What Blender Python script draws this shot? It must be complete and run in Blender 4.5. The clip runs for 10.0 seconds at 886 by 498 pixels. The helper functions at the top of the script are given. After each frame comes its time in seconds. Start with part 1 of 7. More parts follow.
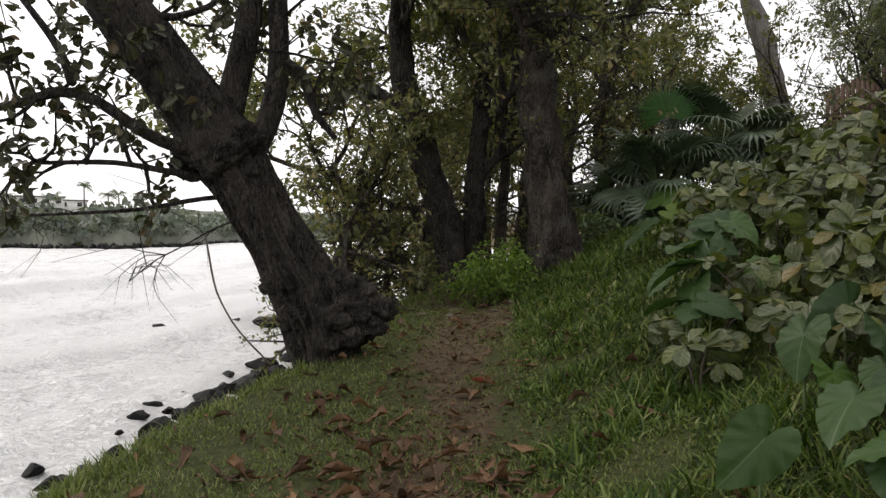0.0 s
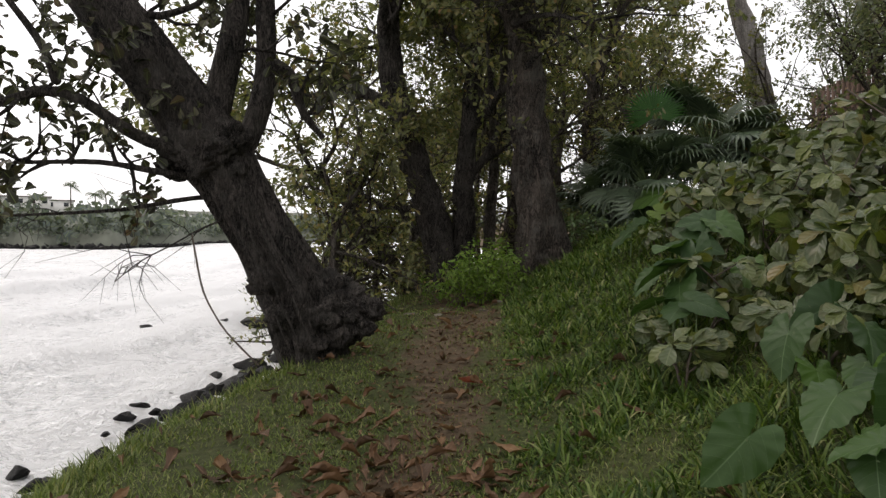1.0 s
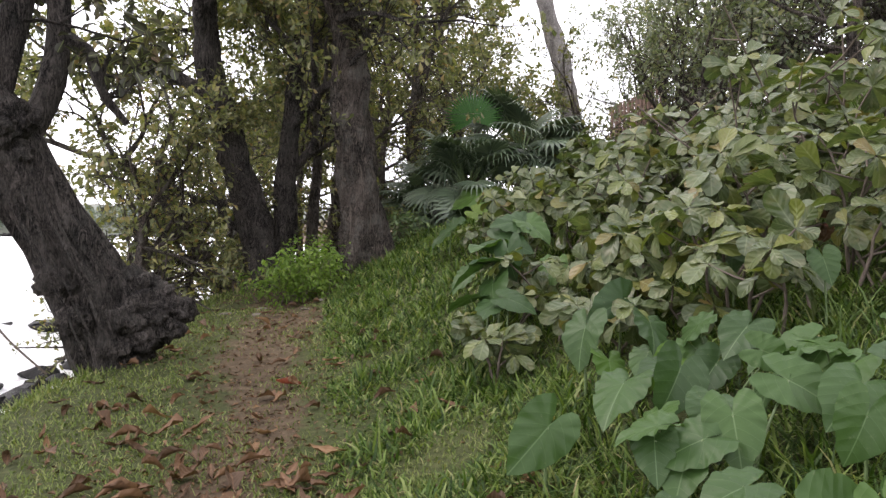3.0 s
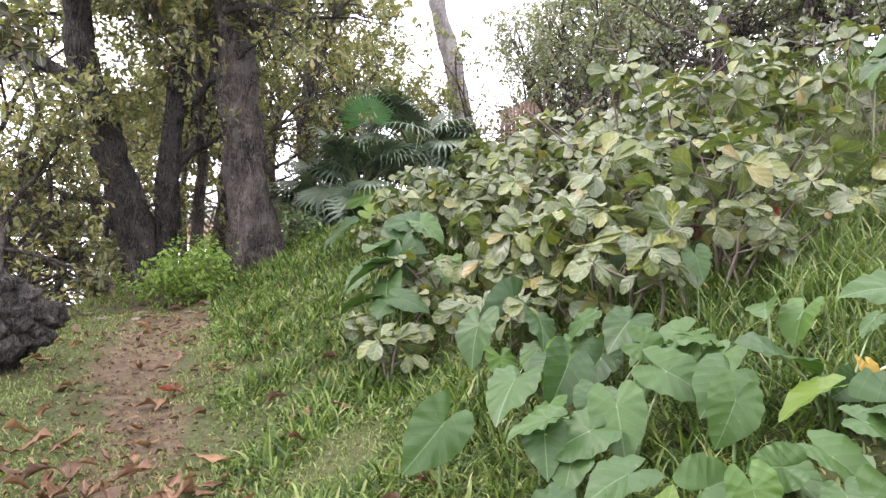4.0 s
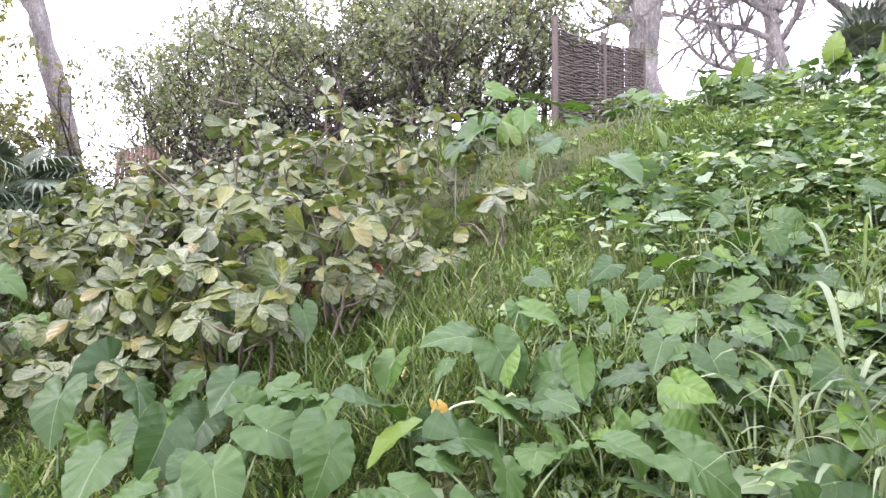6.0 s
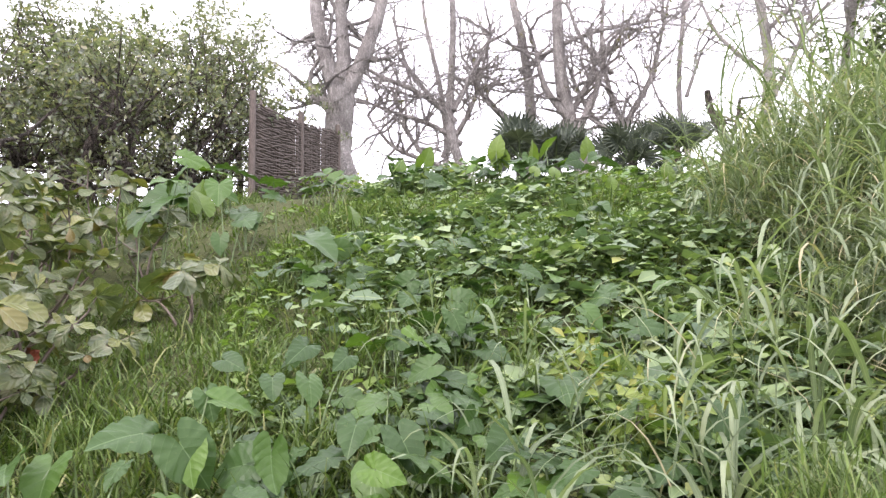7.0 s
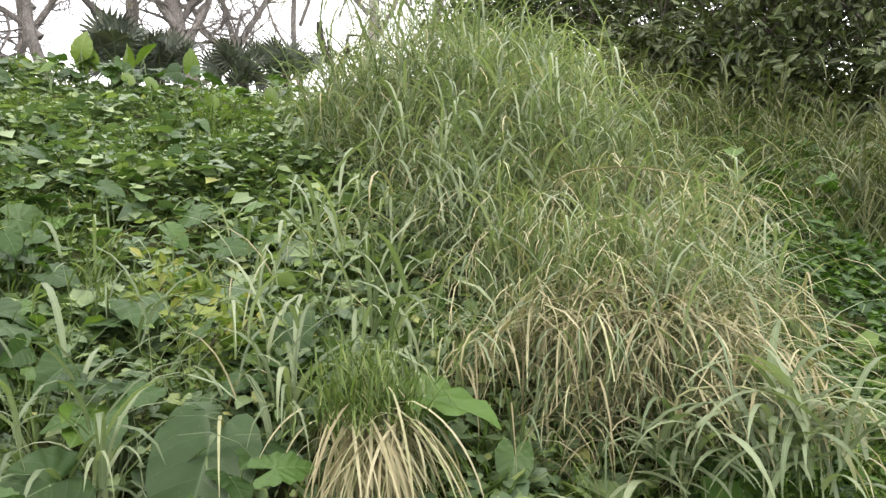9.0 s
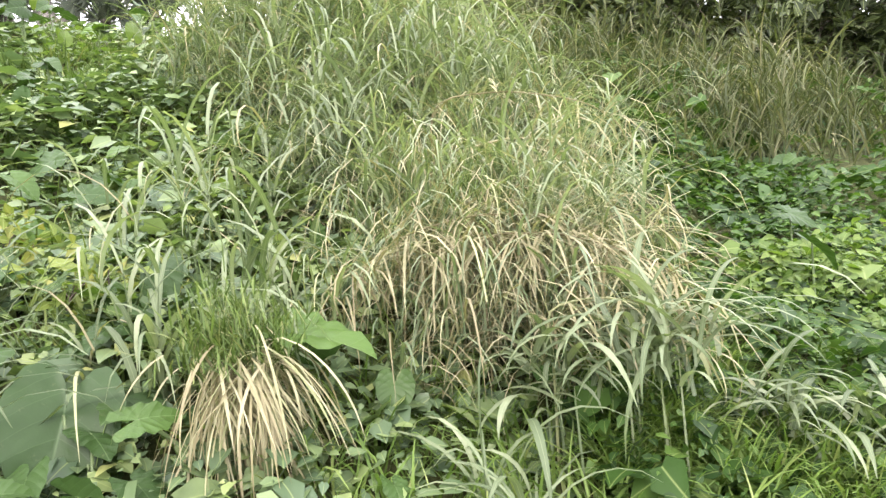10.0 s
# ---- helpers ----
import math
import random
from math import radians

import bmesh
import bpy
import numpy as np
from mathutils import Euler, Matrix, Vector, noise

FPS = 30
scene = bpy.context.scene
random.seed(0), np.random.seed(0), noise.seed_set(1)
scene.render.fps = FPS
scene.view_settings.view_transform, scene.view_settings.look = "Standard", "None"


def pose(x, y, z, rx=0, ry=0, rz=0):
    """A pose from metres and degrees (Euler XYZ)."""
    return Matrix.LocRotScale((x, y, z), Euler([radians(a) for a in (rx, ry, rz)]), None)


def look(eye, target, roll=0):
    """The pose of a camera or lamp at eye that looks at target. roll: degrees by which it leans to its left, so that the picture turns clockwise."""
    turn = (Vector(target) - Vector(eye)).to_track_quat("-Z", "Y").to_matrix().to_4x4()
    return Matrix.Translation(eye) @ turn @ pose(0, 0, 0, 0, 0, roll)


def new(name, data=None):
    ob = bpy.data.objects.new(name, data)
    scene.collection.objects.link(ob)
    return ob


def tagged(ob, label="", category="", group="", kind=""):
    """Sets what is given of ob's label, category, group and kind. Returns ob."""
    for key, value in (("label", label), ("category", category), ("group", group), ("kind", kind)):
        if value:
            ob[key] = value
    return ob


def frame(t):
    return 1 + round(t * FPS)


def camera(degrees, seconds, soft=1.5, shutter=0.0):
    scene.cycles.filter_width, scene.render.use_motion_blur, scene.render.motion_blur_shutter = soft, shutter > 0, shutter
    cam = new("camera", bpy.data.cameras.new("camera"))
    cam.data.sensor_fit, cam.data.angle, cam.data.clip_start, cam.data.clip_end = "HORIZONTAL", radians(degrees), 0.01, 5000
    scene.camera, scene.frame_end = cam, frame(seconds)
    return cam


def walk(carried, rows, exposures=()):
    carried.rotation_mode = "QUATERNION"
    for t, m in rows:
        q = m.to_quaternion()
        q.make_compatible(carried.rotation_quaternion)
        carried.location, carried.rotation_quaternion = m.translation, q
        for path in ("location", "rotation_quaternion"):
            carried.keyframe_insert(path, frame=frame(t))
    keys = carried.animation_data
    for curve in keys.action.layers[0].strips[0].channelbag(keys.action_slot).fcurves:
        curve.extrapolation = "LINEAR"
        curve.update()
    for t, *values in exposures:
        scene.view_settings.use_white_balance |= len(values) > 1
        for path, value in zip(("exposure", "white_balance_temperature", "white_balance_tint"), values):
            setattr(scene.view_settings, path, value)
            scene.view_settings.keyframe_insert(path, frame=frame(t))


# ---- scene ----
# ---------------------------------------------------------------- camera
cam = camera(66.2, 10.0, soft=1.4)

# seconds, eye x y z, then yaw, pitch and lean in degrees
PATH = [
    (0.0, 0.000, 0.000, 1.550, 0.00, -1.20, 0.00),
    (0.5, 0.003, -0.004, 1.548, 0.51, -0.90, -0.12),
    (1.0, 0.019, 0.003, 1.547, -0.87, -1.19, -0.04),
    (1.5, 0.026, 0.012, 1.544, -3.30, -1.23, 0.11),
    (2.0, 0.039, 0.027, 1.549, -6.60, -1.32, 0.28),
    (2.5, 0.055, 0.034, 1.548, -11.24, -1.26, 0.48),
    (2.7, 0.064, 0.023, 1.554, -13.09, -1.23, 0.66),
    (3.8, 0.068, 0.052, 1.558, -22.29, -1.41, 0.78),
    (4.0, 0.069, 0.050, 1.552, -24.52, -1.20, 0.85),
    (4.5, 0.082, 0.045, 1.552, -30.47, -1.89, 0.58),
    (5.0, 0.146, 0.018, 1.560, -38.36, -1.92, -0.36),
    (5.2, 0.175, -0.007, 1.563, -41.55, -1.05, 0.29),
    (6.3, 0.216, -0.014, 1.590, -62.11, 4.85, -0.44),
    (6.5, 0.241, -0.017, 1.602, -68.00, 5.36, -1.30),
    (7.0, 0.229, 0.002, 1.646, -80.27, 9.46, -1.60),
    (7.5, 0.238, -0.013, 1.651, -87.45, 9.85, -1.35),
    (8.0, 0.241, -0.099, 1.645, -95.64, 6.76, -2.78),
    (8.5, 0.239, -0.126, 1.628, -105.33, 3.47, -2.82),
    (9.0, 0.215, -0.163, 1.602, -111.85, 1.84, -3.25),
    (9.5, 0.205, -0.231, 1.577, -117.40, -1.47, -5.27),
    (10.0, 0.224, -0.305, 1.545, -119.61, -3.93, -6.57),
]


def view(x, y, z, yaw, pitch, lean):
    a, b = radians(yaw), radians(pitch)
    ahead = Vector((-math.sin(a) * math.cos(b), math.cos(a) * math.cos(b), math.sin(b)))
    return look((x, y, z), Vector((x, y, z)) + ahead, lean)


EXPOSURE = [(0.0, -0.28, 6850, 13), (2.0, -0.06, 6850, 13), (2.5, 0.55, 6800, 15), (2.7, 0.66, 6700, 16), (3.8, 1.76, 6350, 22), (4.5, 2.05, 6250, 25), (5.2, 2.15, 6050, 29), (6.5, 1.8, 6200, 27),
            (7.0, 1.54, 6400, 23), (7.5, 1.07, 6600, 15), (8.0, 0.88, 6800, 13), (8.5, 1.0, 6800, 12), (9.2, 1.44, 6700, 15), (10.0, 1.98, 6600, 19)]
walk(cam, [(t, view(*row)) for t, *row in PATH], EXPOSURE)

# ---------------------------------------------------------------- sky and sun: thin bright overcast
SUN_AZ, SUN_EL = radians(-60), radians(48)
world = bpy.data.worlds.new("overcast_sky")
scene.world = world
world.use_nodes = True
wn, wl = world.node_tree.nodes, world.node_tree.links
sky = wn.new("ShaderNodeTexSky")
sky.sky_type, sky.sun_disc = "NISHITA", False
sky.sun_elevation, sky.sun_rotation = SUN_EL, SUN_AZ
sky.dust_density = 6.0
veil = wn.new("ShaderNodeMix")
veil.data_type = "RGBA"
veil.inputs["Factor"].default_value = 0.82
veil.inputs["B"].default_value = (14.0, 14.3, 14.8, 1)
wl.new(sky.outputs[0], veil.inputs["A"])
wl.new(veil.outputs["Result"], wn["Background"].inputs["Color"])
wn["Background"].inputs["Strength"].default_value = 0.12
sun = new("sun", bpy.data.lights.new("sun", "SUN"))
sun.data.energy, sun.data.angle, sun.data.color = 0.9, radians(20), (1.0, 0.96, 0.9)
sun.matrix_world = look((0, 0, 30), Vector((0, 0, 30)) - Vector((math.sin(SUN_AZ) * math.cos(SUN_EL), math.cos(SUN_AZ) * math.cos(SUN_EL), math.sin(SUN_EL))))

# ---------------------------------------------------------------- node helpers


class Mat:
    """A node material with short ways to add nodes."""

    def __init__(self, name):
        self.m = bpy.data.materials.new(name)
        self.m.use_nodes = True
        self.n, self.l = self.m.node_tree.nodes, self.m.node_tree.links
        self.p = self.n["Principled BSDF"]
        self.out = self.n["Material Output"]

    def node(self, kind, **kw):
        nd = self.n.new("ShaderNode" + kind)
        for k, v in kw.items():
            nd.inputs[k.replace("_", " ")].default_value = v
        return nd

    def link(self, a, b):
        self.l.new(a, b)

    def coords(self, scale=(1, 1, 1), kind="Object"):
        tc = self.n.new("ShaderNodeTexCoord")
        mp = self.n.new("ShaderNodeMapping")
        mp.inputs["Scale"].default_value = scale
        self.link(tc.outputs[kind], mp.inputs["Vector"])
        return mp.outputs["Vector"]

    def place(self, scale=(1, 1, 1)):
        g = self.n.new("ShaderNodeNewGeometry")
        mp = self.n.new("ShaderNodeMapping")
        mp.inputs["Scale"].default_value = scale
        self.link(g.outputs["Position"], mp.inputs["Vector"])
        return mp.outputs["Vector"]

    def noise(self, vec, scale, detail=4.0, rough=0.6, distort=0.0):
        nd = self.node("TexNoise", Scale=scale, Detail=detail, Roughness=rough, Distortion=distort)
        self.link(vec, nd.inputs["Vector"])
        return nd.outputs["Fac"]

    def math(self, op, a, b=0.0, clamp=False):
        nd = self.n.new("ShaderNodeMath")
        nd.operation, nd.use_clamp = op, clamp
        for i, v in enumerate((a, b)):
            if isinstance(v, (int, float)):
                nd.inputs[i].default_value = v
            else:
                self.link(v, nd.inputs[i])
        return nd.outputs[0]

    def ramp(self, fac, *stops):
        nd = self.n.new("ShaderNodeValToRGB")
        e = nd.color_ramp.elements
        while len(e) < len(stops):
            e.new(0.5)
        for el, (pos, col) in zip(e, stops):
            el.position = pos
            el.color = (*col, 1) if len(col) == 3 else col
        self.link(fac, nd.inputs[0])
        return nd.outputs[0]

    def mix(self, fac, a, b, blend="MIX"):
        nd = self.n.new("ShaderNodeMix")
        nd.data_type, nd.blend_type = "RGBA", blend
        for key, v in (("Factor", fac), ("A", a), ("B", b)):
            sock = nd.inputs[key] if key == "Factor" else [s for s in nd.inputs if s.name == key and s.type == "RGBA"][0]
            if isinstance(v, (int, float)):
                sock.default_value = v
            elif isinstance(v, tuple):
                sock.default_value = (*v, 1)
            else:
                self.link(v, sock)
        return [s for s in nd.outputs if s.type == "RGBA"][0]

    def bump(self, height, strength=0.3, dist=0.01):
        nd = self.node("Bump", Strength=strength, Distance=dist)
        self.link(height, nd.inputs["Height"])
        self.link(nd.outputs[0], self.p.inputs["Normal"])
        return nd.outputs[0]

    def done(self, color=None, rough=None, spec=None):
        for key, v in (("Base Color", color), ("Roughness", rough), ("Specular IOR Level", spec)):
            if v is None:
                continue
            if isinstance(v, (int, float)):
                self.p.inputs[key].default_value = v
            elif isinstance(v, tuple):
                self.p.inputs[key].default_value = (*v, 1)
            else:
                self.link(v, self.p.inputs[key])
        return self.m

    def chance(self):
        """A number for each piece: by its object and by its island."""
        g, o = self.n.new("ShaderNodeNewGeometry"), self.n.new("ShaderNodeObjectInfo")
        return self.math("FRACT", self.math("ADD", g.outputs["Random Per Island"], o.outputs["Random"]))

    def uv(self):
        u, s = self.n.new("ShaderNodeUVMap"), self.n.new("ShaderNodeSeparateXYZ")
        self.link(u.outputs[0], s.inputs[0])
        return s.outputs["X"], s.outputs["Y"]


def leaf_material(name, stops, rough=0.45, vein=(0.3, 0.36, 0.14), vein_amount=0.5, ribs=0.0, thin=0.3, blotch=None, spots=0.0, sheen=0.25):
    """Foliage: its colour varies from leaf to leaf; a paler midrib; light comes through a little."""
    m = Mat(name)
    col = m.ramp(m.chance(), *stops)
    pos = m.place()
    u, v = m.uv()
    patch = m.noise(pos, 22.0, 3.0)
    col = m.mix(m.math("MULTIPLY", patch, 0.55), col, m.mix(1.0, col, (0.45, 0.5, 0.4), "MULTIPLY"))
    if blotch:
        big = m.ramp(m.noise(pos, 9.0, 4.0), (0.5, (0, 0, 0)), (0.68, (1, 1, 1)))
        col = m.mix(m.math("MULTIPLY", big, spots), col, blotch)
    mid = m.math("SUBTRACT", 1.0, m.math("MULTIPLY", m.math("ABSOLUTE", m.math("SUBTRACT", u, 0.5)), 26.0), True)
    line = mid
    if ribs:
        w = m.math("SINE", m.math("MULTIPLY", m.math("SUBTRACT", v, m.math("MULTIPLY", m.math("ABSOLUTE", m.math("SUBTRACT", u, 0.5)), 0.9)), ribs))
        side = m.math("MULTIPLY", m.math("SUBTRACT", w, 0.93, True), 9.0, True)
        line = m.math("MAXIMUM", mid, m.math("MULTIPLY", side, 0.6))
        m.bump(m.math("ADD", w, m.math("MULTIPLY", patch, 2.0)), 0.35, 0.004)
    else:
        m.bump(m.math("ADD", patch, m.math("MULTIPLY", mid, -0.6)), 0.3, 0.004)
    col = m.mix(m.math("MULTIPLY", line, vein_amount), col, vein)
    m.done(col, rough, sheen)
    tr = m.n.new("ShaderNodeBsdfTranslucent")
    m.link(m.mix(1.0, col, (1.0, 1.15, 0.45), "MULTIPLY"), tr.inputs["Color"])
    mx = m.n.new("ShaderNodeMixShader")
    mx.inputs[0].default_value = thin
    m.link(m.p.outputs[0], mx.inputs[1])
    m.link(tr.outputs[0], mx.inputs[2])
    m.link(mx.outputs[0], m.out.inputs["Surface"])
    return m.m


def bark_material(name, dark, light, scale=1.0, moss=None, moss_amount=0.0):
    m = Mat(name)
    pos = m.place((1, 1, 0.28))
    def fissure(scale, distort):
        n = m.noise(pos, scale, 6.0, 0.68, distort)
        return m.math("MULTIPLY", m.math("ABSOLUTE", m.math("SUBTRACT", n, 0.5)), 5.0, True)

    wob = m.noise(m.place((1, 1, 0.7)), 2.4 * scale, 6.0, 0.7)
    ridge = m.math("MULTIPLY", fissure(9.0 * scale, 1.6), m.math("ADD", m.math("MULTIPLY", fissure(24.0 * scale, 1.0), 0.6), 0.4))
    fine = m.noise(pos, 70.0 * scale, 5.0, 0.75)
    tone = m.math("ADD", m.math("MULTIPLY", ridge, 1.2), m.math("MULTIPLY", m.math("SUBTRACT", wob, 0.4), 0.9))
    tone = m.math("ADD", tone, m.math("MULTIPLY", m.math("SUBTRACT", fine, 0.45), 1.1))
    col = m.ramp(tone, (0.08, dark), (0.42, tuple(0.55 * x + 0.45 * y for x, y in zip(dark, light))), (0.95, light))
    if moss:
        spot = m.ramp(m.noise(m.place(), 3.2, 5.0, 0.7), (0.5, (0, 0, 0)), (0.62, (1, 1, 1)))
        col = m.mix(m.math("MULTIPLY", spot, moss_amount), col, moss)
    m.bump(m.math("ADD", m.math("MULTIPLY", ridge, 1.0), m.math("ADD", wob, m.math("MULTIPLY", fine, 0.35))), 1.0, 0.09 / scale)
    return m.done(col, 0.9, 0.2)


def plain_material(name, a, b, scale=8.0, rough=0.8, bump=0.3, stretch=(1, 1, 1), metal=0.0):
    m = Mat(name)
    pos = m.place(stretch)
    f = m.noise(pos, scale, 5.0, 0.65)
    g = m.noise(pos, scale * 7, 4.0, 0.65)
    m.bump(m.math("ADD", f, m.math("MULTIPLY", g, 0.5)), bump, 0.02)
    m.p.inputs["Metallic"].default_value = metal
    return m.done(m.ramp(m.math("ADD", m.math("MULTIPLY", f, 0.7), m.math("MULTIPLY", g, 0.3)), (0.3, a), (0.7, b)), rough)


# ---------------------------------------------------------------- materials
def ground_material():
    m = Mat("earth_and_turf")
    pos = m.place()
    at = m.n.new("ShaderNodeAttribute")
    at.attribute_name = "trodden"
    worn = m.math("ADD", at.outputs["Fac"], m.math("MULTIPLY", m.math("SUBTRACT", m.noise(pos, 2.6, 8.0, 0.75), 0.5), 2.2))
    worn = m.ramp(worn, (0.4, (0, 0, 0)), (0.68, (1, 1, 1)))
    soil = m.ramp(m.noise(pos, 7.0, 6.0, 0.7), (0.3, (0.046, 0.033, 0.021)), (0.52, (0.1, 0.073, 0.046)), (0.75, (0.175, 0.13, 0.085)))
    turf = m.ramp(m.noise(pos, 14.0, 5.0, 0.7), (0.3, (0.03, 0.036, 0.014)), (0.55, (0.065, 0.075, 0.028)), (0.75, (0.12, 0.118, 0.056)))
    fine = m.noise(pos, 90.0, 3.0, 0.7)
    col = m.mix(worn, turf, soil)
    col = m.mix(m.math("MULTIPLY", fine, 0.6), col, m.mix(1.0, col, (0.5, 0.48, 0.45), "MULTIPLY"))
    m.bump(m.math("ADD", m.noise(pos, 18.0, 6.0, 0.7), m.math("MULTIPLY", fine, 0.5)), 0.7, 0.03)
    return m.done(col, 0.95, 0.15)


def sea_material():
    """White churned water: thick foam whitened for sky glare, thinner grey foam in short streaks for ripple shading,
    and a little open water.
    """
    m = Mat("foam_and_glare_sea")
    pos = m.place((1.0, 0.8, 1.0))
    a = m.noise(pos, 0.35, 5.0, 0.65, 0.8)
    b = m.noise(pos, 1.5, 5.0, 0.62, 2.2)
    c = m.noise(m.place((0.8, 1.3, 1.0)), 4.0, 4.0, 0.6, 2.5)
    # surf whitens the crests and greys the wave faces as painted shade
    at = m.n.new("ShaderNodeAttribute")
    at.attribute_name = "surf"
    thick = m.math("ADD", m.math("MULTIPLY", a, 0.3), m.math("ADD", m.math("MULTIPLY", b, 0.35), m.math("MULTIPLY", c, 0.35)))
    thick = m.math("ADD", thick, m.math("MULTIPLY", at.outputs["Fac"], 0.08))
    col = m.ramp(thick, (0.3, (0.24, 0.265, 0.265)), (0.36, (0.52, 0.54, 0.545)), (0.4, (0.84, 0.85, 0.855)), (0.44, (0.97, 0.97, 0.97)))
    m.bump(m.math("ADD", a, m.math("ADD", m.math("MULTIPLY", b, 0.8), m.math("MULTIPLY", c, 0.8))), 1.0, 0.3)
    return m.done(col, m.ramp(thick, (0.4, (0.12, 0.12, 0.12)), (0.53, (0.42, 0.42, 0.42))), 0.8)


M_GROUND = ground_material()
M_SEA = sea_material()
M_BARK_DARK = bark_material("almond_bark", (0.004, 0.0035, 0.003), (0.2, 0.172, 0.152), 1.0, (0.12, 0.112, 0.1), 0.4)
M_BARK_MID = bark_material("grove_bark", (0.008, 0.0065, 0.005), (0.25, 0.205, 0.172), 0.95, (0.2, 0.19, 0.165), 0.45)
M_BARK_PALE = bark_material("pale_bark", (0.2, 0.184, 0.172), (0.6, 0.56, 0.52), 0.8, (0.1, 0.088, 0.078), 0.3)
M_TWIG = plain_material("twig", (0.06, 0.045, 0.035), (0.14, 0.11, 0.085), 20)
M_STALK = plain_material("green_stalk", (0.07, 0.11, 0.04), (0.13, 0.18, 0.07), 20, 0.5)
M_ALMOND = leaf_material("almond_leaf", [(0.0, (0.087, 0.095, 0.052)), (0.4, (0.153, 0.155, 0.078)), (0.72, (0.226, 0.214, 0.103)), (0.93, (0.293, 0.246, 0.117)), (1.0, (0.307, 0.180, 0.091))], 0.5, thin=0.42, sheen=0.4)
# almond leaf with the backlit silhouette's darkness put into its colour
M_ALMOND_BACKLIT = leaf_material("backlit_almond_leaf", [(0.0, (0.03, 0.03, 0.02)), (0.6, (0.06, 0.058, 0.036)), (0.93, (0.1, 0.085, 0.05)), (1.0, (0.14, 0.08, 0.045))], 0.5, thin=0.2, sheen=0.35)
M_SHRUB = leaf_material("dusty_shrub_leaf", [(0.0, (0.057, 0.081, 0.029)), (0.45, (0.083, 0.108, 0.042)), (0.75, (0.109, 0.135, 0.052)), (0.88, (0.132, 0.155, 0.033)), (0.965, (0.151, 0.151, 0.036)), (1.0, (0.162, 0.108, 0.032))], 0.36, (0.25, 0.28, 0.16), 0.35, 30.0, 0.28, (0.24, 0.2, 0.12), 0.3, 0.4)


def ear_material(name, stops, vein, rough=0.45, thin=0.28):
    """A broad blade: a pale midrib, side veins that leave it towards the edge, and the blade bulging between them."""
    m = Mat(name)
    col = m.ramp(m.chance(), *stops)
    pos = m.place()
    u, v = m.uv()
    patch = m.noise(pos, 9.0, 5.0, 0.65)
    fine = m.noise(pos, 70.0, 3.0)
    col = m.mix(m.math("MULTIPLY", patch, 0.8), col, m.mix(1.0, col, (0.55, 0.62, 0.6), "MULTIPLY"))
    x = m.math("ABSOLUTE", m.math("SUBTRACT", u, 0.5))
    y = m.math("MULTIPLY", m.math("SUBTRACT", v, 0.5), 2.0)
    run = m.math("SUBTRACT", y, m.math("ADD", m.math("MULTIPLY", x, 0.45), m.math("MULTIPLY", m.math("MULTIPLY", x, x), 0.9)))
    wave = m.math("ABSOLUTE", m.math("SINE", m.math("ADD", m.math("MULTIPLY", run, 17.0), m.math("MULTIPLY", patch, 0.5))))
    side = m.math("SUBTRACT", 1.0, m.math("MULTIPLY", wave, 9.0), True)
    mid = m.math("SUBTRACT", 1.0, m.math("MULTIPLY", x, 75.0), True)
    line = m.math("MAXIMUM", m.math("MULTIPLY", side, 0.15), m.math("MULTIPLY", mid, 0.42))
    col = m.mix(line, col, vein)
    dust = m.ramp(m.noise(pos, 26.0, 4.0, 0.7), (0.62, (0, 0, 0)), (0.74, (1, 1, 1)))
    col = m.mix(m.math("MULTIPLY", dust, 0.25), col, (0.2, 0.21, 0.12))
    m.bump(m.math("ADD", m.math("MULTIPLY", wave, 0.3), m.math("ADD", m.math("MULTIPLY", fine, 0.25), m.math("MULTIPLY", patch, 0.9))), 0.4, 0.012)
    m.done(col, rough, 0.25)
    tr = m.n.new("ShaderNodeBsdfTranslucent")
    m.link(m.mix(1.0, col, (1.0, 1.15, 0.45), "MULTIPLY"), tr.inputs["Color"])
    mx = m.n.new("ShaderNodeMixShader")
    mx.inputs[0].default_value = thin
    m.link(m.p.outputs[0], mx.inputs[1])
    m.link(tr.outputs[0], mx.inputs[2])
    m.link(mx.outputs[0], m.out.inputs["Surface"])
    return m.m


M_TARO = ear_material("elephant_ear_leaf", [(0.0, (0.032, 0.065, 0.018)), (0.4, (0.046, 0.090, 0.024)), (0.75, (0.058, 0.108, 0.028)), (0.92, (0.069, 0.130, 0.024)), (1.0, (0.088, 0.161, 0.021))], (0.19, 0.27, 0.14), 0.42)
M_TARO_DARK = ear_material("deep_green_ear_leaf", [(0.0, (0.029, 0.060, 0.021)), (1.0, (0.044, 0.083, 0.027))], (0.13, 0.2, 0.1))
M_TARO_YELLOW = ear_material("yellowing_leaf", [(0.0, (0.3, 0.19, 0.03)), (1.0, (0.35, 0.24, 0.035))], (0.45, 0.38, 0.12))
M_TARO_LIME = ear_material("young_lime_leaf", [(0.0, (0.085, 0.143, 0.023)), (1.0, (0.128, 0.188, 0.032))], (0.2, 0.3, 0.1), 0.4, 0.4)
M_VINE = leaf_material("vine_leaf", [(0.0, (0.072, 0.118, 0.063)), (0.45, (0.120, 0.180, 0.085)), (0.8, (0.180, 0.249, 0.114)), (0.97, (0.257, 0.328, 0.129)), (1.0, (0.354, 0.367, 0.138))], 0.44, thin=0.32, sheen=0.4)
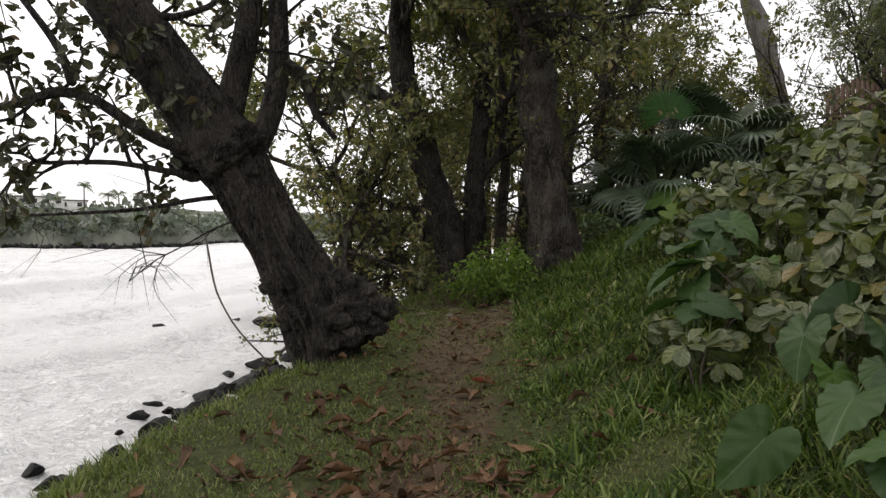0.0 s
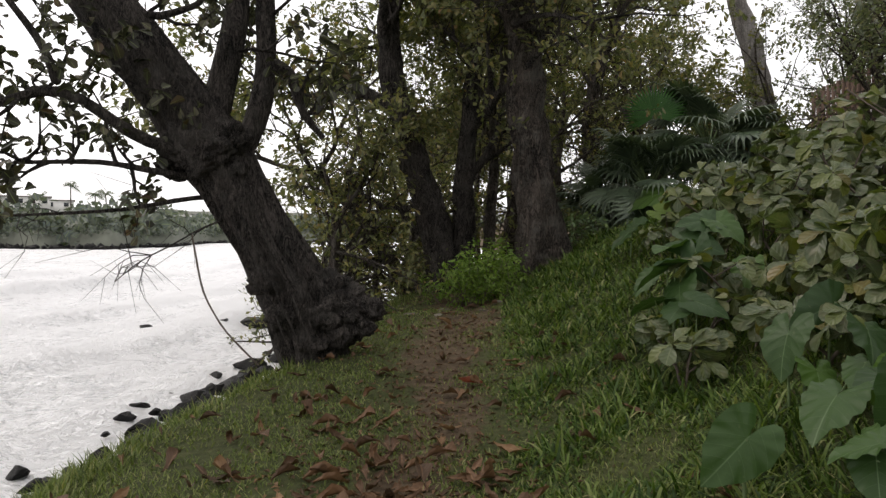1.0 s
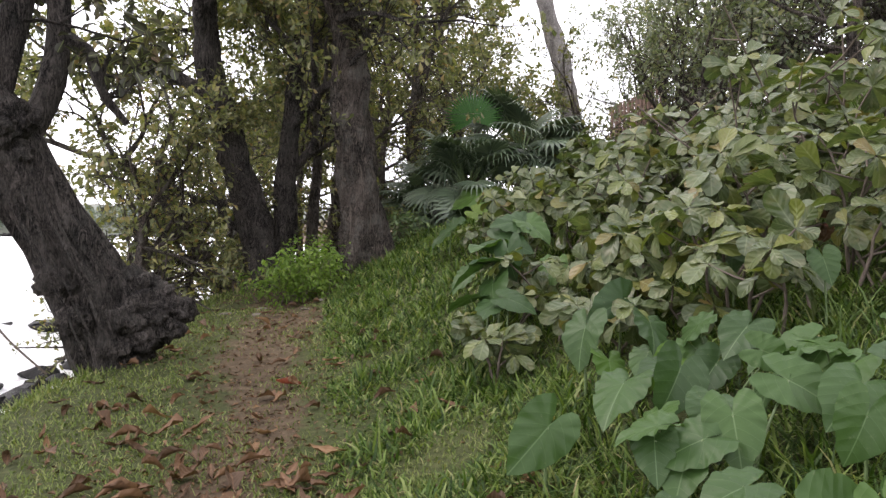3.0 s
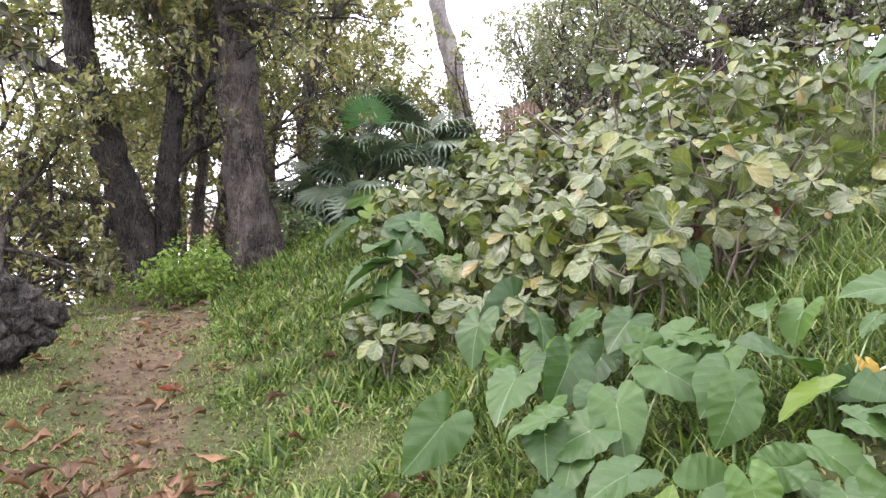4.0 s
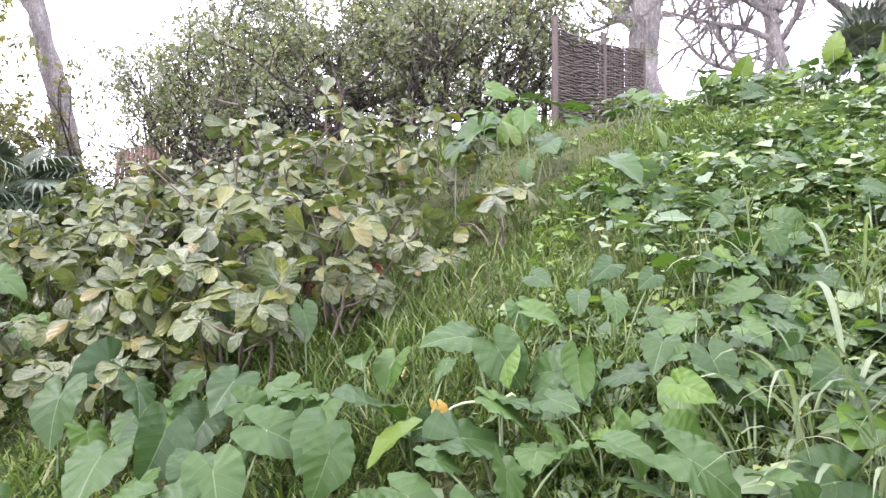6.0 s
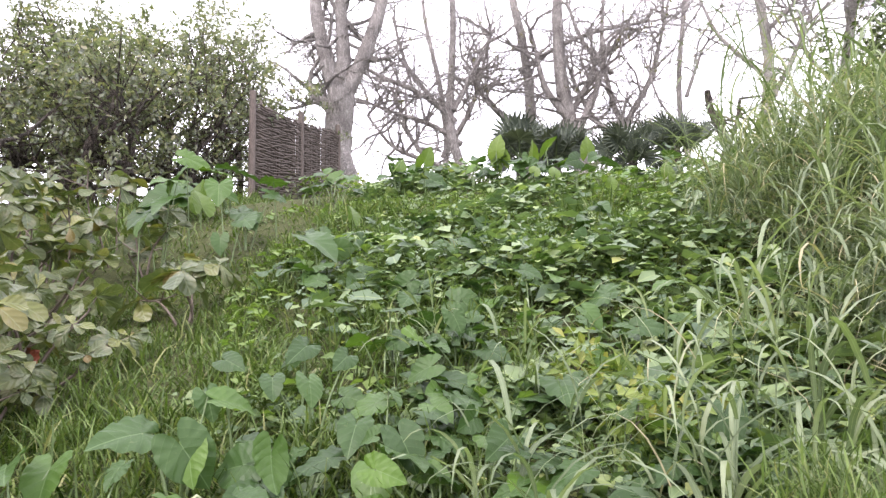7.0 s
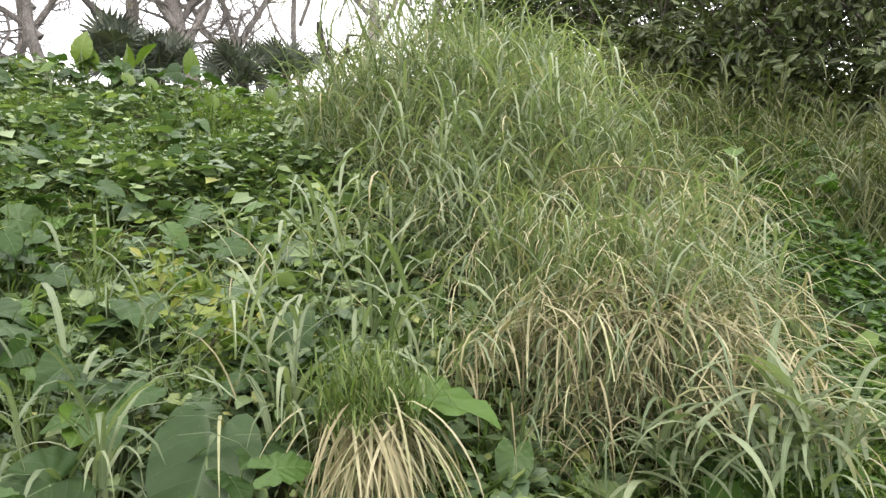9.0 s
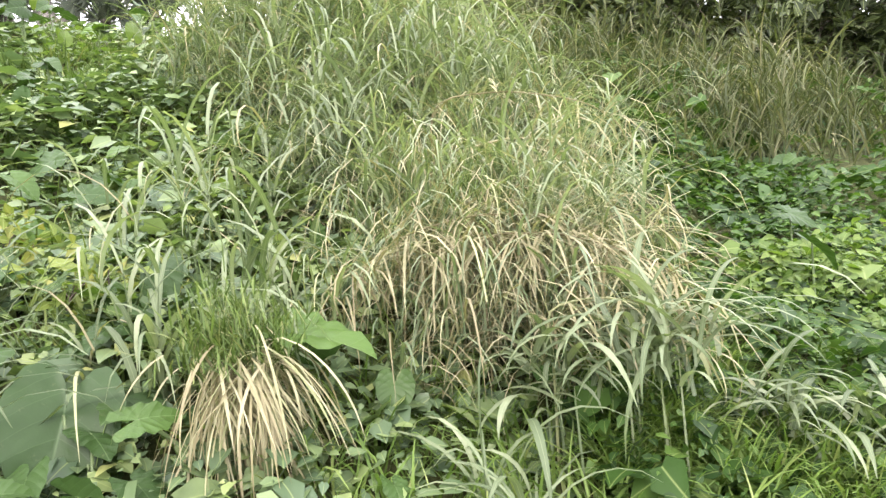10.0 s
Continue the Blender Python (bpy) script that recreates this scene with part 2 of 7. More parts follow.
M_GRASS = leaf_material("lush_grass", [(0.0, (0.014, 0.034, 0.005)), (0.3, (0.04, 0.08, 0.012)), (0.55, (0.082, 0.135, 0.023)), (0.8, (0.15, 0.205, 0.048)), (0.95, (0.225, 0.26, 0.095)), (1.0, (0.3, 0.26, 0.13))], 0.45, thin=0.3, vein_amount=0.15, sheen=0.2)
M_LAWN = leaf_material("short_turf", [(0.0, (0.059, 0.087, 0.022)), (0.4, (0.129, 0.172, 0.044)), (0.75, (0.204, 0.242, 0.075)), (0.93, (0.257, 0.267, 0.110)), (1.0, (0.351, 0.318, 0.155))], 0.5, thin=0.3, vein_amount=0.2)
M_TALL = leaf_material("tall_grass_blade", [(0.0, (0.098, 0.133, 0.071)), (0.45, (0.162, 0.205, 0.115)), (0.8, (0.244, 0.289, 0.177)), (0.97, (0.27, 0.31, 0.19)), (1.0, (0.33, 0.32, 0.21))], 0.42, (0.36, 0.41, 0.27), 0.35, thin=0.35)
M_DRY = leaf_material("dry_grass_blade", [(0.0, (0.204, 0.176, 0.101)), (0.4, (0.340, 0.305, 0.187)), (0.8, (0.443, 0.408, 0.271)), (1.0, (0.340, 0.359, 0.192))], 0.6, (0.5, 0.42, 0.28), 0.3, thin=0.25)
M_PALM = leaf_material("fan_palm_leaf", [(0.0, (0.053, 0.079, 0.050)), (0.6, (0.090, 0.127, 0.077)), (1.0, (0.140, 0.178, 0.118))], 0.35, thin=0.15, sheen=0.5)
# brighter green copy of the palm leaf, sunlight put into its colour
M_PALM_BRIGHT = leaf_material("palm_leaf_sunlight_in_colour", [(0.0, (0.035, 0.11, 0.02)), (1.0, (0.05, 0.15, 0.03))], 0.4, thin=0.4)
M_LITTER = leaf_material("fallen_leaf_brown", [(0.0, (0.056, 0.032, 0.017)), (0.5, (0.112, 0.060, 0.033)), (0.85, (0.173, 0.093, 0.050)), (1.0, (0.223, 0.129, 0.063))], 0.55, (0.26, 0.15, 0.08), 0.5, 38.0, 0.1)
M_LITTER_RED = leaf_material("fallen_leaf_red", [(0.0, (0.16, 0.035, 0.02)), (1.0, (0.24, 0.06, 0.03))], 0.5, (0.3, 0.16, 0.09), 0.5, 38.0, 0.1)
M_EVER = leaf_material("evergreen_leaf", [(0.0, (0.105, 0.120, 0.095)), (0.5, (0.166, 0.181, 0.140)), (0.9, (0.245, 0.244, 0.185)), (1.0, (0.316, 0.275, 0.185))], 0.4, thin=0.45, sheen=0.5)
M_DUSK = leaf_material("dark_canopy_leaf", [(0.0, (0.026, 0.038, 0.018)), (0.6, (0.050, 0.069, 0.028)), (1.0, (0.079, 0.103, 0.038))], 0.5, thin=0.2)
M_SLOPE = leaf_material("slope_grass_blade", [(0.0, (0.051, 0.086, 0.020)), (0.5, (0.090, 0.140, 0.035)), (0.85, (0.138, 0.197, 0.054)), (1.0, (0.231, 0.236, 0.101))], 0.5, thin=0.28, vein_amount=0.2)
M_BRIGHT = leaf_material("fresh_bush_leaf", [(0.0, (0.1, 0.17, 0.03)), (0.6, (0.16, 0.25, 0.045)), (1.0, (0.24, 0.33, 0.07))], 0.45, thin=0.45)
M_WEED = leaf_material("light_weed_leaf", [(0.0, (0.081, 0.140, 0.033)), (0.6, (0.127, 0.197, 0.048)), (1.0, (0.180, 0.253, 0.071))], 0.5, thin=0.4)
# a fresher green plant than M_VINE, also darkened to paint in tree shade
M_HOLLOW = leaf_material("fresh_vine_leaf_shade_darkened", [(0.0, (0.019, 0.048, 0.011)), (0.45, (0.034, 0.078, 0.017)), (0.8, (0.055, 0.116, 0.022)), (1.0, (0.085, 0.154, 0.029))], 0.5, thin=0.35)
M_FRESH = leaf_material("fresh_grass_blade", [(0.0, (0.088, 0.155, 0.033)), (0.5, (0.142, 0.228, 0.052)), (0.85, (0.203, 0.292, 0.080)), (1.0, (0.283, 0.329, 0.124))], 0.5, thin=0.4, vein_amount=0.2)
# brown-olive grass, its colour darkened for the shade of the trees above
M_RANK_SHADED = leaf_material("olive_grass_tree_shaded", [(0.0, (0.045, 0.058, 0.025)), (0.5, (0.078, 0.092, 0.04)), (0.85, (0.115, 0.125, 0.06)), (1.0, (0.17, 0.155, 0.09))], 0.6, thin=0.3)
# leaf colour greyed and lightened to stand for haze over the bay
M_FAR_GREEN = leaf_material("haze_greyed_far_foliage", [(0.0, (0.097, 0.117, 0.113)), (1.0, (0.217, 0.235, 0.217))], 0.7, thin=0.2)
M_ROCK = plain_material("wet_basalt", (0.002, 0.002, 0.0022), (0.01, 0.0095, 0.009), 9.0, 0.6, 1.0)
M_ROCK.node_tree.nodes["Principled BSDF"].inputs["Specular IOR Level"].default_value = 0.2
M_STONE = plain_material("path_stone", (0.07, 0.058, 0.045), (0.16, 0.135, 0.11), 10.0, 0.9, 0.5)
# scrub colour, lightened somewhat for the same distance haze
M_HEADLAND = plain_material("haze_lightened_headland_scrub", (0.08, 0.09, 0.07), (0.145, 0.152, 0.12), 0.09, 0.95, 0.3)
M_WHITE_WALL = plain_material("white_render_wall", (0.68, 0.67, 0.64), (0.8, 0.79, 0.76), 1.0, 0.8, 0.05)
M_FAR_ROOF = plain_material("grey_roof", (0.25, 0.23, 0.22), (0.36, 0.33, 0.31), 1.0, 0.7, 0.05)
M_DARK_PANE = plain_material("window_glass", (0.03, 0.035, 0.04), (0.05, 0.055, 0.06), 1.0, 0.1, 0.0)
M_REED = plain_material("weathered_reed", (0.04, 0.031, 0.025), (0.12, 0.096, 0.08), 30.0, 0.85, 0.3, (1, 1, 0.3))
M_PLANK = plain_material("weathered_plank", (0.1, 0.062, 0.045), (0.2, 0.13, 0.1), 14.0, 0.85, 0.4, (1, 1, 0.15))

# ---------------------------------------------------------------- mesh helpers
RNG = np.random.default_rng(11)


def mesh_of(name, verts, quads, uv=None, mat=None, smooth=True, tris=None):
    """A mesh from arrays of corners and four-sided faces (and three-sided ones)."""
    verts = np.asarray(verts, np.float32).reshape(-1, 3)
    quads = np.asarray(quads, np.int32).reshape(-1, 4)
    tris = np.zeros((0, 3), np.int32) if tris is None else np.asarray(tris, np.int32).reshape(-1, 3)
    loops = np.concatenate([quads.ravel(), tris.ravel()])
    starts = np.concatenate([np.arange(len(quads)) * 4, len(quads) * 4 + np.arange(len(tris)) * 3])
    me = bpy.data.meshes.new(name)
    me.vertices.add(len(verts))
    me.vertices.foreach_set("co", verts.ravel())
    me.loops.add(len(loops))
    me.loops.foreach_set("vertex_index", loops)
    me.polygons.add(len(starts))
    me.polygons.foreach_set("loop_start", starts.astype(np.int32))
    me.update(calc_edges=True)
    if smooth:
        me.polygons.foreach_set("use_smooth", np.ones(len(starts), bool))
    if uv is not None:
        layer = me.uv_layers.new(name="UVMap")
        layer.data.foreach_set("uv", np.asarray(uv, np.float32)[loops].ravel())
    me.validate()
    if mat:
        me.materials.append(mat)
    return me


def part(name, me, parent=None, label="", kind=""):
    ob = new(name, me)
    if parent is not None:
        ob.parent = parent
    return tagged(ob, label=label, kind=kind)


def thing(name, x, y, z, label, category, group="", kind=""):
    ob = new(name)
    ob.empty_display_size = 0.1
    ob.location = (x, y, z)
    return tagged(ob, label, category, group, kind)


def unit(a):
    return a / np.maximum(np.linalg.norm(a, axis=-1, keepdims=True), 1e-9)


def leaf_template(kind, rows=4, fold=0.12, curl=0.15, wave=0.0, seed=0):
    """A leaf one long, lying along y from its stalk: corners, faces, uv."""
    r = np.random.default_rng(seed)
    t = np.linspace(0, 1, rows + 1)
    if kind == "obovate":
        w = np.interp(t, [0, 0.15, 0.35, 0.6, 0.78, 0.92, 1], [0.02, 0.08, 0.17, 0.285, 0.325, 0.29, 0.16])
    elif kind == "short":
        w = np.array([0.1, 0.27])
    elif kind == "oval":
        w = 0.26 * np.sin(np.pi * (t * 0.94 + 0.03)) ** 0.8
    else:
        w = np.interp(t, [0, 0.12, 0.3, 0.55, 0.8, 1], [0.2, 0.4, 0.44, 0.34, 0.16, 0.01])
    w = np.maximum(w, 0.01)
    v, uv = [], []
    for i, (a, b) in enumerate(zip(t, w)):
        lift = -curl * a * a
        back = 0.12 if kind == "heart" and i == 0 else 0.0
        bend = wave * math.sin(7 * a + seed)
        for k, s in enumerate((-1, 0, 1)):
            v.append((s * b, a - back * abs(s), lift + abs(s) * (fold * b / 0.3 + bend * 0.3 * s + r.normal() * wave * 0.25)))
            uv.append((0.5 + 0.5 * s * b / 0.42, a))
    f = []
    for i in range(rows):
        for k in range(2):
            a = i * 3 + k
            f.append((a, a + 1, a + 4, a + 3))
    return np.array(v), np.array(f), np.array(uv)


def scatter(template, pos, axis, normal, scale, width=None):
    """Many copies of a leaf in one set of arrays."""
    tv, tf, tuv = template
    pos, axis = np.asarray(pos, float), unit(np.asarray(axis, float))
    side = unit(np.cross(axis, np.asarray(normal, float)))
    nrm = np.cross(side, axis)
    scale = np.broadcast_to(np.asarray(scale, float), (len(pos),))
    width = scale if width is None else width * scale
    v = (pos[:, None] + tv[None, :, 0:1] * side[:, None] * width[:, None, None]
         + tv[None, :, 1:2] * axis[:, None] * scale[:, None, None] + tv[None, :, 2:3] * nrm[:, None] * scale[:, None, None])
    f = tf[None] + (np.arange(len(pos)) * len(tv))[:, None, None]
    return v.reshape(-1, 3), f.reshape(-1, tf.shape[1]), np.tile(tuv, (len(pos), 1))


def join(sets):
    """One set of arrays from several."""
    v, f, u, n = [], [], [], 0
    for a, b, c in sets:
        v.append(a), f.append(np.asarray(b) + n), u.append(c)
        n += len(a)
    return np.concatenate(v), np.concatenate(f), np.concatenate(u)


def blades(base, az, length, width, lean, droop, segs=4, twist=0.0, rng=RNG, bend=1.3):
    """Arching grass blades: each leans by lean and bends over by droop, in radians, early where bend is small."""
    n = len(base)
    s = np.linspace(0, 1, segs + 1)
    ang = np.asarray(lean)[:, None] + np.asarray(droop)[:, None] * s[None] ** bend
    step = (np.asarray(length) / segs)[:, None]
    out = np.concatenate([np.zeros((n, 1)), np.cumsum(np.sin(ang[:, :-1]) * step, 1)], 1)
    up = np.concatenate([np.zeros((n, 1)), np.cumsum(np.cos(ang[:, :-1]) * step, 1)], 1)
    d = np.stack([np.sin(az), np.cos(az)], 1)
    c = np.zeros((n, segs + 1, 3))
    c[..., :2] = base[:, None, :2] + d[:, None] * out[..., None]
    c[..., 2] = base[:, None, 2] + up
    wa = az + np.pi / 2 + rng.normal(0, 0.5, n)
    tw = wa[:, None] + twist * s[None] * rng.normal(0, 1, (n, 1))
    wd = np.stack([np.sin(tw), np.cos(tw), np.zeros_like(tw)], -1)
    prof = np.where(s < 0.25, 0.65 + 1.4 * s, 1.0) * (1 - np.clip((s - 0.45) / 0.55, 0, 1) ** 1.6 * 0.94)
    half = 0.5 * np.asarray(width)[:, None, None] * prof[None, :, None]
    v = np.stack([c - wd * half, c + wd * half], 2).reshape(n, -1, 3)
    uv1 = np.stack([np.tile([0.15, 0.85], segs + 1), np.repeat(s, 2)], 1)
    f1 = np.array([(2 * i, 2 * i + 1, 2 * i + 3, 2 * i + 2) for i in range(segs)])
    f = f1[None] + (np.arange(n) * 2 * (segs + 1))[:, None, None]
    return v.reshape(-1, 3), f.reshape(-1, 4), np.tile(uv1, (n, 1))


def tube(points, radii, sides=8, rough=0.0, rng=RNG, fine=0.0):
    """A round, tapering, uneven limb along a line."""
    p, r = np.asarray(points, float), np.asarray(radii, float)
    d = unit(np.gradient(p, axis=0))
    ref = np.array([0.31, 0.95, 0.05]) if abs(d[0][2]) > 0.6 else np.array([0.0, 0.05, 1.0])
    a = unit(np.cross(d, ref))
    b = np.cross(d, a)
    th = np.linspace(0, 2 * np.pi, sides, endpoint=False)
    rr = r[:, None] * (1 + rough * rng.normal(0, 1, (len(p), sides)))
    v = p[:, None] + rr[..., None] * (np.cos(th)[None, :, None] * a[:, None] + np.sin(th)[None, :, None] * b[:, None])
    n, i = len(p), np.arange(sides)
    f = np.concatenate([np.stack([k * sides + i, k * sides + (i + 1) % sides, (k + 1) * sides + (i + 1) % sides, (k + 1) * sides + i], 1) for k in range(n - 1)])
    uv = np.stack([np.tile(th / 6.3, n), np.repeat(np.linspace(0, 1, n), sides)], 1)
    return v.reshape(-1, 3), f, uv


def smooth_line(points, n):
    """A rounded line through the given places."""
    p = np.asarray(points, float)
    s = np.concatenate([[0], np.cumsum(np.linalg.norm(np.diff(p[:, :3], axis=0), axis=1))])
    t = np.linspace(0, s[-1], n)
    q = np.stack([np.interp(t, s, p[:, k]) for k in range(p.shape[1])], 1)
    for _ in range(max(2, n // (3 * len(p)))):
        q[1:-1] = 0.25 * q[:-2] + 0.5 * q[1:-1] + 0.25 * q[2:]
    return q


def hash_noise(x, y, seed=0):
    """Smooth noise in the plan, about -1 to 1."""
    out = 0
    r = np.random.default_rng(seed)
    for k in range(6):
        a, b, c = r.uniform(-1, 1), r.uniform(-1, 1), r.uniform(0, 6.3)
        out = out + np.sin(a * 1.6 * x + b * 1.6 * y + c + 1.3 * np.sin(0.7 * b * x - 0.8 * a * y + k))
    return out / 3.0


# ---------------------------------------------------------------- the lie of the land
SEA_Z = -1.7


def bank_edge(y):
    """x of the brink over the sea."""
    return np.interp(y, [-30, 0, 4.3, 5.5, 7, 8.5, 9.6, 13.2, 15, 18, 24, 40, 90], [-3.4, -2.6, -2.65, -2.72, -2.45, -1.9, -1.48, -0.95, -0.5, 0.6, 3.6, 9, 24])


def path_line(y):
    """x of the middle of the trodden path."""
    return np.interp(y, [-20, 0, 3.5, 6, 8, 11, 14, 18, 30], [-0.6, -0.35, -0.15, 0.05, 0.2, 0.4, 0.9, 2.6, 9])


def height(x, y):
    x, y = np.asarray(x, float), np.asarray(y, float)
    foot = np.interp(y, [-30, -3, 4, 8, 12, 16, 20, 30], [0.8, 0.9, 0.75, 0.7, 0.75, 0.9, 2.4, 8])
    u = x - foot
    u = u + np.interp(y, [6, 11, 16, 22], [0, 0.55, 0.55, 0]) * np.minimum(u, 2.6) * np.clip((9 - u) / 5, 0, 1)
    hill = np.interp(u, [0, 0.5, 1, 2, 3, 5.5, 6.5, 9, 11.3, 12.5, 20, 60, 300], [0, 0.1, 0.26, 0.6, 1.0, 2.0, 2.5, 3.75, 4.75, 5.1, 6.3, 9.0, 12.0])
    e = bank_edge(y)
    lawn = -0.13 * np.clip(path_line(y) - x, 0, None) ** 1.2 * 0.6 - 0.03 * np.exp(-((x - path_line(y)) / 0.3) ** 2)
    fall = e - x
    drop = np.interp(fall, [-0.6, 0, 0.35, 1.0, 1.9, 2.6, 5, 40], [0, 0.04, 0.3, 0.95, 1.6, 2.0, 2.8, 4.5])
    bumps = 0.05 * hash_noise(x * 0.9, y * 0.9, 3) * np.clip(u, 0, 1) + 0.018 * hash_noise(x * 2.6, y * 2.6, 5)
    rise = np.interp(y, [7, 9.6, 13.2, 16, 30], [0, 0.1, 0.32, 0.48, 0.55]) * np.clip(1 - u / 4.5, 0, 1)
    return np.where(u > 0, hill, lawn) + rise - drop + bumps


def make_ground():
    near_x = np.arange(-8, 17, 0.2)
    near_y = np.arange(-16, 32, 0.22)
    far = np.array([3, 8, 16, 30, 60, 120, 300, 800, 1900])
    xs = np.concatenate([(-8 - far)[::-1], near_x, 17 + far])
    ys = np.concatenate([(-16 - far)[::-1], near_y, 32 + far])
    gx, gy = np.meshgrid(xs, ys)
    z = height(gx, gy)
    v = np.stack([gx, gy, z], -1).reshape(-1, 3)
    w = len(xs)
    i, j = np.meshgrid(np.arange(w - 1), np.arange(len(ys) - 1))
    a = (j * w + i).ravel()
    me = mesh_of("ground", v, np.stack([a, a + 1, a + w + 1, a + w], 1), None, M_GROUND)
    at = me.attributes.new("trodden", "FLOAT", "POINT")
    y = v[:, 1]
    dist = np.abs(v[:, 0] - path_line(y) - 0.12 * np.sin(y * 1.3))
    worn = np.clip(1.15 - dist / np.interp(y, [3, 6, 9, 14], [0.4, 0.55, 0.8, 1.1]), 0, 1)
    worn = np.maximum(worn, np.clip((v[:, 1] - 12) / 2, 0, 0.75))
    worn = np.maximum(worn, np.where(v[:, 0] < bank_edge(y) - 0.5 - 0.4 * hash_noise(v[:, 0] * 1.4, y * 1.4, 17), 1.0, 0))
    at.data.foreach_set("value", worn.astype(np.float32))
    return tagged(new("ground", me), "grassy coastal slope with a trodden earth path", "ground", kind="structure")


ground = make_ground()


def make_sea():
    xs = np.concatenate([-np.geomspace(40, 1800, 24)[::-1], np.arange(-40, 12, 0.35), np.geomspace(12, 300, 10)])
    ys = np.concatenate([-np.geomspace(20, 900, 10)[::-1], np.arange(-20, 70, 0.5), np.geomspace(70, 1800, 24)])
    gx, gy = np.meshgrid(xs, ys)
    shore = bank_edge(gy) - 2.0 - gx
    z = 0.07 * hash_noise(gx * 1.3, gy * 0.8, 21) + 0.07 * hash_noise(gx * 3.0, gy * 2.2, 22)
    surf = np.zeros_like(z)
    for off, amp in ((7.5, 0.75), (15, 0.5), (24, 0.65), (36, 0.6)):
        line = shore - off - 1.5 * hash_noise(gx * 0 + off, gy * 0.16, int(off)) - 0.18 * (gy - 12)
        strength = amp * (0.35 + 0.65 * np.clip(hash_noise(gx * 0 + off, gy * 0.12, int(off) + 5) + 0.4, 0, 1))
        z = z + strength * np.where(line < 0, np.exp(-(line / 0.7) ** 2), np.exp(-(line / 2.4) ** 2))
        # foam on the crest; the subtracted band paints shade on the wave's face
        surf = np.maximum(surf, np.exp(-((line - 0.6) / 1.5) ** 2)) - 1.1 * strength / 0.5 * np.exp(-((line + 0.75) / 0.55) ** 2)
    surf = np.maximum(surf, np.clip(1 - shore / 3.5, 0, 1))
    fade = np.clip(1 - (np.hypot(gx, gy) - 60) / 60, 0, 1)
    v = np.stack([gx, gy, SEA_Z + z * fade], -1).reshape(-1, 3)
    w = len(xs)
    i, j = np.meshgrid(np.arange(w - 1), np.arange(len(ys) - 1))
    a = (j * w + i).ravel()
    me = mesh_of("water", v, np.stack([a, a + 1, a + w + 1, a + w], 1), None, M_SEA)
    at = me.attributes.new("surf", "FLOAT", "POINT")
    at.data.foreach_set("value", surf.ravel().astype(np.float32))
    return tagged(new("water", me), "foaming sea with breaking waves, sky glare put into its white", "water", kind="structure")


make_sea()


# ---------------------------------------------------------------- rocks, headland and houses over the water
def rock_mesh(seed):
    r = np.random.default_rng(seed)
    bm = bmesh.new()
    bmesh.ops.create_icosphere(bm, subdivisions=3, radius=1.0)
    off = Vector(r.uniform(-50, 50, 3))
    planes = [(Vector(unit(r.normal(0, 1, 3))), r.uniform(0.45, 0.85)) for _ in range(11)]
    for v in bm.verts:
        n = noise.noise(v.co * 0.9 + off) * 0.5 + noise.noise(v.co * 2.7 + off) * 0.25
        v.co = v.co * (1.1 + n)
        # broken faces: what stands out past a plane is cut back to it
        for nv, d in planes:
            over = v.co.dot(nv) - d
            if over > 0:
                v.co -= nv * over * 0.9
        v.co *= 1 + 0.07 * noise.noise(v.co * 8 + off)
        v.co.z *= 0.75
    me = bpy.data.meshes.new("rock")
    bm.to_mesh(me)
    bm.free()
    me.materials.append(M_ROCK)
    return me


ROCKS = [rock_mesh(k) for k in range(6)]


def make_rocks():
    r = np.random.default_rng(5)
    for k in range(150):
        y = r.uniform(5.0, 20) if k < 130 else r.uniform(20, 34)
        x = -4.9 + 0.12 * max(0, y - 13) + (-abs(r.normal(0, 0.5)) + 0.6 if k % 3 else r.uniform(0.2, 1.6)) if k < 130 else float(bank_edge(y)) - r.uniform(2, 5)
        s = r.uniform(0.06, 0.17) if k % 4 else r.uniform(0.2, 0.4)
        ob = new("shore_rock", ROCKS[k % 6])
        ob.location = (x, y, max(SEA_Z, float(height(x, y))) - 0.15 * s + 0.05)
        ob.rotation_euler = (r.uniform(-0.4, 0.4), r.uniform(-0.4, 0.4), r.uniform(0, 6.3))
        ob.scale = (s * r.uniform(0.9, 1.6), s, s)
        tagged(ob, "wet black basalt boulder at the water's edge", "rock", "shore rocks")
    for x, y, s in ((-7.5, 24.0, 0.36), (-6.6, 24.6, 0.45), (-8.2, 22.0, 0.16), (-4.6, 14.2, 0.16), (-9.8, 23.5, 0.2)):
        ob = new("shore_rock", ROCKS[int(s * 100) % 6])
        ob.location, ob.scale, ob.rotation_euler = (x, y, SEA_Z + 0.05), (s * 1.5, s, s), (0, 0, x)
        tagged(ob, "dark rock standing out of the white surf", "rock", "shore rocks")


make_rocks()


def headland_height(a, d):
    """Height over the sea by bearing in degrees and distance in metres."""
    edge = 205 + 14 * np.sin(a * 0.33) + 5 * np.sin(a * 1.3) + np.interp(a, [-60, -27, -21, -18, 0, 15], [-20, -20, 5, 70, 150, 200])
    t = d - edge
    return np.interp(t, [-5, 0, 3, 10, 40, 120, 300, 900], [-3, 0.4, 3.2, 5.0, 8.5, 11, 15, 42]) + 0.7 * np.sin(a * 2.1 + d * 0.06) * np.clip(t / 20, 0, 1)


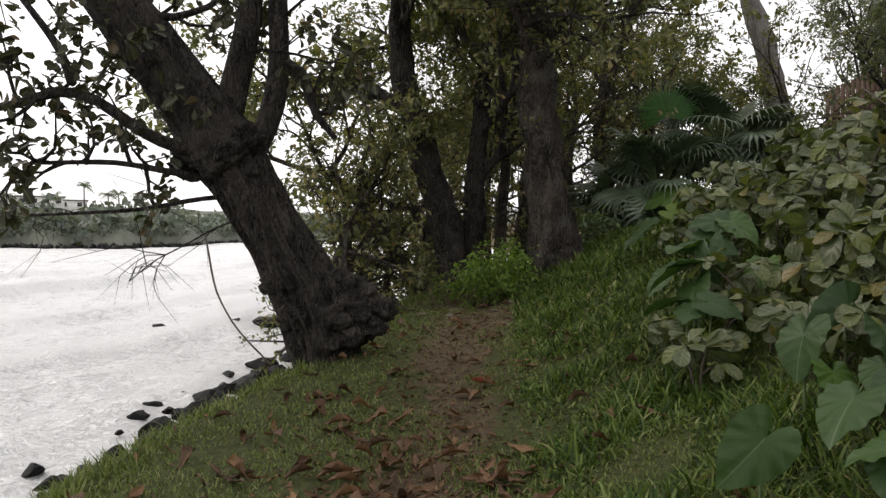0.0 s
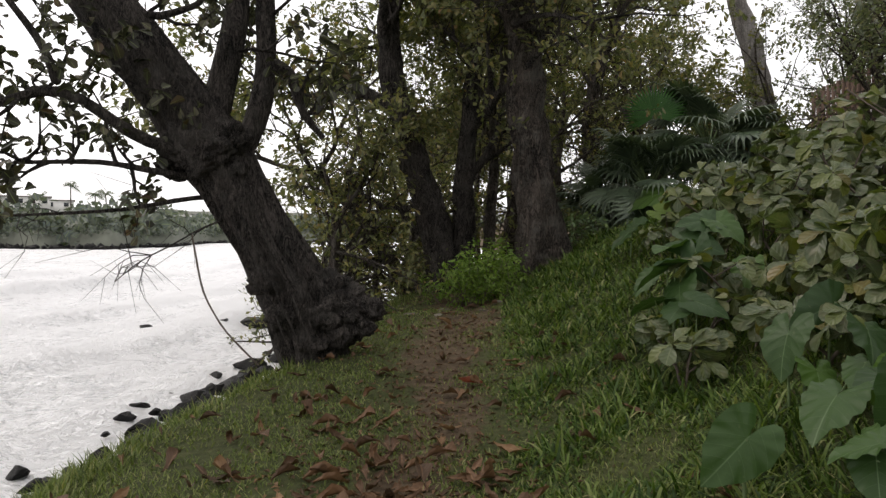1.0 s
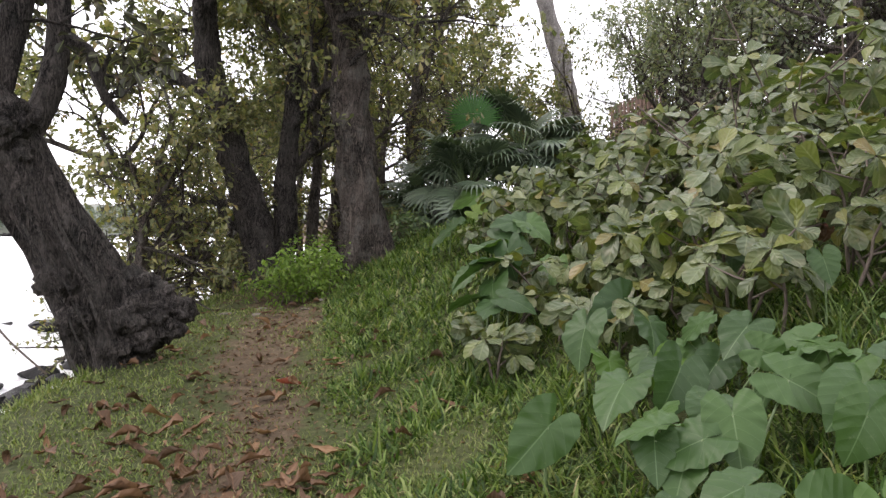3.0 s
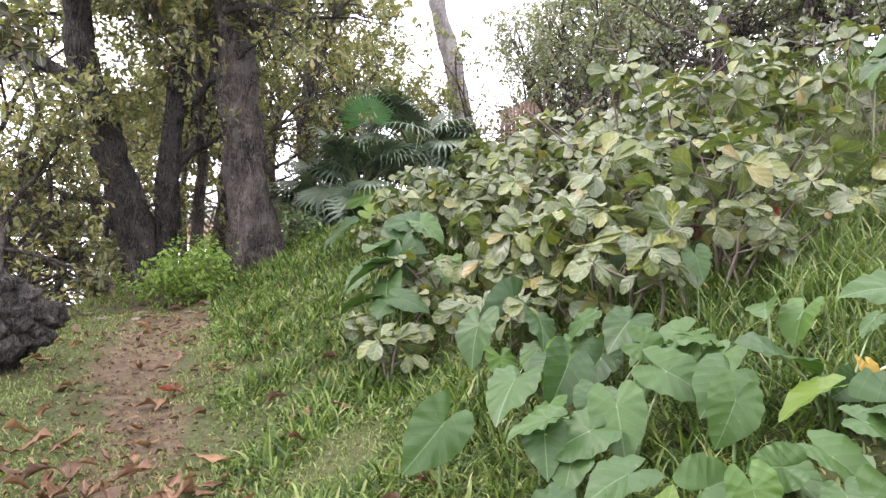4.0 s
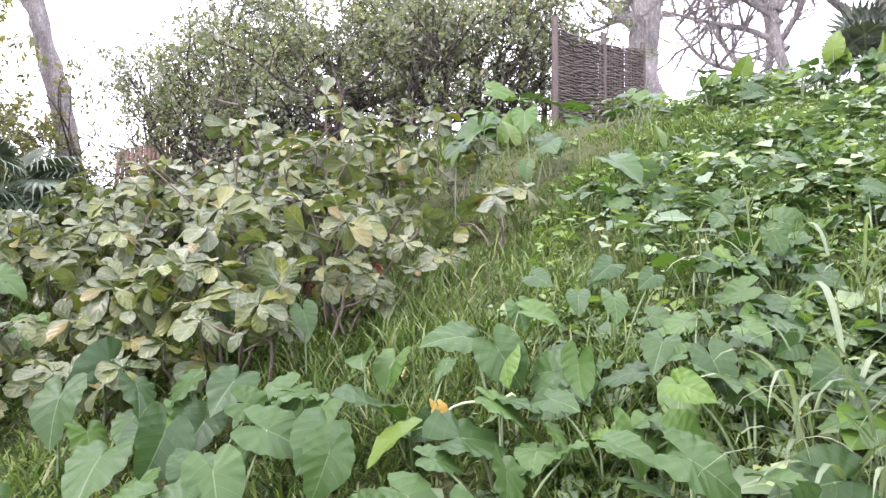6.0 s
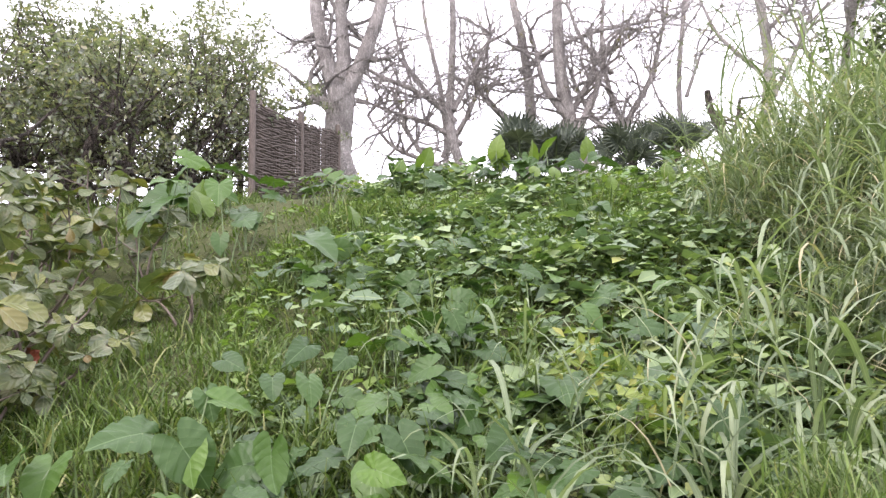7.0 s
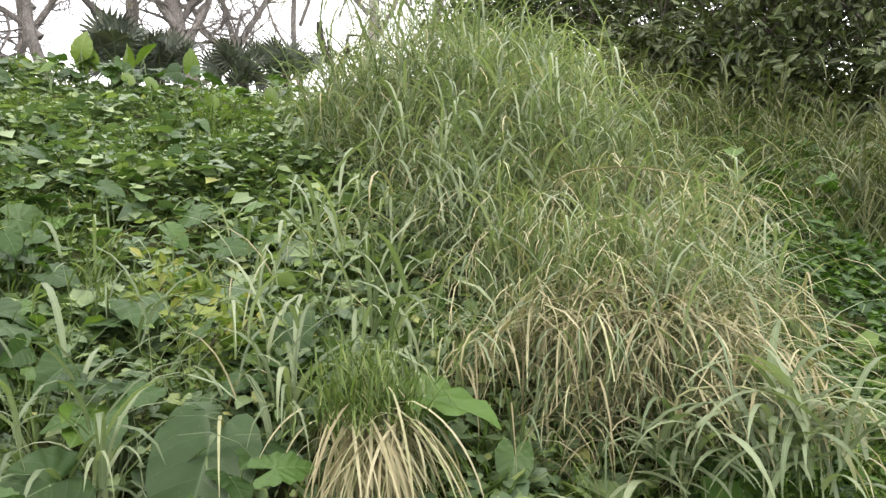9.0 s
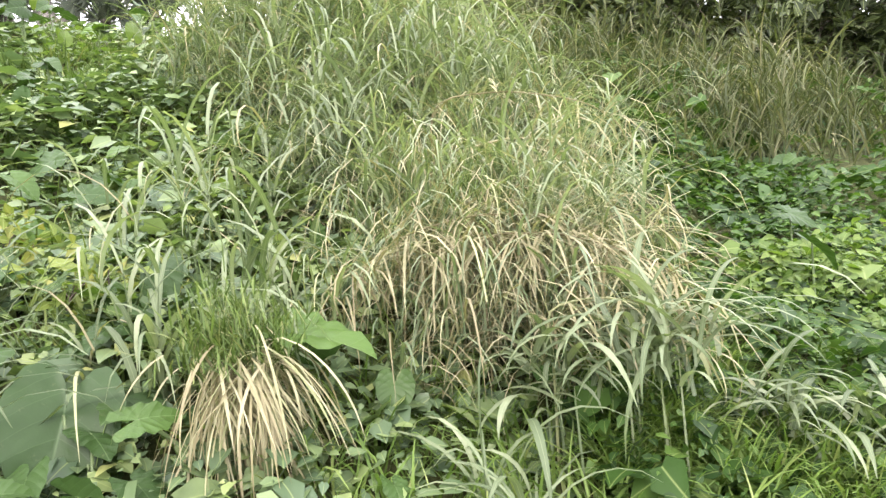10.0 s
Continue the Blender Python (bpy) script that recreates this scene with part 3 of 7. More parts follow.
def make_headland():
    az, dd = np.arange(-75, 20, 0.35), np.concatenate([np.arange(170, 330, 3.5), np.arange(330, 500, 12), np.geomspace(500, 1500, 14)])
    ga, gd = np.meshgrid(az, dd)
    z = headland_height(ga, gd) + SEA_Z
    v = np.stack([gd * np.sin(np.radians(ga)), gd * np.cos(np.radians(ga)), z], -1).reshape(-1, 3)
    w = len(az)
    i, j = np.meshgrid(np.arange(w - 1), np.arange(len(dd) - 1))
    a = (j * w + i).ravel()
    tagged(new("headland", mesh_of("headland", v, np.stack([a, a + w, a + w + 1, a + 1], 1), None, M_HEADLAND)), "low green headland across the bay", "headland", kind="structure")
    r = np.random.default_rng(9)
    # scrub and trees too far to count: many small leaf clumps over each crown
    pos, size = [], []
    for k in range(1100):
        b, d = r.uniform(-45, 8), None
        d = 209 + 14 * math.sin(b * 0.33) + abs(r.normal(0, 55 if r.random() < 0.5 else 10)) + np.interp(b, [-60, -27, -21, -18, 0, 15], [-20, -20, 5, 70, 150, 200])
        h = r.uniform(2.0, 6.5)
        if k >= 640:
            d = 207 + 14 * math.sin(b * 0.33) + 5 * math.sin(b * 1.3) + r.uniform(0, 9) + np.interp(b, [-60, -27, -21, -18, 0, 15], [-20, -20, 5, 70, 150, 200])
            h = r.uniform(1.2, 2.6)
        n = 12
        q = unit(r.normal(0, 1, (n, 3))) * r.uniform(0.4, 1, (n, 1)) * (h * 0.75, h * 0.75, h * 0.5)
        q += (d * math.sin(radians(b)), d * math.cos(radians(b)), float(headland_height(b, d)) + SEA_Z + h * 0.45)
        pos.append(q)
        size.append(np.full(n, h * 0.36) * r.uniform(0.6, 1.3, n))
    pos, size = np.concatenate(pos), np.concatenate(size)
    v, f, uv = scatter(leaf_template("oval", 2), pos, r.normal(0, 1, pos.shape), r.normal(0, 1, pos.shape) + (0, 0, 0.5), size, 1.8)
    tagged(new("far_woods", mesh_of("far_woods", v, f, uv, M_FAR_GREEN)), "trees and scrub on the far headland, haze greyed into their leaves", "woods", kind="stuff")
    # rocks along the far waterline
    pos = []
    for _ in range(900):
        b = r.uniform(-45, 0)
        d = 204 + 14 * math.sin(b * 0.33) + 5 * math.sin(b * 1.3) + np.interp(b, [-60, -27, -21, -18, 0, 15], [-20, -20, 5, 70, 150, 200]) + r.uniform(-5, 3.0)
        pos.append((d * math.sin(radians(b)), d * math.cos(radians(b)), SEA_Z + r.uniform(-0.3, 0.5)))
    cube = np.array([(-1, -1, -1), (1, -1, -1), (1, 1, -1), (-1, 1, -1), (-.7, -.6, 1), (.6, -.7, 0.8), (.7, .6, 1), (-.6, .7, 0.7)]) * 0.5
    cf = np.array([(0, 3, 2, 1), (4, 5, 6, 7), (0, 1, 5, 4), (1, 2, 6, 5), (2, 3, 7, 6), (3, 0, 4, 7)])
    v, f, uv = scatter((cube, cf, np.zeros((8, 2))), np.array(pos), r.normal(0, 1, (900, 3)), r.normal(0, 1, (900, 3)), r.uniform(0.4, 1.5, 900))
    tagged(new("far_shore_rocks", mesh_of("far_shore_rocks", v, f, uv, M_ROCK)), "dark boulders along the far waterline", "rocks", kind="stuff")


make_headland()


def box_arrays(x0, x1, y0, y1, z0, z1):
    v = np.array([(x0, y0, z0), (x1, y0, z0), (x1, y1, z0), (x0, y1, z0), (x0, y0, z1), (x1, y0, z1), (x1, y1, z1), (x0, y1, z1)], float)
    f = np.array([(0, 3, 2, 1), (4, 5, 6, 7), (0, 1, 5, 4), (1, 2, 6, 5), (2, 3, 7, 6), (3, 0, 4, 7)])
    return v, f, np.zeros((8, 2))


def far_house(bearing, dist, w, d, h, label):
    a = radians(bearing)
    z = float(headland_height(bearing, dist)) + SEA_Z
    ob = thing("house", dist * math.sin(a), dist * math.cos(a), z - 0.3, label, "house", "houses across the bay")
    ob.rotation_euler = (0, 0, -a)
    part("wall", mesh_of("wall", *box_arrays(-w / 2, w / 2, -d / 2, d / 2, 0, h), M_WHITE_WALL, False), ob)
    v, f, uv = box_arrays(-w / 2 - 0.4, w / 2 + 0.4, -d / 2 - 0.4, d / 2 + 0.4, h, h + 0.35)
    part("roof", mesh_of("roof", v, f, uv, M_FAR_ROOF, False), ob, "flat grey roof slab")
    n = max(2, int(w / 3.2))
    for s in range(max(1, int(h / 2.8))):
        for k in range(n):
            x = -w / 2 + (k + 0.5) * w / n
            win = part("window", mesh_of("window", *box_arrays(x - 0.7, x + 0.7, -d / 2 - 0.06, -d / 2 + 0.1, 0.9 + s * 2.8, 2.2 + s * 2.8), M_DARK_PANE, False), ob)
            part("sill", mesh_of("sill", *box_arrays(x - 0.8, x + 0.8, -d / 2 - 0.2, -d / 2 - 0.01, 0.78 + s * 2.8, 0.88 + s * 2.8), M_WHITE_WALL, False), win)


def hill_backdrop():
    az = np.arange(-80, 30, 1.0)
    top = 60 + 14 * np.sin(az * 0.11 + 1) + 6 * np.sin(az * 0.37)
    v = []
    for d, k in ((1500, 0.0), (1650, 0.55), (1900, 1.0), (2100, 0.6)):
        v += [(d * math.sin(radians(a)), d * math.cos(radians(a)), SEA_Z - 2 + k * h) for a, h in zip(az, top)]
    w = len(az)
    q = [(j * w + i, (j + 1) * w + i, (j + 1) * w + i + 1, j * w + i + 1) for j in range(3) for i in range(w - 1)]
    tagged(new("backdrop", mesh_of("backdrop", v, q, None, M_FAR_HILL)), "hills far behind the bay, haze put into their pale colour", "hills", kind="structure")


# haze painted in: the hills' base colour is a pale grey
M_FAR_HILL = plain_material("far_hill_haze_in_colour", (0.44, 0.46, 0.47), (0.52, 0.53, 0.53), 0.004, 1.0, 0.0)
hill_backdrop()


def coconut_palm(bearing, dist, h, seed):
    r = np.random.default_rng(seed)
    a = radians(bearing)
    ob = thing("coconut_palm", dist * math.sin(a), dist * math.cos(a), float(headland_height(bearing, dist)) + SEA_Z - 0.2, "tall coconut palm on the far headland", "palm", "palms across the bay")
    lean = r.normal(0, 0.5)
    part("trunk", mesh_of("trunk", *tube([(0, 0, 0), (lean * 0.4, 0, h * 0.5), (lean, 0, h)], [0.28, 0.2, 0.16], 7), M_BARK_MID), ob)
    for k in range(15):
        b, el = r.uniform(0, 6.28), r.uniform(-0.3, 1.1)
        n = 24
        s = np.linspace(0.08, 1, n)
        ln = r.uniform(2.6, 3.6)
        out, up = np.array([s * ln * math.cos(el), s * ln * math.sin(el) - 1.5 * s * s])
        p = np.stack([lean + out * math.cos(b), out * math.sin(b), h + up], 1)
        sd = np.array((-math.sin(b), math.cos(b), -0.5))
        pp = np.concatenate([p, p])
        ax = np.concatenate([np.tile(sd, (n, 1)), np.tile(-sd * (1, 1, -1), (n, 1))])
        part("frond", mesh_of("frond", *scatter(leaf_template("oval", 1), pp, ax, np.tile((0, 0, 1.0), (2 * n, 1)), 0.95, 0.5), M_PALM), ob)


for n, (b, d, h) in enumerate(((-27.8, 240, 10), (-32.6, 246, 7), (-31.6, 250, 6.5), (-26.2, 245, 7.5), (-25.4, 250, 8), (-29.6, 270, 8), (-24.3, 275, 7.5), (-21.5, 330, 8), (-30.2, 240, 5))):
    coconut_palm(b, d, h, 900 + n)

far_house(-33.0, 252, 10, 8, 6, "white two-storey house among trees")
far_house(-30.6, 250, 13, 9, 5.6, "long white house above the shore")
far_house(-28.6, 262, 9, 8, 5.6, "white house with dark windows")
far_house(-22.6, 330, 12, 9, 5.6, "pale house behind the far trees")
far_house(-19.6, 350, 9, 8, 3.2, "small white house on the headland")


# ---------------------------------------------------------------- trees
def grow(r, p, d, length, rad, level, limbs, tips, wander=0.22, up=0.08, kids=(3, 4), shrink=0.66, spread=(0.5, 1.0), segs=6):
    """A limb with its branches: fills limbs with (points, radii) and tips with (place, direction)."""
    pts, dirs = [np.array(p, float)], []
    d = np.array(d, float)
    for _ in range(segs):
        d = unit(d + r.normal(0, wander, 3) + (0, 0, up))
        dirs.append(d)
        pts.append(pts[-1] + d * length / segs)
    rr = np.linspace(rad, rad * 0.55, segs + 1)
    keep = slice(None, None, 6) if level == 0 and segs == 6 else slice(None)
    limbs.append((np.array(pts)[keep], rr[keep], level))
    if level == 0:
        for k in (segs // 2, segs - 1, segs):
            tips.append((pts[k], dirs[min(k, segs - 1)]))
        return
    for k in range(r.integers(kids[0], kids[1] + 1)):
        i = r.integers(max(1, segs // 3), segs + 1)
        side = unit(np.cross(dirs[min(i, segs - 1)], r.normal(0, 1, 3)))
        ang = r.uniform(*spread)
        nd = dirs[min(i, segs - 1)] * math.cos(ang) + side * math.sin(ang)
        grow(r, pts[i], nd, length * shrink * r.uniform(0.75, 1.15), rr[i] * 0.62, level - 1, limbs, tips, wander, up, kids, shrink, spread, segs)
    grow(r, pts[-1], d, length * shrink, rr[-1] * 0.9, level - 1, limbs, tips, wander, up, kids, shrink, spread, segs)


def crown_leaves(r, tips, per, size, template, droop=0.2, spreadout=0.06, flat=0.6):
    """Whorls of leaves at the tips."""
    p = np.repeat(np.array([t[0] for t in tips]), per, 0)
    d = np.repeat(np.array([t[1] for t in tips]), per, 0)
    n = len(p)
    ax = unit(unit(np.cross(d, r.normal(0, 1, (n, 3)))) + d * r.uniform(0.0, 0.7, (n, 1)) - np.array([0, 0, droop]))
    nm = r.normal(0, 1, (n, 3)) * (1 - flat) + np.array([0, 0, flat])
    return scatter(template, p + r.normal(0, spreadout, (n, 3)), ax, nm, r.uniform(0.65, 1.2, n) * size)


LEAF_CHEAP = (np.array([(0, 0, 0), (-0.14, 0.38, 0.05), (-0.25, 0.76, 0.06), (0, 1, -0.08), (0.25, 0.76, 0.06), (0.14, 0.38, 0.05)], float),
              np.array([(0, 3, 2, 1), (0, 5, 4, 3)]), np.array([(0.5, 0), (0.3, 0.4), (0.2, 0.75), (0.5, 1), (0.8, 0.75), (0.7, 0.4)]))
LEAF_MID = leaf_template("obovate", 4, 0.16, 0.2, 0.05)


def limbs_mesh(name, limbs, mat, r, sides=(3, 3, 6, 10)):
    thin = [(p[::2], q[::2], l) if l <= 1 and len(p) == 7 else (p, q, l) for p, q, l in limbs]
    return mesh_of(name, *join([tube(p, q, sides[min(l, 3)], 0.05, r) for p, q, l in thin]), mat)


def add_limbs(ob, limbs, mat, r, main):
    """Each main limb is a part; the thin branchwork is one."""
    for p, q, l in limbs:
        if l >= main:
            part("limb", mesh_of("limb", *tube(p, q, 10, 0.06, r), mat), ob)
    rest = [x for x in limbs if x[2] < main]
    if rest:
        part("branchwork", limbs_mesh("branchwork", rest, mat, r), ob, kind="stuff")


def grove_tree(x, y, seed, trunk, radius, label, top=5.0, level=3, leaf=0.168, per=5, bark=M_BARK_MID, mat=M_ALMOND, spread=(0.5, 1.1), up=0.06, kids=(3, 4), base=None, length=2.6, extra=(), shaggy=0):
    """A tree: trunk (a line of places over its foot), limbs, and a crown of separate leaves."""
    r = np.random.default_rng(seed)
    z = float(height(x, y)) - 0.15
    ob = thing("tree", x, y, z, label, "tree", "trees of the grove")
    line = smooth_line(np.array(trunk, float), 18)
    rad = np.linspace(radius, radius * 0.62, 18)
    rad[:3] *= (1.5, 1.22, 1.08)
    tv, tf, tu = tube(line, rad, 20, 0.03, r)
    core = np.repeat(line[:, :3], 20, 0)
    tv = core + (tv - core) * (1 + 0.22 * np.sin(tu[:, :1] * 19 + 3 * np.sin(tv[:, 2:] * 1.7 + seed)) * np.clip(1.1 - tu[:, 1:] * 0.8, 0.2, 1) + 0.12 * np.sin(tu[:, :1] * 44 + 5 * np.sin(tv[:, 2:] * 3.1)) * np.clip(1.2 - tu[:, 1:], 0.3, 1) + r.normal(0, 0.08, (len(tv), 1)))
    part("trunk", mesh_of("trunk", tv, tf, tu, bark), ob)
    limbs, tips = [], []
    if shaggy:
        k = r.integers(0, len(tv), shaggy)
        out = unit(tv[k] - core[k])
        for i in range(shaggy):
            limbs.append((np.array([tv[k[i]], tv[k[i]] + out[i] * 0.07 + (0, 0, 0.05), tv[k[i]] + out[i] * 0.16 + r.normal(0, 0.06, 3)]), np.array([0.014, 0.009, 0.005]), 0))
            if i % 7 == 0:
                tips.append((tv[k[i]] + out[i] * 0.15, out[i]))
    d = unit(line[-1] - line[-3])
    for k in range(4):
        i = [17, 17, 14, 11][k]
        nd = unit(d + r.normal(0, 0.55, 3) + (0, 0, 0.15))
        grow(r, line[i], nd, length * r.uniform(0.8, 1.2), rad[i] * 0.6, level, limbs, tips, 0.2, up, kids, 0.66, spread)
    for p, dd, ln, rd in extra:
        grow(r, np.array(p, float), unit(np.array(dd, float)), ln, rd, max(1, level - 1), limbs, tips, 0.2, up, kids, 0.66, spread)
    add_limbs(ob, limbs, bark, r, level)
    part("crown", mesh_of("crown", *crown_leaves(r, tips, per, leaf, LEAF_CHEAP), mat), ob, kind="stuff")
    return ob


# the big sea almond that leans out over the water
def leaning_almond():
    r = np.random.default_rng(31)
    x, y = -1.5, 9.1
    z = -0.35
    ob = thing("leaning_tree", x, y, z, "old dark sea almond tree leaning out over the water", "tree")
    line = smooth_line(np.array([(0.12, 0.1, -0.7, 0.42), (0.04, 0.05, -0.1, 0.43), (-0.1, 0, 0.5, 0.45), (-0.32, -0.06, 1.2, 0.45), (-0.78, -0.2, 2.0, 0.395), (-1.08, -0.3, 2.6, 0.39), (-1.36, -0.36, 3.05, 0.44),
                                 (-1.64, -0.42, 3.5, 0.4), (-2.1, -0.55, 4.15, 0.36), (-2.68, -0.75, 5.0, 0.33), (-3.3, -0.95, 6.0, 0.28), (-3.8, -1.0, 7.2, 0.22)]), 130)
    sides = 64
    v, f, uv = tube(line[:, :3], line[:, 3], sides, 0.0, r)
    v = v.reshape(130, sides, 3)
    c = line[:, None, :3]
    for i in range(130):
        for k in range(sides):
            q = Vector((k / sides * 6.283, line[i, 2] * 0.55, 0))
            s = Vector((math.cos(q.x) * 1.1, math.sin(q.x) * 1.1, line[i, 2] * 0.7))
            low = max(0.3, 1.05 - line[i, 2] * 0.3)
            n = noise.noise(s * 1.3 + Vector((3, 1, 7))) * 0.3 * low + (0.5 - abs(noise.noise(Vector((s.x * 2.6 + s.z * 0.6, s.y * 2.6, s.z * 0.8))))) * 0.42 * low - 0.14 * low + noise.noise(Vector((s.x * 7 + s.z, s.y * 7, s.z * 1.8))) * 0.13 + noise.noise(Vector((s.x * 15, s.y * 15, s.z * 4))) * 0.06
            v[i, k] = c[i, 0] + (v[i, k] - c[i, 0]) * (1 + n)
    part("trunk", mesh_of("trunk", v.reshape(-1, 3), f, uv, M_BARK_DARK), ob, "furrowed dark trunk with a hollow at its foot")
    # knotted burls round the foot and where limbs were lost
    for bx, by, bz, s in ((0.12, 0.0, 0.62, 0.3), (0.34, -0.1, 0.74, 0.25), (0.5, -0.02, 0.86, 0.22), (0.68, 0.05, 0.9, 0.17), (0.24, -0.22, 0.98, 0.2), (0.42, 0.1, 1.06, 0.18), (0.1, 0.1, 1.2, 0.24), (0.3, -0.3, 0.62, 0.17),
                          (0.05, -0.34, 0.86, 0.18), (-0.02, -0.36, 0.5, 0.17), (0.56, -0.16, 0.68, 0.15), (0.42, -0.3, 0.84, 0.12), (0.2, -0.36, 0.78, 0.13),
                          (-1.5, -0.68, 3.0, 0.26), (-1.2, -0.72, 2.98, 0.25), (-1.7, -0.5, 2.8, 0.2), (-1.05, -0.55, 2.72, 0.22), (-1.36, -0.75, 2.78, 0.19), (-1.0, -0.62, 3.1, 0.2), (-0.6, -0.5, 1.3, 0.18), (-0.4, -0.48, 0.85, 0.16)):
        bm = bmesh.new()
        bmesh.ops.create_icosphere(bm, subdivisions=4, radius=1.0)
        o = Vector((bx * 9, bz * 7, s * 40))
        for w in bm.verts:
            w.co *= 1 + 0.35 * noise.noise(w.co * 1.6 + o) + 0.26 * noise.noise(w.co * 4 + o) + 0.12 * noise.noise(w.co * 10 + o)
        s *= 1.22
        bmesh.ops.scale(bm, vec=(s, s * 0.75, s * 0.8), verts=bm.verts)
        bmesh.ops.translate(bm, vec=(bx, by, bz), verts=bm.verts)
        me = bpy.data.meshes.new("burl")
        bm.to_mesh(me)
        bm.free()
        me.polygons.foreach_set("use_smooth", np.ones(len(me.polygons), bool))
        me.materials.append(M_BARK_DARK)
        part("burl", me, ob)
    limbs, tips = [], []

    def limb(pts, r0, r1, n=14):
        q = smooth_line(np.array(pts, float), n)
        limbs.append((q, np.linspace(r0, r1, n), 3))
        return q

    a = limb([(-1.3, -0.35, 3.3), (-1.2, -0.3, 3.75), (-1.05, -0.25, 4.4), (-0.95, -0.2, 5.2), (-1.0, -0.1, 6.4)], 0.19, 0.12)
    b = limb([(-1.0, -0.25, 2.85), (-0.72, -0.18, 3.5), (-0.62, -0.14, 4.1), (-0.68, -0.14, 5.0), (-0.5, 0.1, 6.3)], 0.16, 0.09)
    c = limb([(-0.62, -0.14, 4.15), (-0.35, -0.1, 4.05), (-0.2, -0.05, 3.5), (0.05, 0.1, 3.2)], 0.09, 0.04)
    d = limb([(-1.4, -0.6, 2.85), (-1.95, -1.2, 3.05), (-2.35, -1.4, 3.4), (-2.6, -1.55, 3.56), (-3.2, -1.9, 3.2), (-4.2, -2.2, 3.3)], 0.085, 0.025, 18)
    e = limb([(-2.6, -1.55, 3.56), (-2.7, -1.6, 3.95), (-2.95, -1.75, 4.35), (-3.4, -1.9, 5.0)], 0.05, 0.02)
    g = limb([(-1.15, -0.35, 2.4), (-1.6, -0.7, 2.34), (-2.0, -1.0, 2.2), (-2.6, -1.3, 2.15), (-3.5, -1.5, 2.1)], 0.035, 0.012)
    h = limb([(-1.0, -0.35, 2.15), (-1.35, -0.65, 1.98), (-1.65, -0.9, 1.75), (-1.95, -1.0, 1.6), (-2.2, -1.1, 1.35)], 0.014, 0.006)
    k = limb([(-1.3, -0.35, 2.6), (-1.75, -0.9, 2.65), (-2.3, -1.2, 2.75), (-3.1, -1.5, 2.7)], 0.05, 0.02)
    for q, n, ln in ((k, 8, 0.6), (a, 6, 1.3), (b, 6, 1.2), (c, 3, 0.8), (d, 7, 0.8), (e, 5, 0.8)):
        for _ in range(n):
            i = r.integers(len(q) // 3, len(q))
            dd = unit(r.normal(0, 1, 3) + (-0.35, -0.1, 0.45))
            grow(r, q[i], dd, ln * r.uniform(0.6, 1.1), 0.03, 1, limbs, tips, 0.25, 0.05, (2, 3), 0.65)
    for _ in range(8):
        i = r.integers(85, 130)
        grow(r, line[i, :3], unit(r.normal(0, 1, 3) + (0, 0, 0.4)), r.uniform(1.0, 2.0), 0.06, 2, limbs, tips, 0.22, 0.05, (2, 3), 0.65)
    bare = []
    for _ in range(9):
        grow(r, h[r.integers(3, 14)], unit(r.normal(0, 1, 3) + (-0.6, 0, 0.1)), r.uniform(0.4, 0.9), 0.008, 1, limbs, bare, 0.3, 0.0, (2, 3), 0.7)
        grow(r, g[r.integers(5, 14)], unit(r.normal(0, 1, 3) + (-0.6, 0, -0.1)), r.uniform(0.4, 0.8), 0.008, 1, limbs, bare, 0.3, 0.0, (2, 3), 0.7)
    add_limbs(ob, limbs, M_BARK_DARK, r, 3)
    part("crown", mesh_of("crown", *crown_leaves(r, tips, 4, 0.155, LEAF_MID), M_ALMOND_BACKLIT), ob, "sparse leathery leaves, coloured dark as silhouettes against the sky", "stuff")
    # hanging creepers down the trunk
    for k in range(4):
        a0 = r.uniform(-0.9, 0.3)
        top = np.array((-0.8 + a0 * 0.28, -0.66 - 0.04 * k % 0.1, 2.5 - 0.08 * k))
        pts = [top, top + (0.26, -0.02, -0.7), top + (0.52, -0.02, -1.25), top + (0.75, 0.05, -1.85)]
        q = smooth_line(np.array(pts), 16) + r.normal(0, 0.012, (16, 3))
        part("creeper", mesh_of("creeper", *tube(q, np.full(16, 0.016), 5, 0.1, r), M_BARK_DARK), ob)
    q = smooth_line(np.array([(-1.4, -0.8, 1.9), (-1.25, -0.9, 1.2), (-1.0, -0.9, 0.75), (-0.62, -0.75, 0.3)]), 14)
    part("creeper", mesh_of("creeper", *tube(q, np.full(14, 0.012), 5, 0.1, r), M_TWIG), ob)


leaning_almond()

# the tall straight tree with shaggy bark, beside the path
grove_tree(2.15, 13.8, 41, [(0.05, 0, 0, ), (0.02, 0, 1.0), (-0.08, 0, 2.2), (-0.25, 0.05, 4.0), (-0.42, 0.1, 6.2), (-0.5, 0.1, 7.5)], 0.45, "tall dark tree with shaggy bark beside the path", length=2.6, leaf=0.16, shaggy=170)
# slender forked trees at the brink behind it
grove_tree(0.28, 15.0, 42, [(0, 0, 0), (-0.05, 0, 1.0), (-0.4, 0, 2.2), (-0.72, 0, 3.2), (-1.15, 0, 4.5), (-1.25, 0, 6.2)], 0.36, "forked almond tree on the brink of the bank", length=2.3, bark=M_BARK_DARK, extra=[((-0.3, 0, 2.0), (-0.8, 0.3, 0.5), 1.8, 0.1), ((-0.1, 0, 1.2), (-0.9, 0.2, 0.45), 1.9, 0.08)])
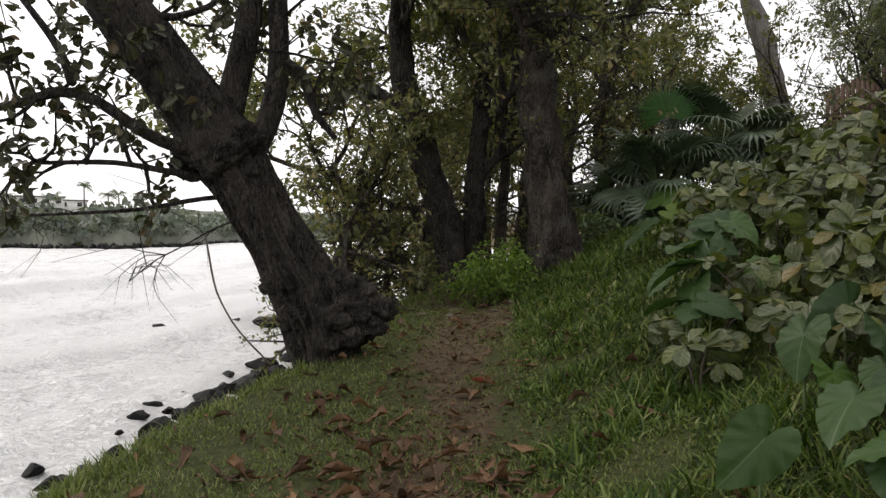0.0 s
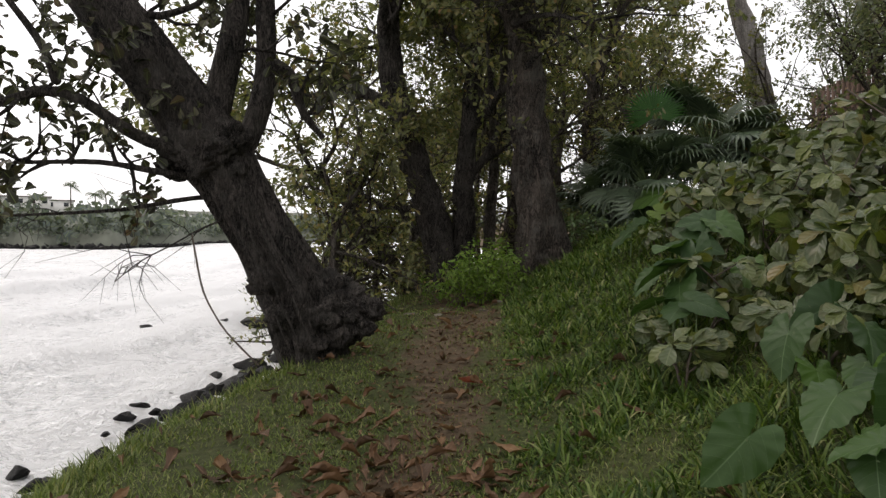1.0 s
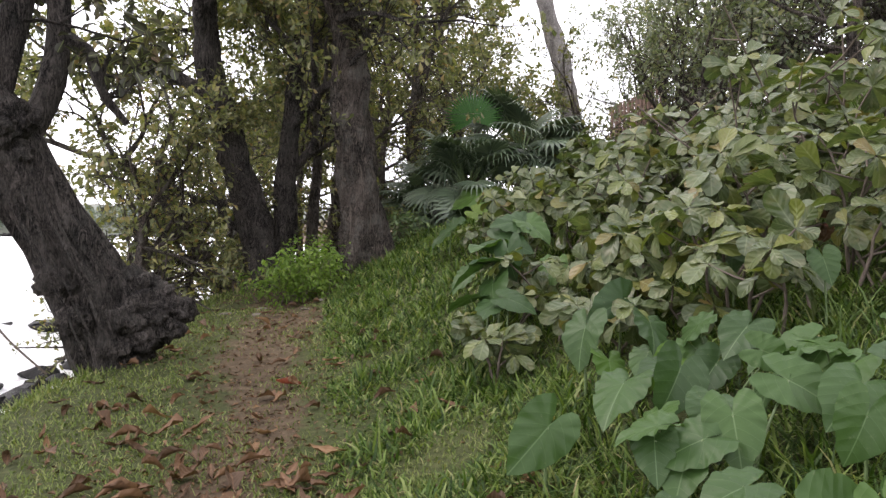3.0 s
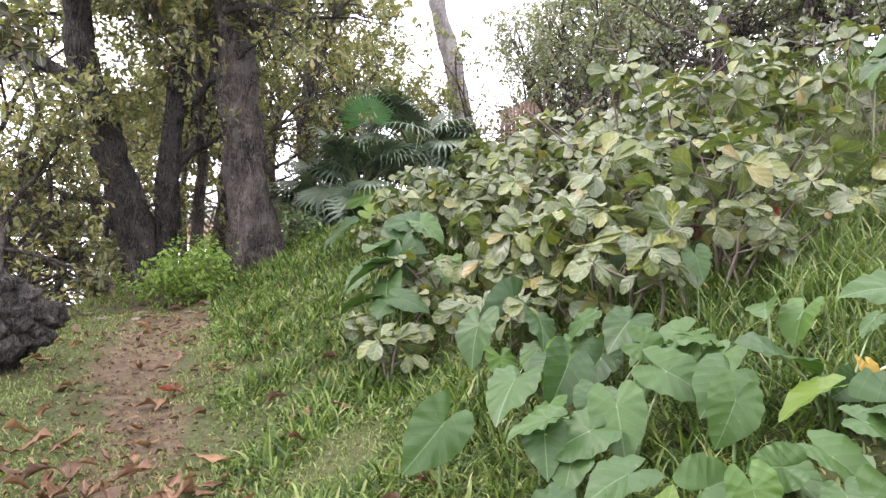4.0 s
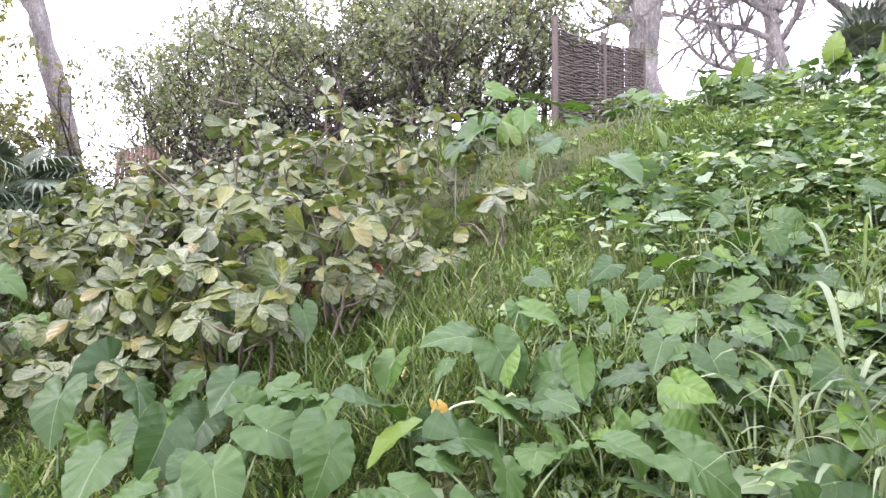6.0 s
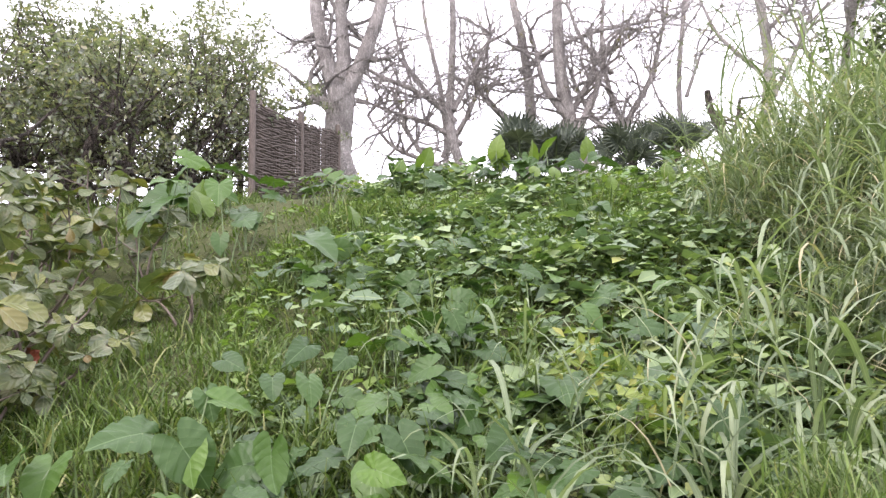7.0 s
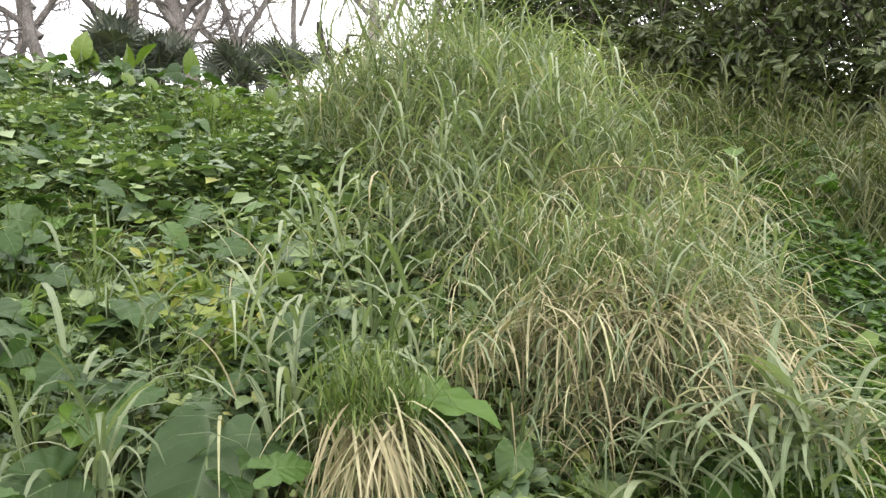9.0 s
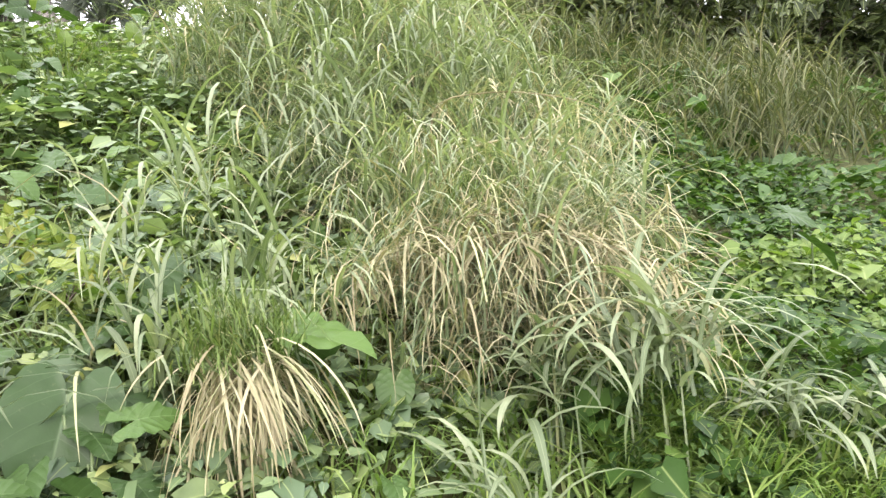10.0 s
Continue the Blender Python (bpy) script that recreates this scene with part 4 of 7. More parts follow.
grove_tree(0.65, 15.3, 43, [(0, 0, 0), (0.05, 0, 1.5), (0.1, 0, 3.2), (0.4, 0, 5.6)], 0.26, "slender almond tree in the grove", length=2.2, bark=M_BARK_DARK, extra=[((0.1, 0, 2.6), (0.6, 0.1, 0.7), 1.6, 0.11)])
grove_tree(1.3, 16.2, 44, [(0, 0, 0), (0.1, 0, 1.5), (0.2, 0, 3.2), (0.1, 0, 5.0)], 0.13, "thin young tree in the grove", length=1.9)
grove_tree(-0.5, 16.5, 45, [(0, 0, 0), (-0.4, 0, 1.2), (-1.2, -0.3, 2.4), (-2.2, -0.5, 3.4)], 0.18, "almond tree leaning from the bank to the sea", length=2.2, extra=[((-0.4, 0, 1.2), (-0.8, -0.4, 0.1), 1.6, 0.08), ((-0.2, 0, 0.8), (-0.9, 0.2, -0.1), 1.6, 0.07)])
grove_tree(2.2, 19.0, 46, [(0, 0, 0), (0.1, 0, 2), (0.4, 0, 4.2), (0.5, 0, 6.5)], 0.26, "leafy tree deeper in the grove", length=2.8)
grove_tree(5.0, 21.0, 47, [(0, 0, 0), (0.1, 0, 2), (-0.2, 0, 4.2), (0.1, 0, 6.0)], 0.28, "leafy tree deeper in the grove", length=2.9)
grove_tree(6.4, 24.0, 48, [(0, 0, 0), (-0.1, 0, 1.6), (0.3, 0, 3.2), (0.1, 0, 4.6)], 0.26, "leafy tree behind the fan palm", length=2.6)
grove_tree(1.0, 24.0, 49, [(0, 0, 0), (0.2, 0, 2), (0.0, 0, 4.0), (0.3, 0, 5.6)], 0.26, "leafy tree at the far end of the grove", length=3.0)
grove_tree(4.2, 26.5, 50, [(0, 0, 0), (0.2, 0, 2), (0.0, 0, 4.5), (0.3, 0, 6.6)], 0.28, "leafy tree at the far end of the grove", length=3.0)
for x, y, n, h in ((-0.6, 28.5, 111, 6.4), (2.4, 30.0, 112, 7.0), (5.4, 30.5, 113, 7.4), (8.4, 28.5, 114, 5.6)):
    grove_tree(x, y, n, [(0, 0, 0), (0.2, 0, h * 0.35), (0.0, 0, h * 0.7), (0.3, 0, h)], 0.26, "tall leafy tree closing the far end of the grove", length=3.1, leaf=0.24, per=5)
# pale leaning trunk and thin-leaved trees on the hill
grove_tree(13.9, 27.0, 51, [(0, 0, 0), (-0.4, 0, 2.6), (-0.95, 0.1, 5.6), (-1.85, 0.4, 8.9), (-2.6, 0.6, 11.8), (-3, 0.6, 13.5)], 0.42, "pale leaning trunk with thin crown on the hill", bark=M_BARK_PALE, level=2, length=2.4, leaf=0.16, per=4)
for x, y, s, lab in ((15.0, 24.5, 53, "dense evergreen tree behind the plank fence"), (15.3, 12.4, 54, "evergreen tree with a pale slanting trunk on the hilltop"),
                     (12.6, 16.6, 55, "dense evergreen tree on the hilltop"), (17.6, 11.2, 56, "dense evergreen tree beside the reed fence"), (15.5, 19.0, 57, "dense evergreen tree on the hilltop"), (20.0, 16.5, 60, "dense evergreen tree on the hilltop")):
    grove_tree(x, y, s, [(0, 0, 0), (0.1, 0, 1.0), (0.25, 0, 2.0), (0.3, 0, 3.2)], 0.2, lab, length=2.0, leaf=0.13, per=6, bark=M_BARK_MID, mat=M_EVER, spread=(0.5, 1.2), up=0.03)
for x, y, n in ((14.5, -14.0, 58), (11.5, -17.0, 59), (17.5, -11.5, 61)):
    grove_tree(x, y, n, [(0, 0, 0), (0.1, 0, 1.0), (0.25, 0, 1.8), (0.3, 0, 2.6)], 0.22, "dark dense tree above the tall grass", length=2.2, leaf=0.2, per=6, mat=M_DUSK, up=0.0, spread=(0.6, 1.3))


# low, leafy trees that fill the grove from the ground up
def leafy_tree(x, y, seed, h, label, leaf=0.165, per=5, mat=M_ALMOND, low=5, length=1.7, level=2, kids=(3, 4), radius=0.12):
    r = np.random.default_rng(seed + 1000)
    extra = []
    for k in range(low):
        a = r.uniform(0, 6.28)
        extra.append(((0.05 * math.sin(a), 0.05 * math.cos(a), h * r.uniform(0.12, 0.8)), (math.sin(a), math.cos(a), r.uniform(-0.1, 0.5)), length * r.uniform(0.7, 1.1), radius * 0.4))
    grove_tree(x, y, seed, [(0, 0, 0), (0.06, 0, h * 0.35), (-0.05, 0.05, h * 0.7), (0.08, 0, h)], radius, label, level=level, leaf=leaf, per=per, mat=mat, spread=(0.5, 1.2), up=0.02, kids=kids, length=length, extra=extra)


for n, (x, y, h) in enumerate(((-2.0, 14.0, 3.0), (-2.5, 15.8, 3.2), (-2.1, 17.0, 3.0), (-1.4, 17.2, 2.4), (-2.4, 19.0, 2.6), (-0.6, 19.5, 3.6), (0.9, 18.0, 3.4), (2.6, 17.4, 3.0), (3.6, 19.2, 4.0), (1.4, 21.5, 4.5), (-0.8, 23.0, 4.2), (5.6, 18.6, 3.2), (6.8, 20.5, 3.6),
                               (8.4, 19.5, 0.8), (3.2, 23.5, 5.0), (6.2, 25.5, 5.0), (-2.8, 22.0, 2.6), (8.6, 16.8, 0.7), (4.6, 19.6, 1.6), (-0.9, 20.6, 1.6))):
    leafy_tree(x, y, 600 + n, h, "leafy sea almond tree filling the shaded grove", low=6, leaf=0.15)
for n, (b, d, h) in enumerate(((36, 17, 1.2), (38.5, 20, 2.6), (42, 17.5, 1.8), (45.5, 21, 3.0), (48, 18, 2.2), (52, 20.5, 2.6), (55, 18, 1.8), (57.5, 21, 2.8), (60, 18.5, 1.8), (62.5, 23, 2.4), (40, 24, 3.5), (50, 25, 3.5), (35.5, 24, 2.6), (63.5, 24, 4.8), (65, 26.5, 5.0), (46.5, 15.5, 1.9), (52.5, 16, 2.0), (55.5, 16.5, 2.1), (59.5, 19.5, 2.6), (34, 19, 1.0), (31.5, 28.5, 3.4), (33.5, 25, 3.0), (62, 21, 4.0), (35, 21.5, 2.0), (30, 31, 2.4))):
    a = radians(b)
    leafy_tree(d * math.sin(a), d * math.cos(a), 640 + n, h, "dense small-leaved evergreen tree on the hilltop", 0.15, 6, M_EVER, low=7, length=1.8)
for n, (b, d, h) in enumerate(((121, 21, 2.4), (125, 19, 1.8), (128, 22, 2.4), (130, 18.5, 1.4), (133, 20.5, 2.0), (136, 17.5, 1.2), (138, 21, 2.2), (141, 18, 1.4), (144, 20.5, 2.0), (147, 17.5, 1.4), (151, 19.5, 2.0), (117, 24, 2.6), (155, 17, 1.6))):
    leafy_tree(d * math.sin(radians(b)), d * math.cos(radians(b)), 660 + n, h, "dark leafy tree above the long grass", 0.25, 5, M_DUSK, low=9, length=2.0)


# bare, lopped trees along the crest
def bare_tree(x, y, seed, trunk, radius, label, stubs, level=2, length=3.0, n=5, bark=M_BARK_PALE, leaves=0, taper=0.42):
    r = np.random.default_rng(seed)
    z = float(height(x, y)) - 0.2
    ob = thing("bare_tree", x, y, z, label, "tree", "bare trees on the crest")
    line = smooth_line(np.array(trunk, float), 20)
    high = line[:, 2:3] / max(1.0, line[-1, 2])
    line = line + np.concatenate([0.2 * np.sin(high * 9 + seed), 0.34 * np.sin(high * 7 + 2 * seed) * np.clip(high * 3, 0, 1), 0 * high], 1) * min(1.0, line[-1, 2] / 9)
    rad = np.linspace(radius, radius * taper, 20)
    rad[:2] *= (1.35, 1.15)
    part("trunk", mesh_of("trunk", *tube(line, rad, 14, 0.05, r), bark), ob)
    limbs, tips = [], []
    for pts, r0, r1 in stubs:
        q = smooth_line(np.array(pts, float), 12)
        limbs.append((q, np.linspace(r0, r1, 12) * 1.05, 3))
        for _ in range(n + 7):
            i = r.integers(3, 12)
            grow(r, q[i], unit(r.normal(0, 1, 3) * (0.5, 1, 1) + (0, 0, 0.3)), length * r.uniform(0.4, 1.0), min(0.08, r1 * 1.15), level, limbs, tips, 0.2, 0.014, (2, 3), 0.7)
    add_limbs(ob, limbs, bark, r, 3)
    if leaves:
        tips = [tips[k] for k in r.choice(len(tips), min(len(tips), leaves), False)]
        part("sparse_leaves", mesh_of("sparse_leaves", *crown_leaves(r, tips, 5, 0.12, LEAF_CHEAP), M_ALMOND), ob, kind="stuff")
    return ob


bare_tree(21.2, 6.8, 71, [(0, 0, 0), (0, 0.1, 2.0), (-0.1, 0.25, 4.6)], 0.55, "stout pale lopped tree with bare limbs on the crest",
          [([(-0.1, 0.25, 4.4), (0, 0.6, 5.6), (0, 1.0, 7.2), (0.2, 1.2, 8.5)], 0.3, 0.2), ([(-0.1, 0.25, 4.4), (0, 0.0, 5.8), (0, 0.2, 7.6), (0.1, 0.1, 9)], 0.28, 0.18),
           ([(-0.1, 0.1, 4.2), (0, -0.6, 5.6), (0.1, -1.2, 7.4), (0.2, -1.5, 9)], 0.28, 0.18), ([(-0.1, 0.4, 3.9), (-0.1, 1.1, 4.6), (-0.1, 1.3, 5.0)], 0.2, 0.12)], 2, 1.8, 3, taper=0.8)
bare_tree(27.0, 3.1, 72, [(0, 0, 0), (0, 0.3, 2.5), (0, 0.8, 5.0), (0.2, 1.2, 8.5), (0.2, 1.0, 13)], 0.24, "bare spreading tree on the crest",
          [([(0, 0.6, 4.0), (0, 1.8, 5.0), (0, 3.4, 5.6), (0, 5, 6.4)], 0.13, 0.05), ([(0, 0.8, 5.0), (0, 2.2, 6.4), (0, 4.2, 7.4), (0, 6.0, 8.8)], 0.12, 0.05), ([(0, 0.9, 5.5), (0, 0.0, 7), (0, -1.0, 9)], 0.12, 0.05), ([(0, 0.3, 2.6), (0, 1.6, 3.2), (0, 3.5, 4.0), (0, 4.6, 5.6)], 0.12, 0.05)], 3, 2.6, 8, leaves=60)
bare_tree(30.0, 0.9, 73, [(0, 0, 0), (0, 0.1, 4.0), (0, 0.4, 8.0), (0, 0.6, 12), (0, 0.5, 17)], 0.3, "tall bare trunk on the crest",
          [([(0, 0.1, 4.2), (0, -1.3, 5.0), (0, -2.6, 7.0), (0, -3.4, 9.0)], 0.2, 0.06), ([(0, 0.2, 5), (0, 1.6, 6.2), (0, 3.0, 8.6)], 0.15, 0.05), ([(0, 0.4, 8.0), (0, -1.2, 9), (0, -3, 9.6), (0, -5.5, 9.8)], 0.13, 0.04)], 3, 2.8, 8, leaves=160)
bare_tree(29.8, -1.2, 74, [(0, 0, 0), (0, 0.1, 3.0), (0, 0.5, 6.0), (0, 0.3, 9.5), (0, 0.6, 15)], 0.4, "stout bare trunk with pale patches",
          [([(0, 0.3, 4.5), (0, -0.8, 6.5), (0, -1.6, 9.0)], 0.2, 0.07), ([(0, 0.4, 5.5), (0, 1.4, 7), (0, 1.9, 10)], 0.18, 0.06), ([(0, 0.0, 3), (0, -1.6, 4.0), (0, -2.2, 6.5)], 0.14, 0.05)], 3, 2.5, 7, leaves=40)
bare_tree(29.5, -5.8, 75, [(0, 0, 0), (0, 0, 4), (0, -0.1, 8), (0, -0.2, 12), (0, -0.2, 17)], 0.14, "thin pale bare pole of a tree", [([(0, 0, 6), (0, -1.0, 8.5), (0, -2.5, 9.2)], 0.08, 0.03), ([(0, 0, 4), (0, 1.2, 6), (0, 1.6, 8)], 0.07, 0.03)], 2, 2.0, 5)
bare_tree(33.0, 5.5, 79, [(0, 0, 0), (0, -0.2, 4), (0, 0.3, 8), (0, 0.5, 14)], 0.2, "bare twiggy tree behind the crest", [([(0, 0, 4), (0, 1.6, 6), (0, 2.6, 9)], 0.16, 0.06), ([(0, 0, 5), (0, -1.6, 7.5), (0, -2.6, 11)], 0.16, 0.06), ([(0, 0.3, 8), (0, 1.8, 10), (0, 2.5, 13)], 0.13, 0.05)], 3, 2.6, 8)
bare_tree(34.0, -3.5, 80, [(0, 0, 0), (0, -0.2, 4), (0, 0.3, 8), (0, 0.5, 14)], 0.2, "bare twiggy tree behind the crest", [([(0, 0, 5), (0, 1.6, 7), (0, 2.6, 10)], 0.16, 0.06), ([(0, 0, 6), (0, -1.6, 8.5), (0, -2.6, 12)], 0.16, 0.06), ([(0, 0.3, 9), (0, 1.8, 11), (0, 2.5, 14)], 0.13, 0.05)], 3, 2.6, 8)
bare_tree(24.5, -5.9, 76, [(0, 0, 0), (0, 0, 2), (0, 0.2, 4.6)], 0.26, "broken trunk stub on the crest", [([(0, 0.1, 2), (0, -0.5, 3.2), (0, -0.7, 4.2)], 0.1, 0.05)], 1, 1.4, 4, M_BARK_MID)
bare_tree(24.4, -6.6, 77, [(0, 0, 0), (0, -0.4, 3), (0, -1.0, 6.5), (0, -1.4, 10), (0, -1.8, 15)], 0.22, "bare leaning trunk with thin twigs", [([(0, -0.4, 3), (0, -1.6, 5), (0, -2.8, 7.5)], 0.1, 0.04), ([(0, -0.8, 5), (0, 0.6, 6.6), (0, 1.2, 8.6)], 0.09, 0.03), ([(0, -1, 6.5), (0, -2.6, 8), (0, -4.5, 8.6)], 0.08, 0.03)], 3, 2.3, 9, leaves=60)
bare_tree(26.0, -10.5, 78, [(0, 0, 0), (0, -0.2, 3), (0, -0.6, 6), (0, -0.5, 11)], 0.26, "bare twiggy tree above the tall grass", [([(0, -0.4, 3), (0, -1.6, 5), (0, -2.2, 7.5)], 0.1, 0.03), ([(0, -0.5, 4), (0, 1.0, 6.0), (0, 1.5, 8.6)], 0.09, 0.03), ([(0, -0.6, 6), (0, -0.5, 8), (0, -1, 9.6)], 0.08, 0.03)], 3, 2.3, 9, leaves=60)


# ---------------------------------------------------------------- fan palms
def fan_template(seed, n=24, sweep=2.5):
    """A pleated fan one long, opening along y."""
    r = np.random.default_rng(seed)
    v, f, uv = [], [], []
    for k in range(n):
        a = (k + 0.5) / n * 2 * sweep - sweep
        da = sweep / n
        ln = (0.8 + 0.2 * math.cos(a * 0.6)) * r.uniform(0.93, 1.05)
        tip = -0.16 - 0.2 * r.random()
        for t, h in ((0.06, 0), (0.45, 0.02), (0.62, 0.0), (0.85, -0.04), (1.0, tip)):
            w = da * t * ln if t < 0.6 else da * 0.6 * ln * (1 - (t - 0.6) / 0.42)
            c, s = math.cos(a), math.sin(a)
            for e, q in ((-1, 0), (0, 0.02 * min(t, 0.6)), (1, 0)):
                v.append((s * t * ln + c * e * w, c * t * ln - s * e * w, h * abs(1) - 0.1 * t * t + q))
                uv.append((0.5 + e * 0.5, t))
        b = k * 15
        for i in range(4):
            for j in range(2):
                o = b + i * 3 + j
                f.append((o, o + 1, o + 4, o + 3))
    return np.array(v), np.array(f), np.array(uv)


FANS = [mesh_of("frond", *fan_template(k), M_PALM) for k in range(3)]
M_CREST_PALM = leaf_material("dark_palm_leaf", [(0.0, (0.035, 0.046, 0.036)), (0.6, (0.065, 0.08, 0.062)), (1.0, (0.11, 0.125, 0.098))], 0.45, thin=0.12)
FANS_DARK = [mesh_of("frond", *fan_template(k + 20, 18, 2.1), M_CREST_PALM) for k in range(3)]
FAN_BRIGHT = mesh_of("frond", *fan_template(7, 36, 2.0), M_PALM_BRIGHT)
FAN_DRY = mesh_of("frond", *fan_template(8, 24, 1.2), M_DRY)


def aim(ob, pos, axis, normal, scale):
    """Turns a part so that its y lies along axis and its z near normal."""
    a = Vector(axis).normalized()
    s = a.cross(Vector(normal)).normalized()
    n = s.cross(a)
    ob.matrix_local = Matrix.Translation(pos) @ Matrix(((s.x, a.x, n.x), (s.y, a.y, n.y), (s.z, a.z, n.z))).to_4x4() @ Matrix.Diagonal((scale, scale, scale, 1))


def fan_palm(x, y, seed, stem, fronds, size, label, reach=0.9, bright=0, dead=0, lowest=-0.35):
    r = np.random.default_rng(seed)
    ob = thing("fan_palm", x, y, float(height(x, y)) - 0.1, label, "palm", "fan palms")
    part("trunk", mesh_of("trunk", *tube([(0, 0, 0), (0, 0, stem * 0.5), (0, 0, stem + 0.1)], [0.2, 0.16, 0.12], 12, 0.08, r), M_BARK_MID), ob)
    for k in range(fronds + dead):
        a, el = r.uniform(0, 6.28), r.uniform(lowest, 1.35 if lowest > 0 else 1.2) if k < fronds else r.uniform(-1.2, -0.7)
        d = np.array((math.cos(a) * math.cos(el), math.sin(a) * math.cos(el), math.sin(el)))
        p1 = np.array((0, 0, stem)) + d * reach * (r.uniform(0.7, 1.2) if lowest < 0 else r.uniform(0.25, 1.3))
        stalk = part("stalk", mesh_of("stalk", *tube([(0, 0, stem), (p1 + (0, 0, stem + 0.1)) / 2, p1], [0.025, 0.02, 0.015], 5), M_STALK), ob)
        fr = part("frond", FAN_DRY if k >= fronds else (FAN_BRIGHT if k < bright else (FANS if lowest < 0 else FANS_DARK)[k % 3]), stalk)
        nd = d * 0.9 - np.array((0, 0, 0.35 if lowest < 0 else 0.0))
        aim(fr, p1, nd, np.array((0, 0, 1)) + r.normal(0, 0.25, 3) if lowest < 0 else r.normal(0, 1, 3), size * r.uniform(0.8, 1.15))
    return ob


fan_palm(5.0, 15.6, 81, 0.6, 40, 0.78, "large dark fan palm with drooping fringed fronds", 1.2, 0, 7)
bright_palm = fan_palm(6.5, 15.9, 82, 1.1, 36, 0.78, "dark fan palm beside another on the bank", 1.2, 0, 3)
aim(part("frond", FAN_BRIGHT, bright_palm, "upright frond with sunlight put into its bright green"), (-1.45, -0.5, 1.75), (-0.1, 0.1, 1.0), (-0.3, -0.9, 0.3), 0.85)
fan_palm(4.4, 16.6, 83, 0.5, 22, 0.75, "shaded fan palm in the grove", 1.0)
fan_palm(18.6, 0.9, 84, 1.20, 22, 0.66, "dark fan palm on the crest", 0.75, 0, 0, 0.15)
fan_palm(19.2, -0.1, 85, 1.15, 20, 0.66, "dark fan palm on the crest", 0.75, 0, 0, 0.15)
fan_palm(19.4, -2.2, 86, 1.00, 18, 0.62, "dark fan palm on the crest", 0.7, 0, 0, 0.15)
fan_palm(19.4, -3.4, 87, 1.35, 18, 0.62, "dark fan palm on the crest", 0.7, 0, 0, 0.15)


# ---------------------------------------------------------------- fences
def reed_fence():
    r = np.random.default_rng(3)
    x0, y0, x1, y1 = 15.0, 7.1, 19.9, 6.6
    n = 52
    ob = thing("reed_fence", x0, y0, float(height(x0, y0)), "weathered brown woven reed fence on the crest", "fence")
    dx, dy = (x1 - x0), (y1 - y0)
    for k in range(n):
        t = k / (n - 1)
        h = 2.7 + 0.05 * r.normal()
        p = np.array((dx * t, dy * t, float(height(x0 + dx * t, y0 + dy * t)) - float(height(x0, y0)) - 0.1))
        w = 0.05
        ux, uy = dx / math.hypot(dx, dy), dy / math.hypot(dx, dy)
        v, f, uv = box_arrays(-w, w, -0.012, 0.012, 0, h)
        v = np.stack([v[:, 0] * ux - v[:, 1] * uy, v[:, 0] * uy + v[:, 1] * ux, v[:, 2]], 1) + p + (r.normal(0, 0.012), r.normal(0, 0.012), 0)
        part("slat", mesh_of("slat", v, f, uv, M_REED, False), ob)
    for k in range(40):
        z = 0.1 + k * 0.064
        q = [(dx * t, dy * t - 0.035 - 0.012 * (-1) ** (i + k), float(height(x0 + dx * t, y0 + dy * t)) - float(height(x0, y0)) + z + r.normal(0, 0.02)) for i, t in enumerate(np.linspace(0, 1, 24))]
        part("rail", mesh_of("rail", *tube(q, [0.024] * 24, 5, 0.16, r), M_REED), ob)
    for t in (0.0, 0.5, 1.0):
        b = float(height(x0 + dx * t, y0 + dy * t)) - float(height(x0, y0))
        part("post", mesh_of("post", *tube([(dx * t - 0.08, dy * t, b - 0.3), (dx * t - 0.08, dy * t, b + 1.5), (dx * t - 0.08, dy * t, b + 2.9)], [0.09, 0.085, 0.08], 10, 0.03, r), M_REED), ob)


reed_fence()


def plank_fence():
    r = np.random.default_rng(4)
    x0, y0 = 12.8, 22.7
    ob = thing("plank_fence", x0, y0, float(height(x0, y0)), "reddish-brown weathered plank fence among the trees", "fence")
    for k in range(14):
        x, y = k * 0.145 * 0.92, -k * 0.145 * 0.38
        h = 2.75 + 0.06 * k + r.normal(0, 0.02)
        v, f, uv = box_arrays(-0.066, 0.066, -0.014, 0.014, 0, h)
        v = np.stack([v[:, 0] * 0.92 + v[:, 1] * 0.38, -v[:, 0] * 0.38 + v[:, 1] * 0.92, v[:, 2]], 1) + (x, y, -0.1)
        part("plank", mesh_of("plank", v, f, uv, M_PLANK, False), ob)
    for z in (0.5, 1.5, 2.4):
        part("rail", mesh_of("rail", *tube([(-0.1, 0.06, z), (1.0, -0.34, z), (1.95, -0.72, z)], [0.035] * 3, 4, 0, r), M_PLANK), ob)


plank_fence()


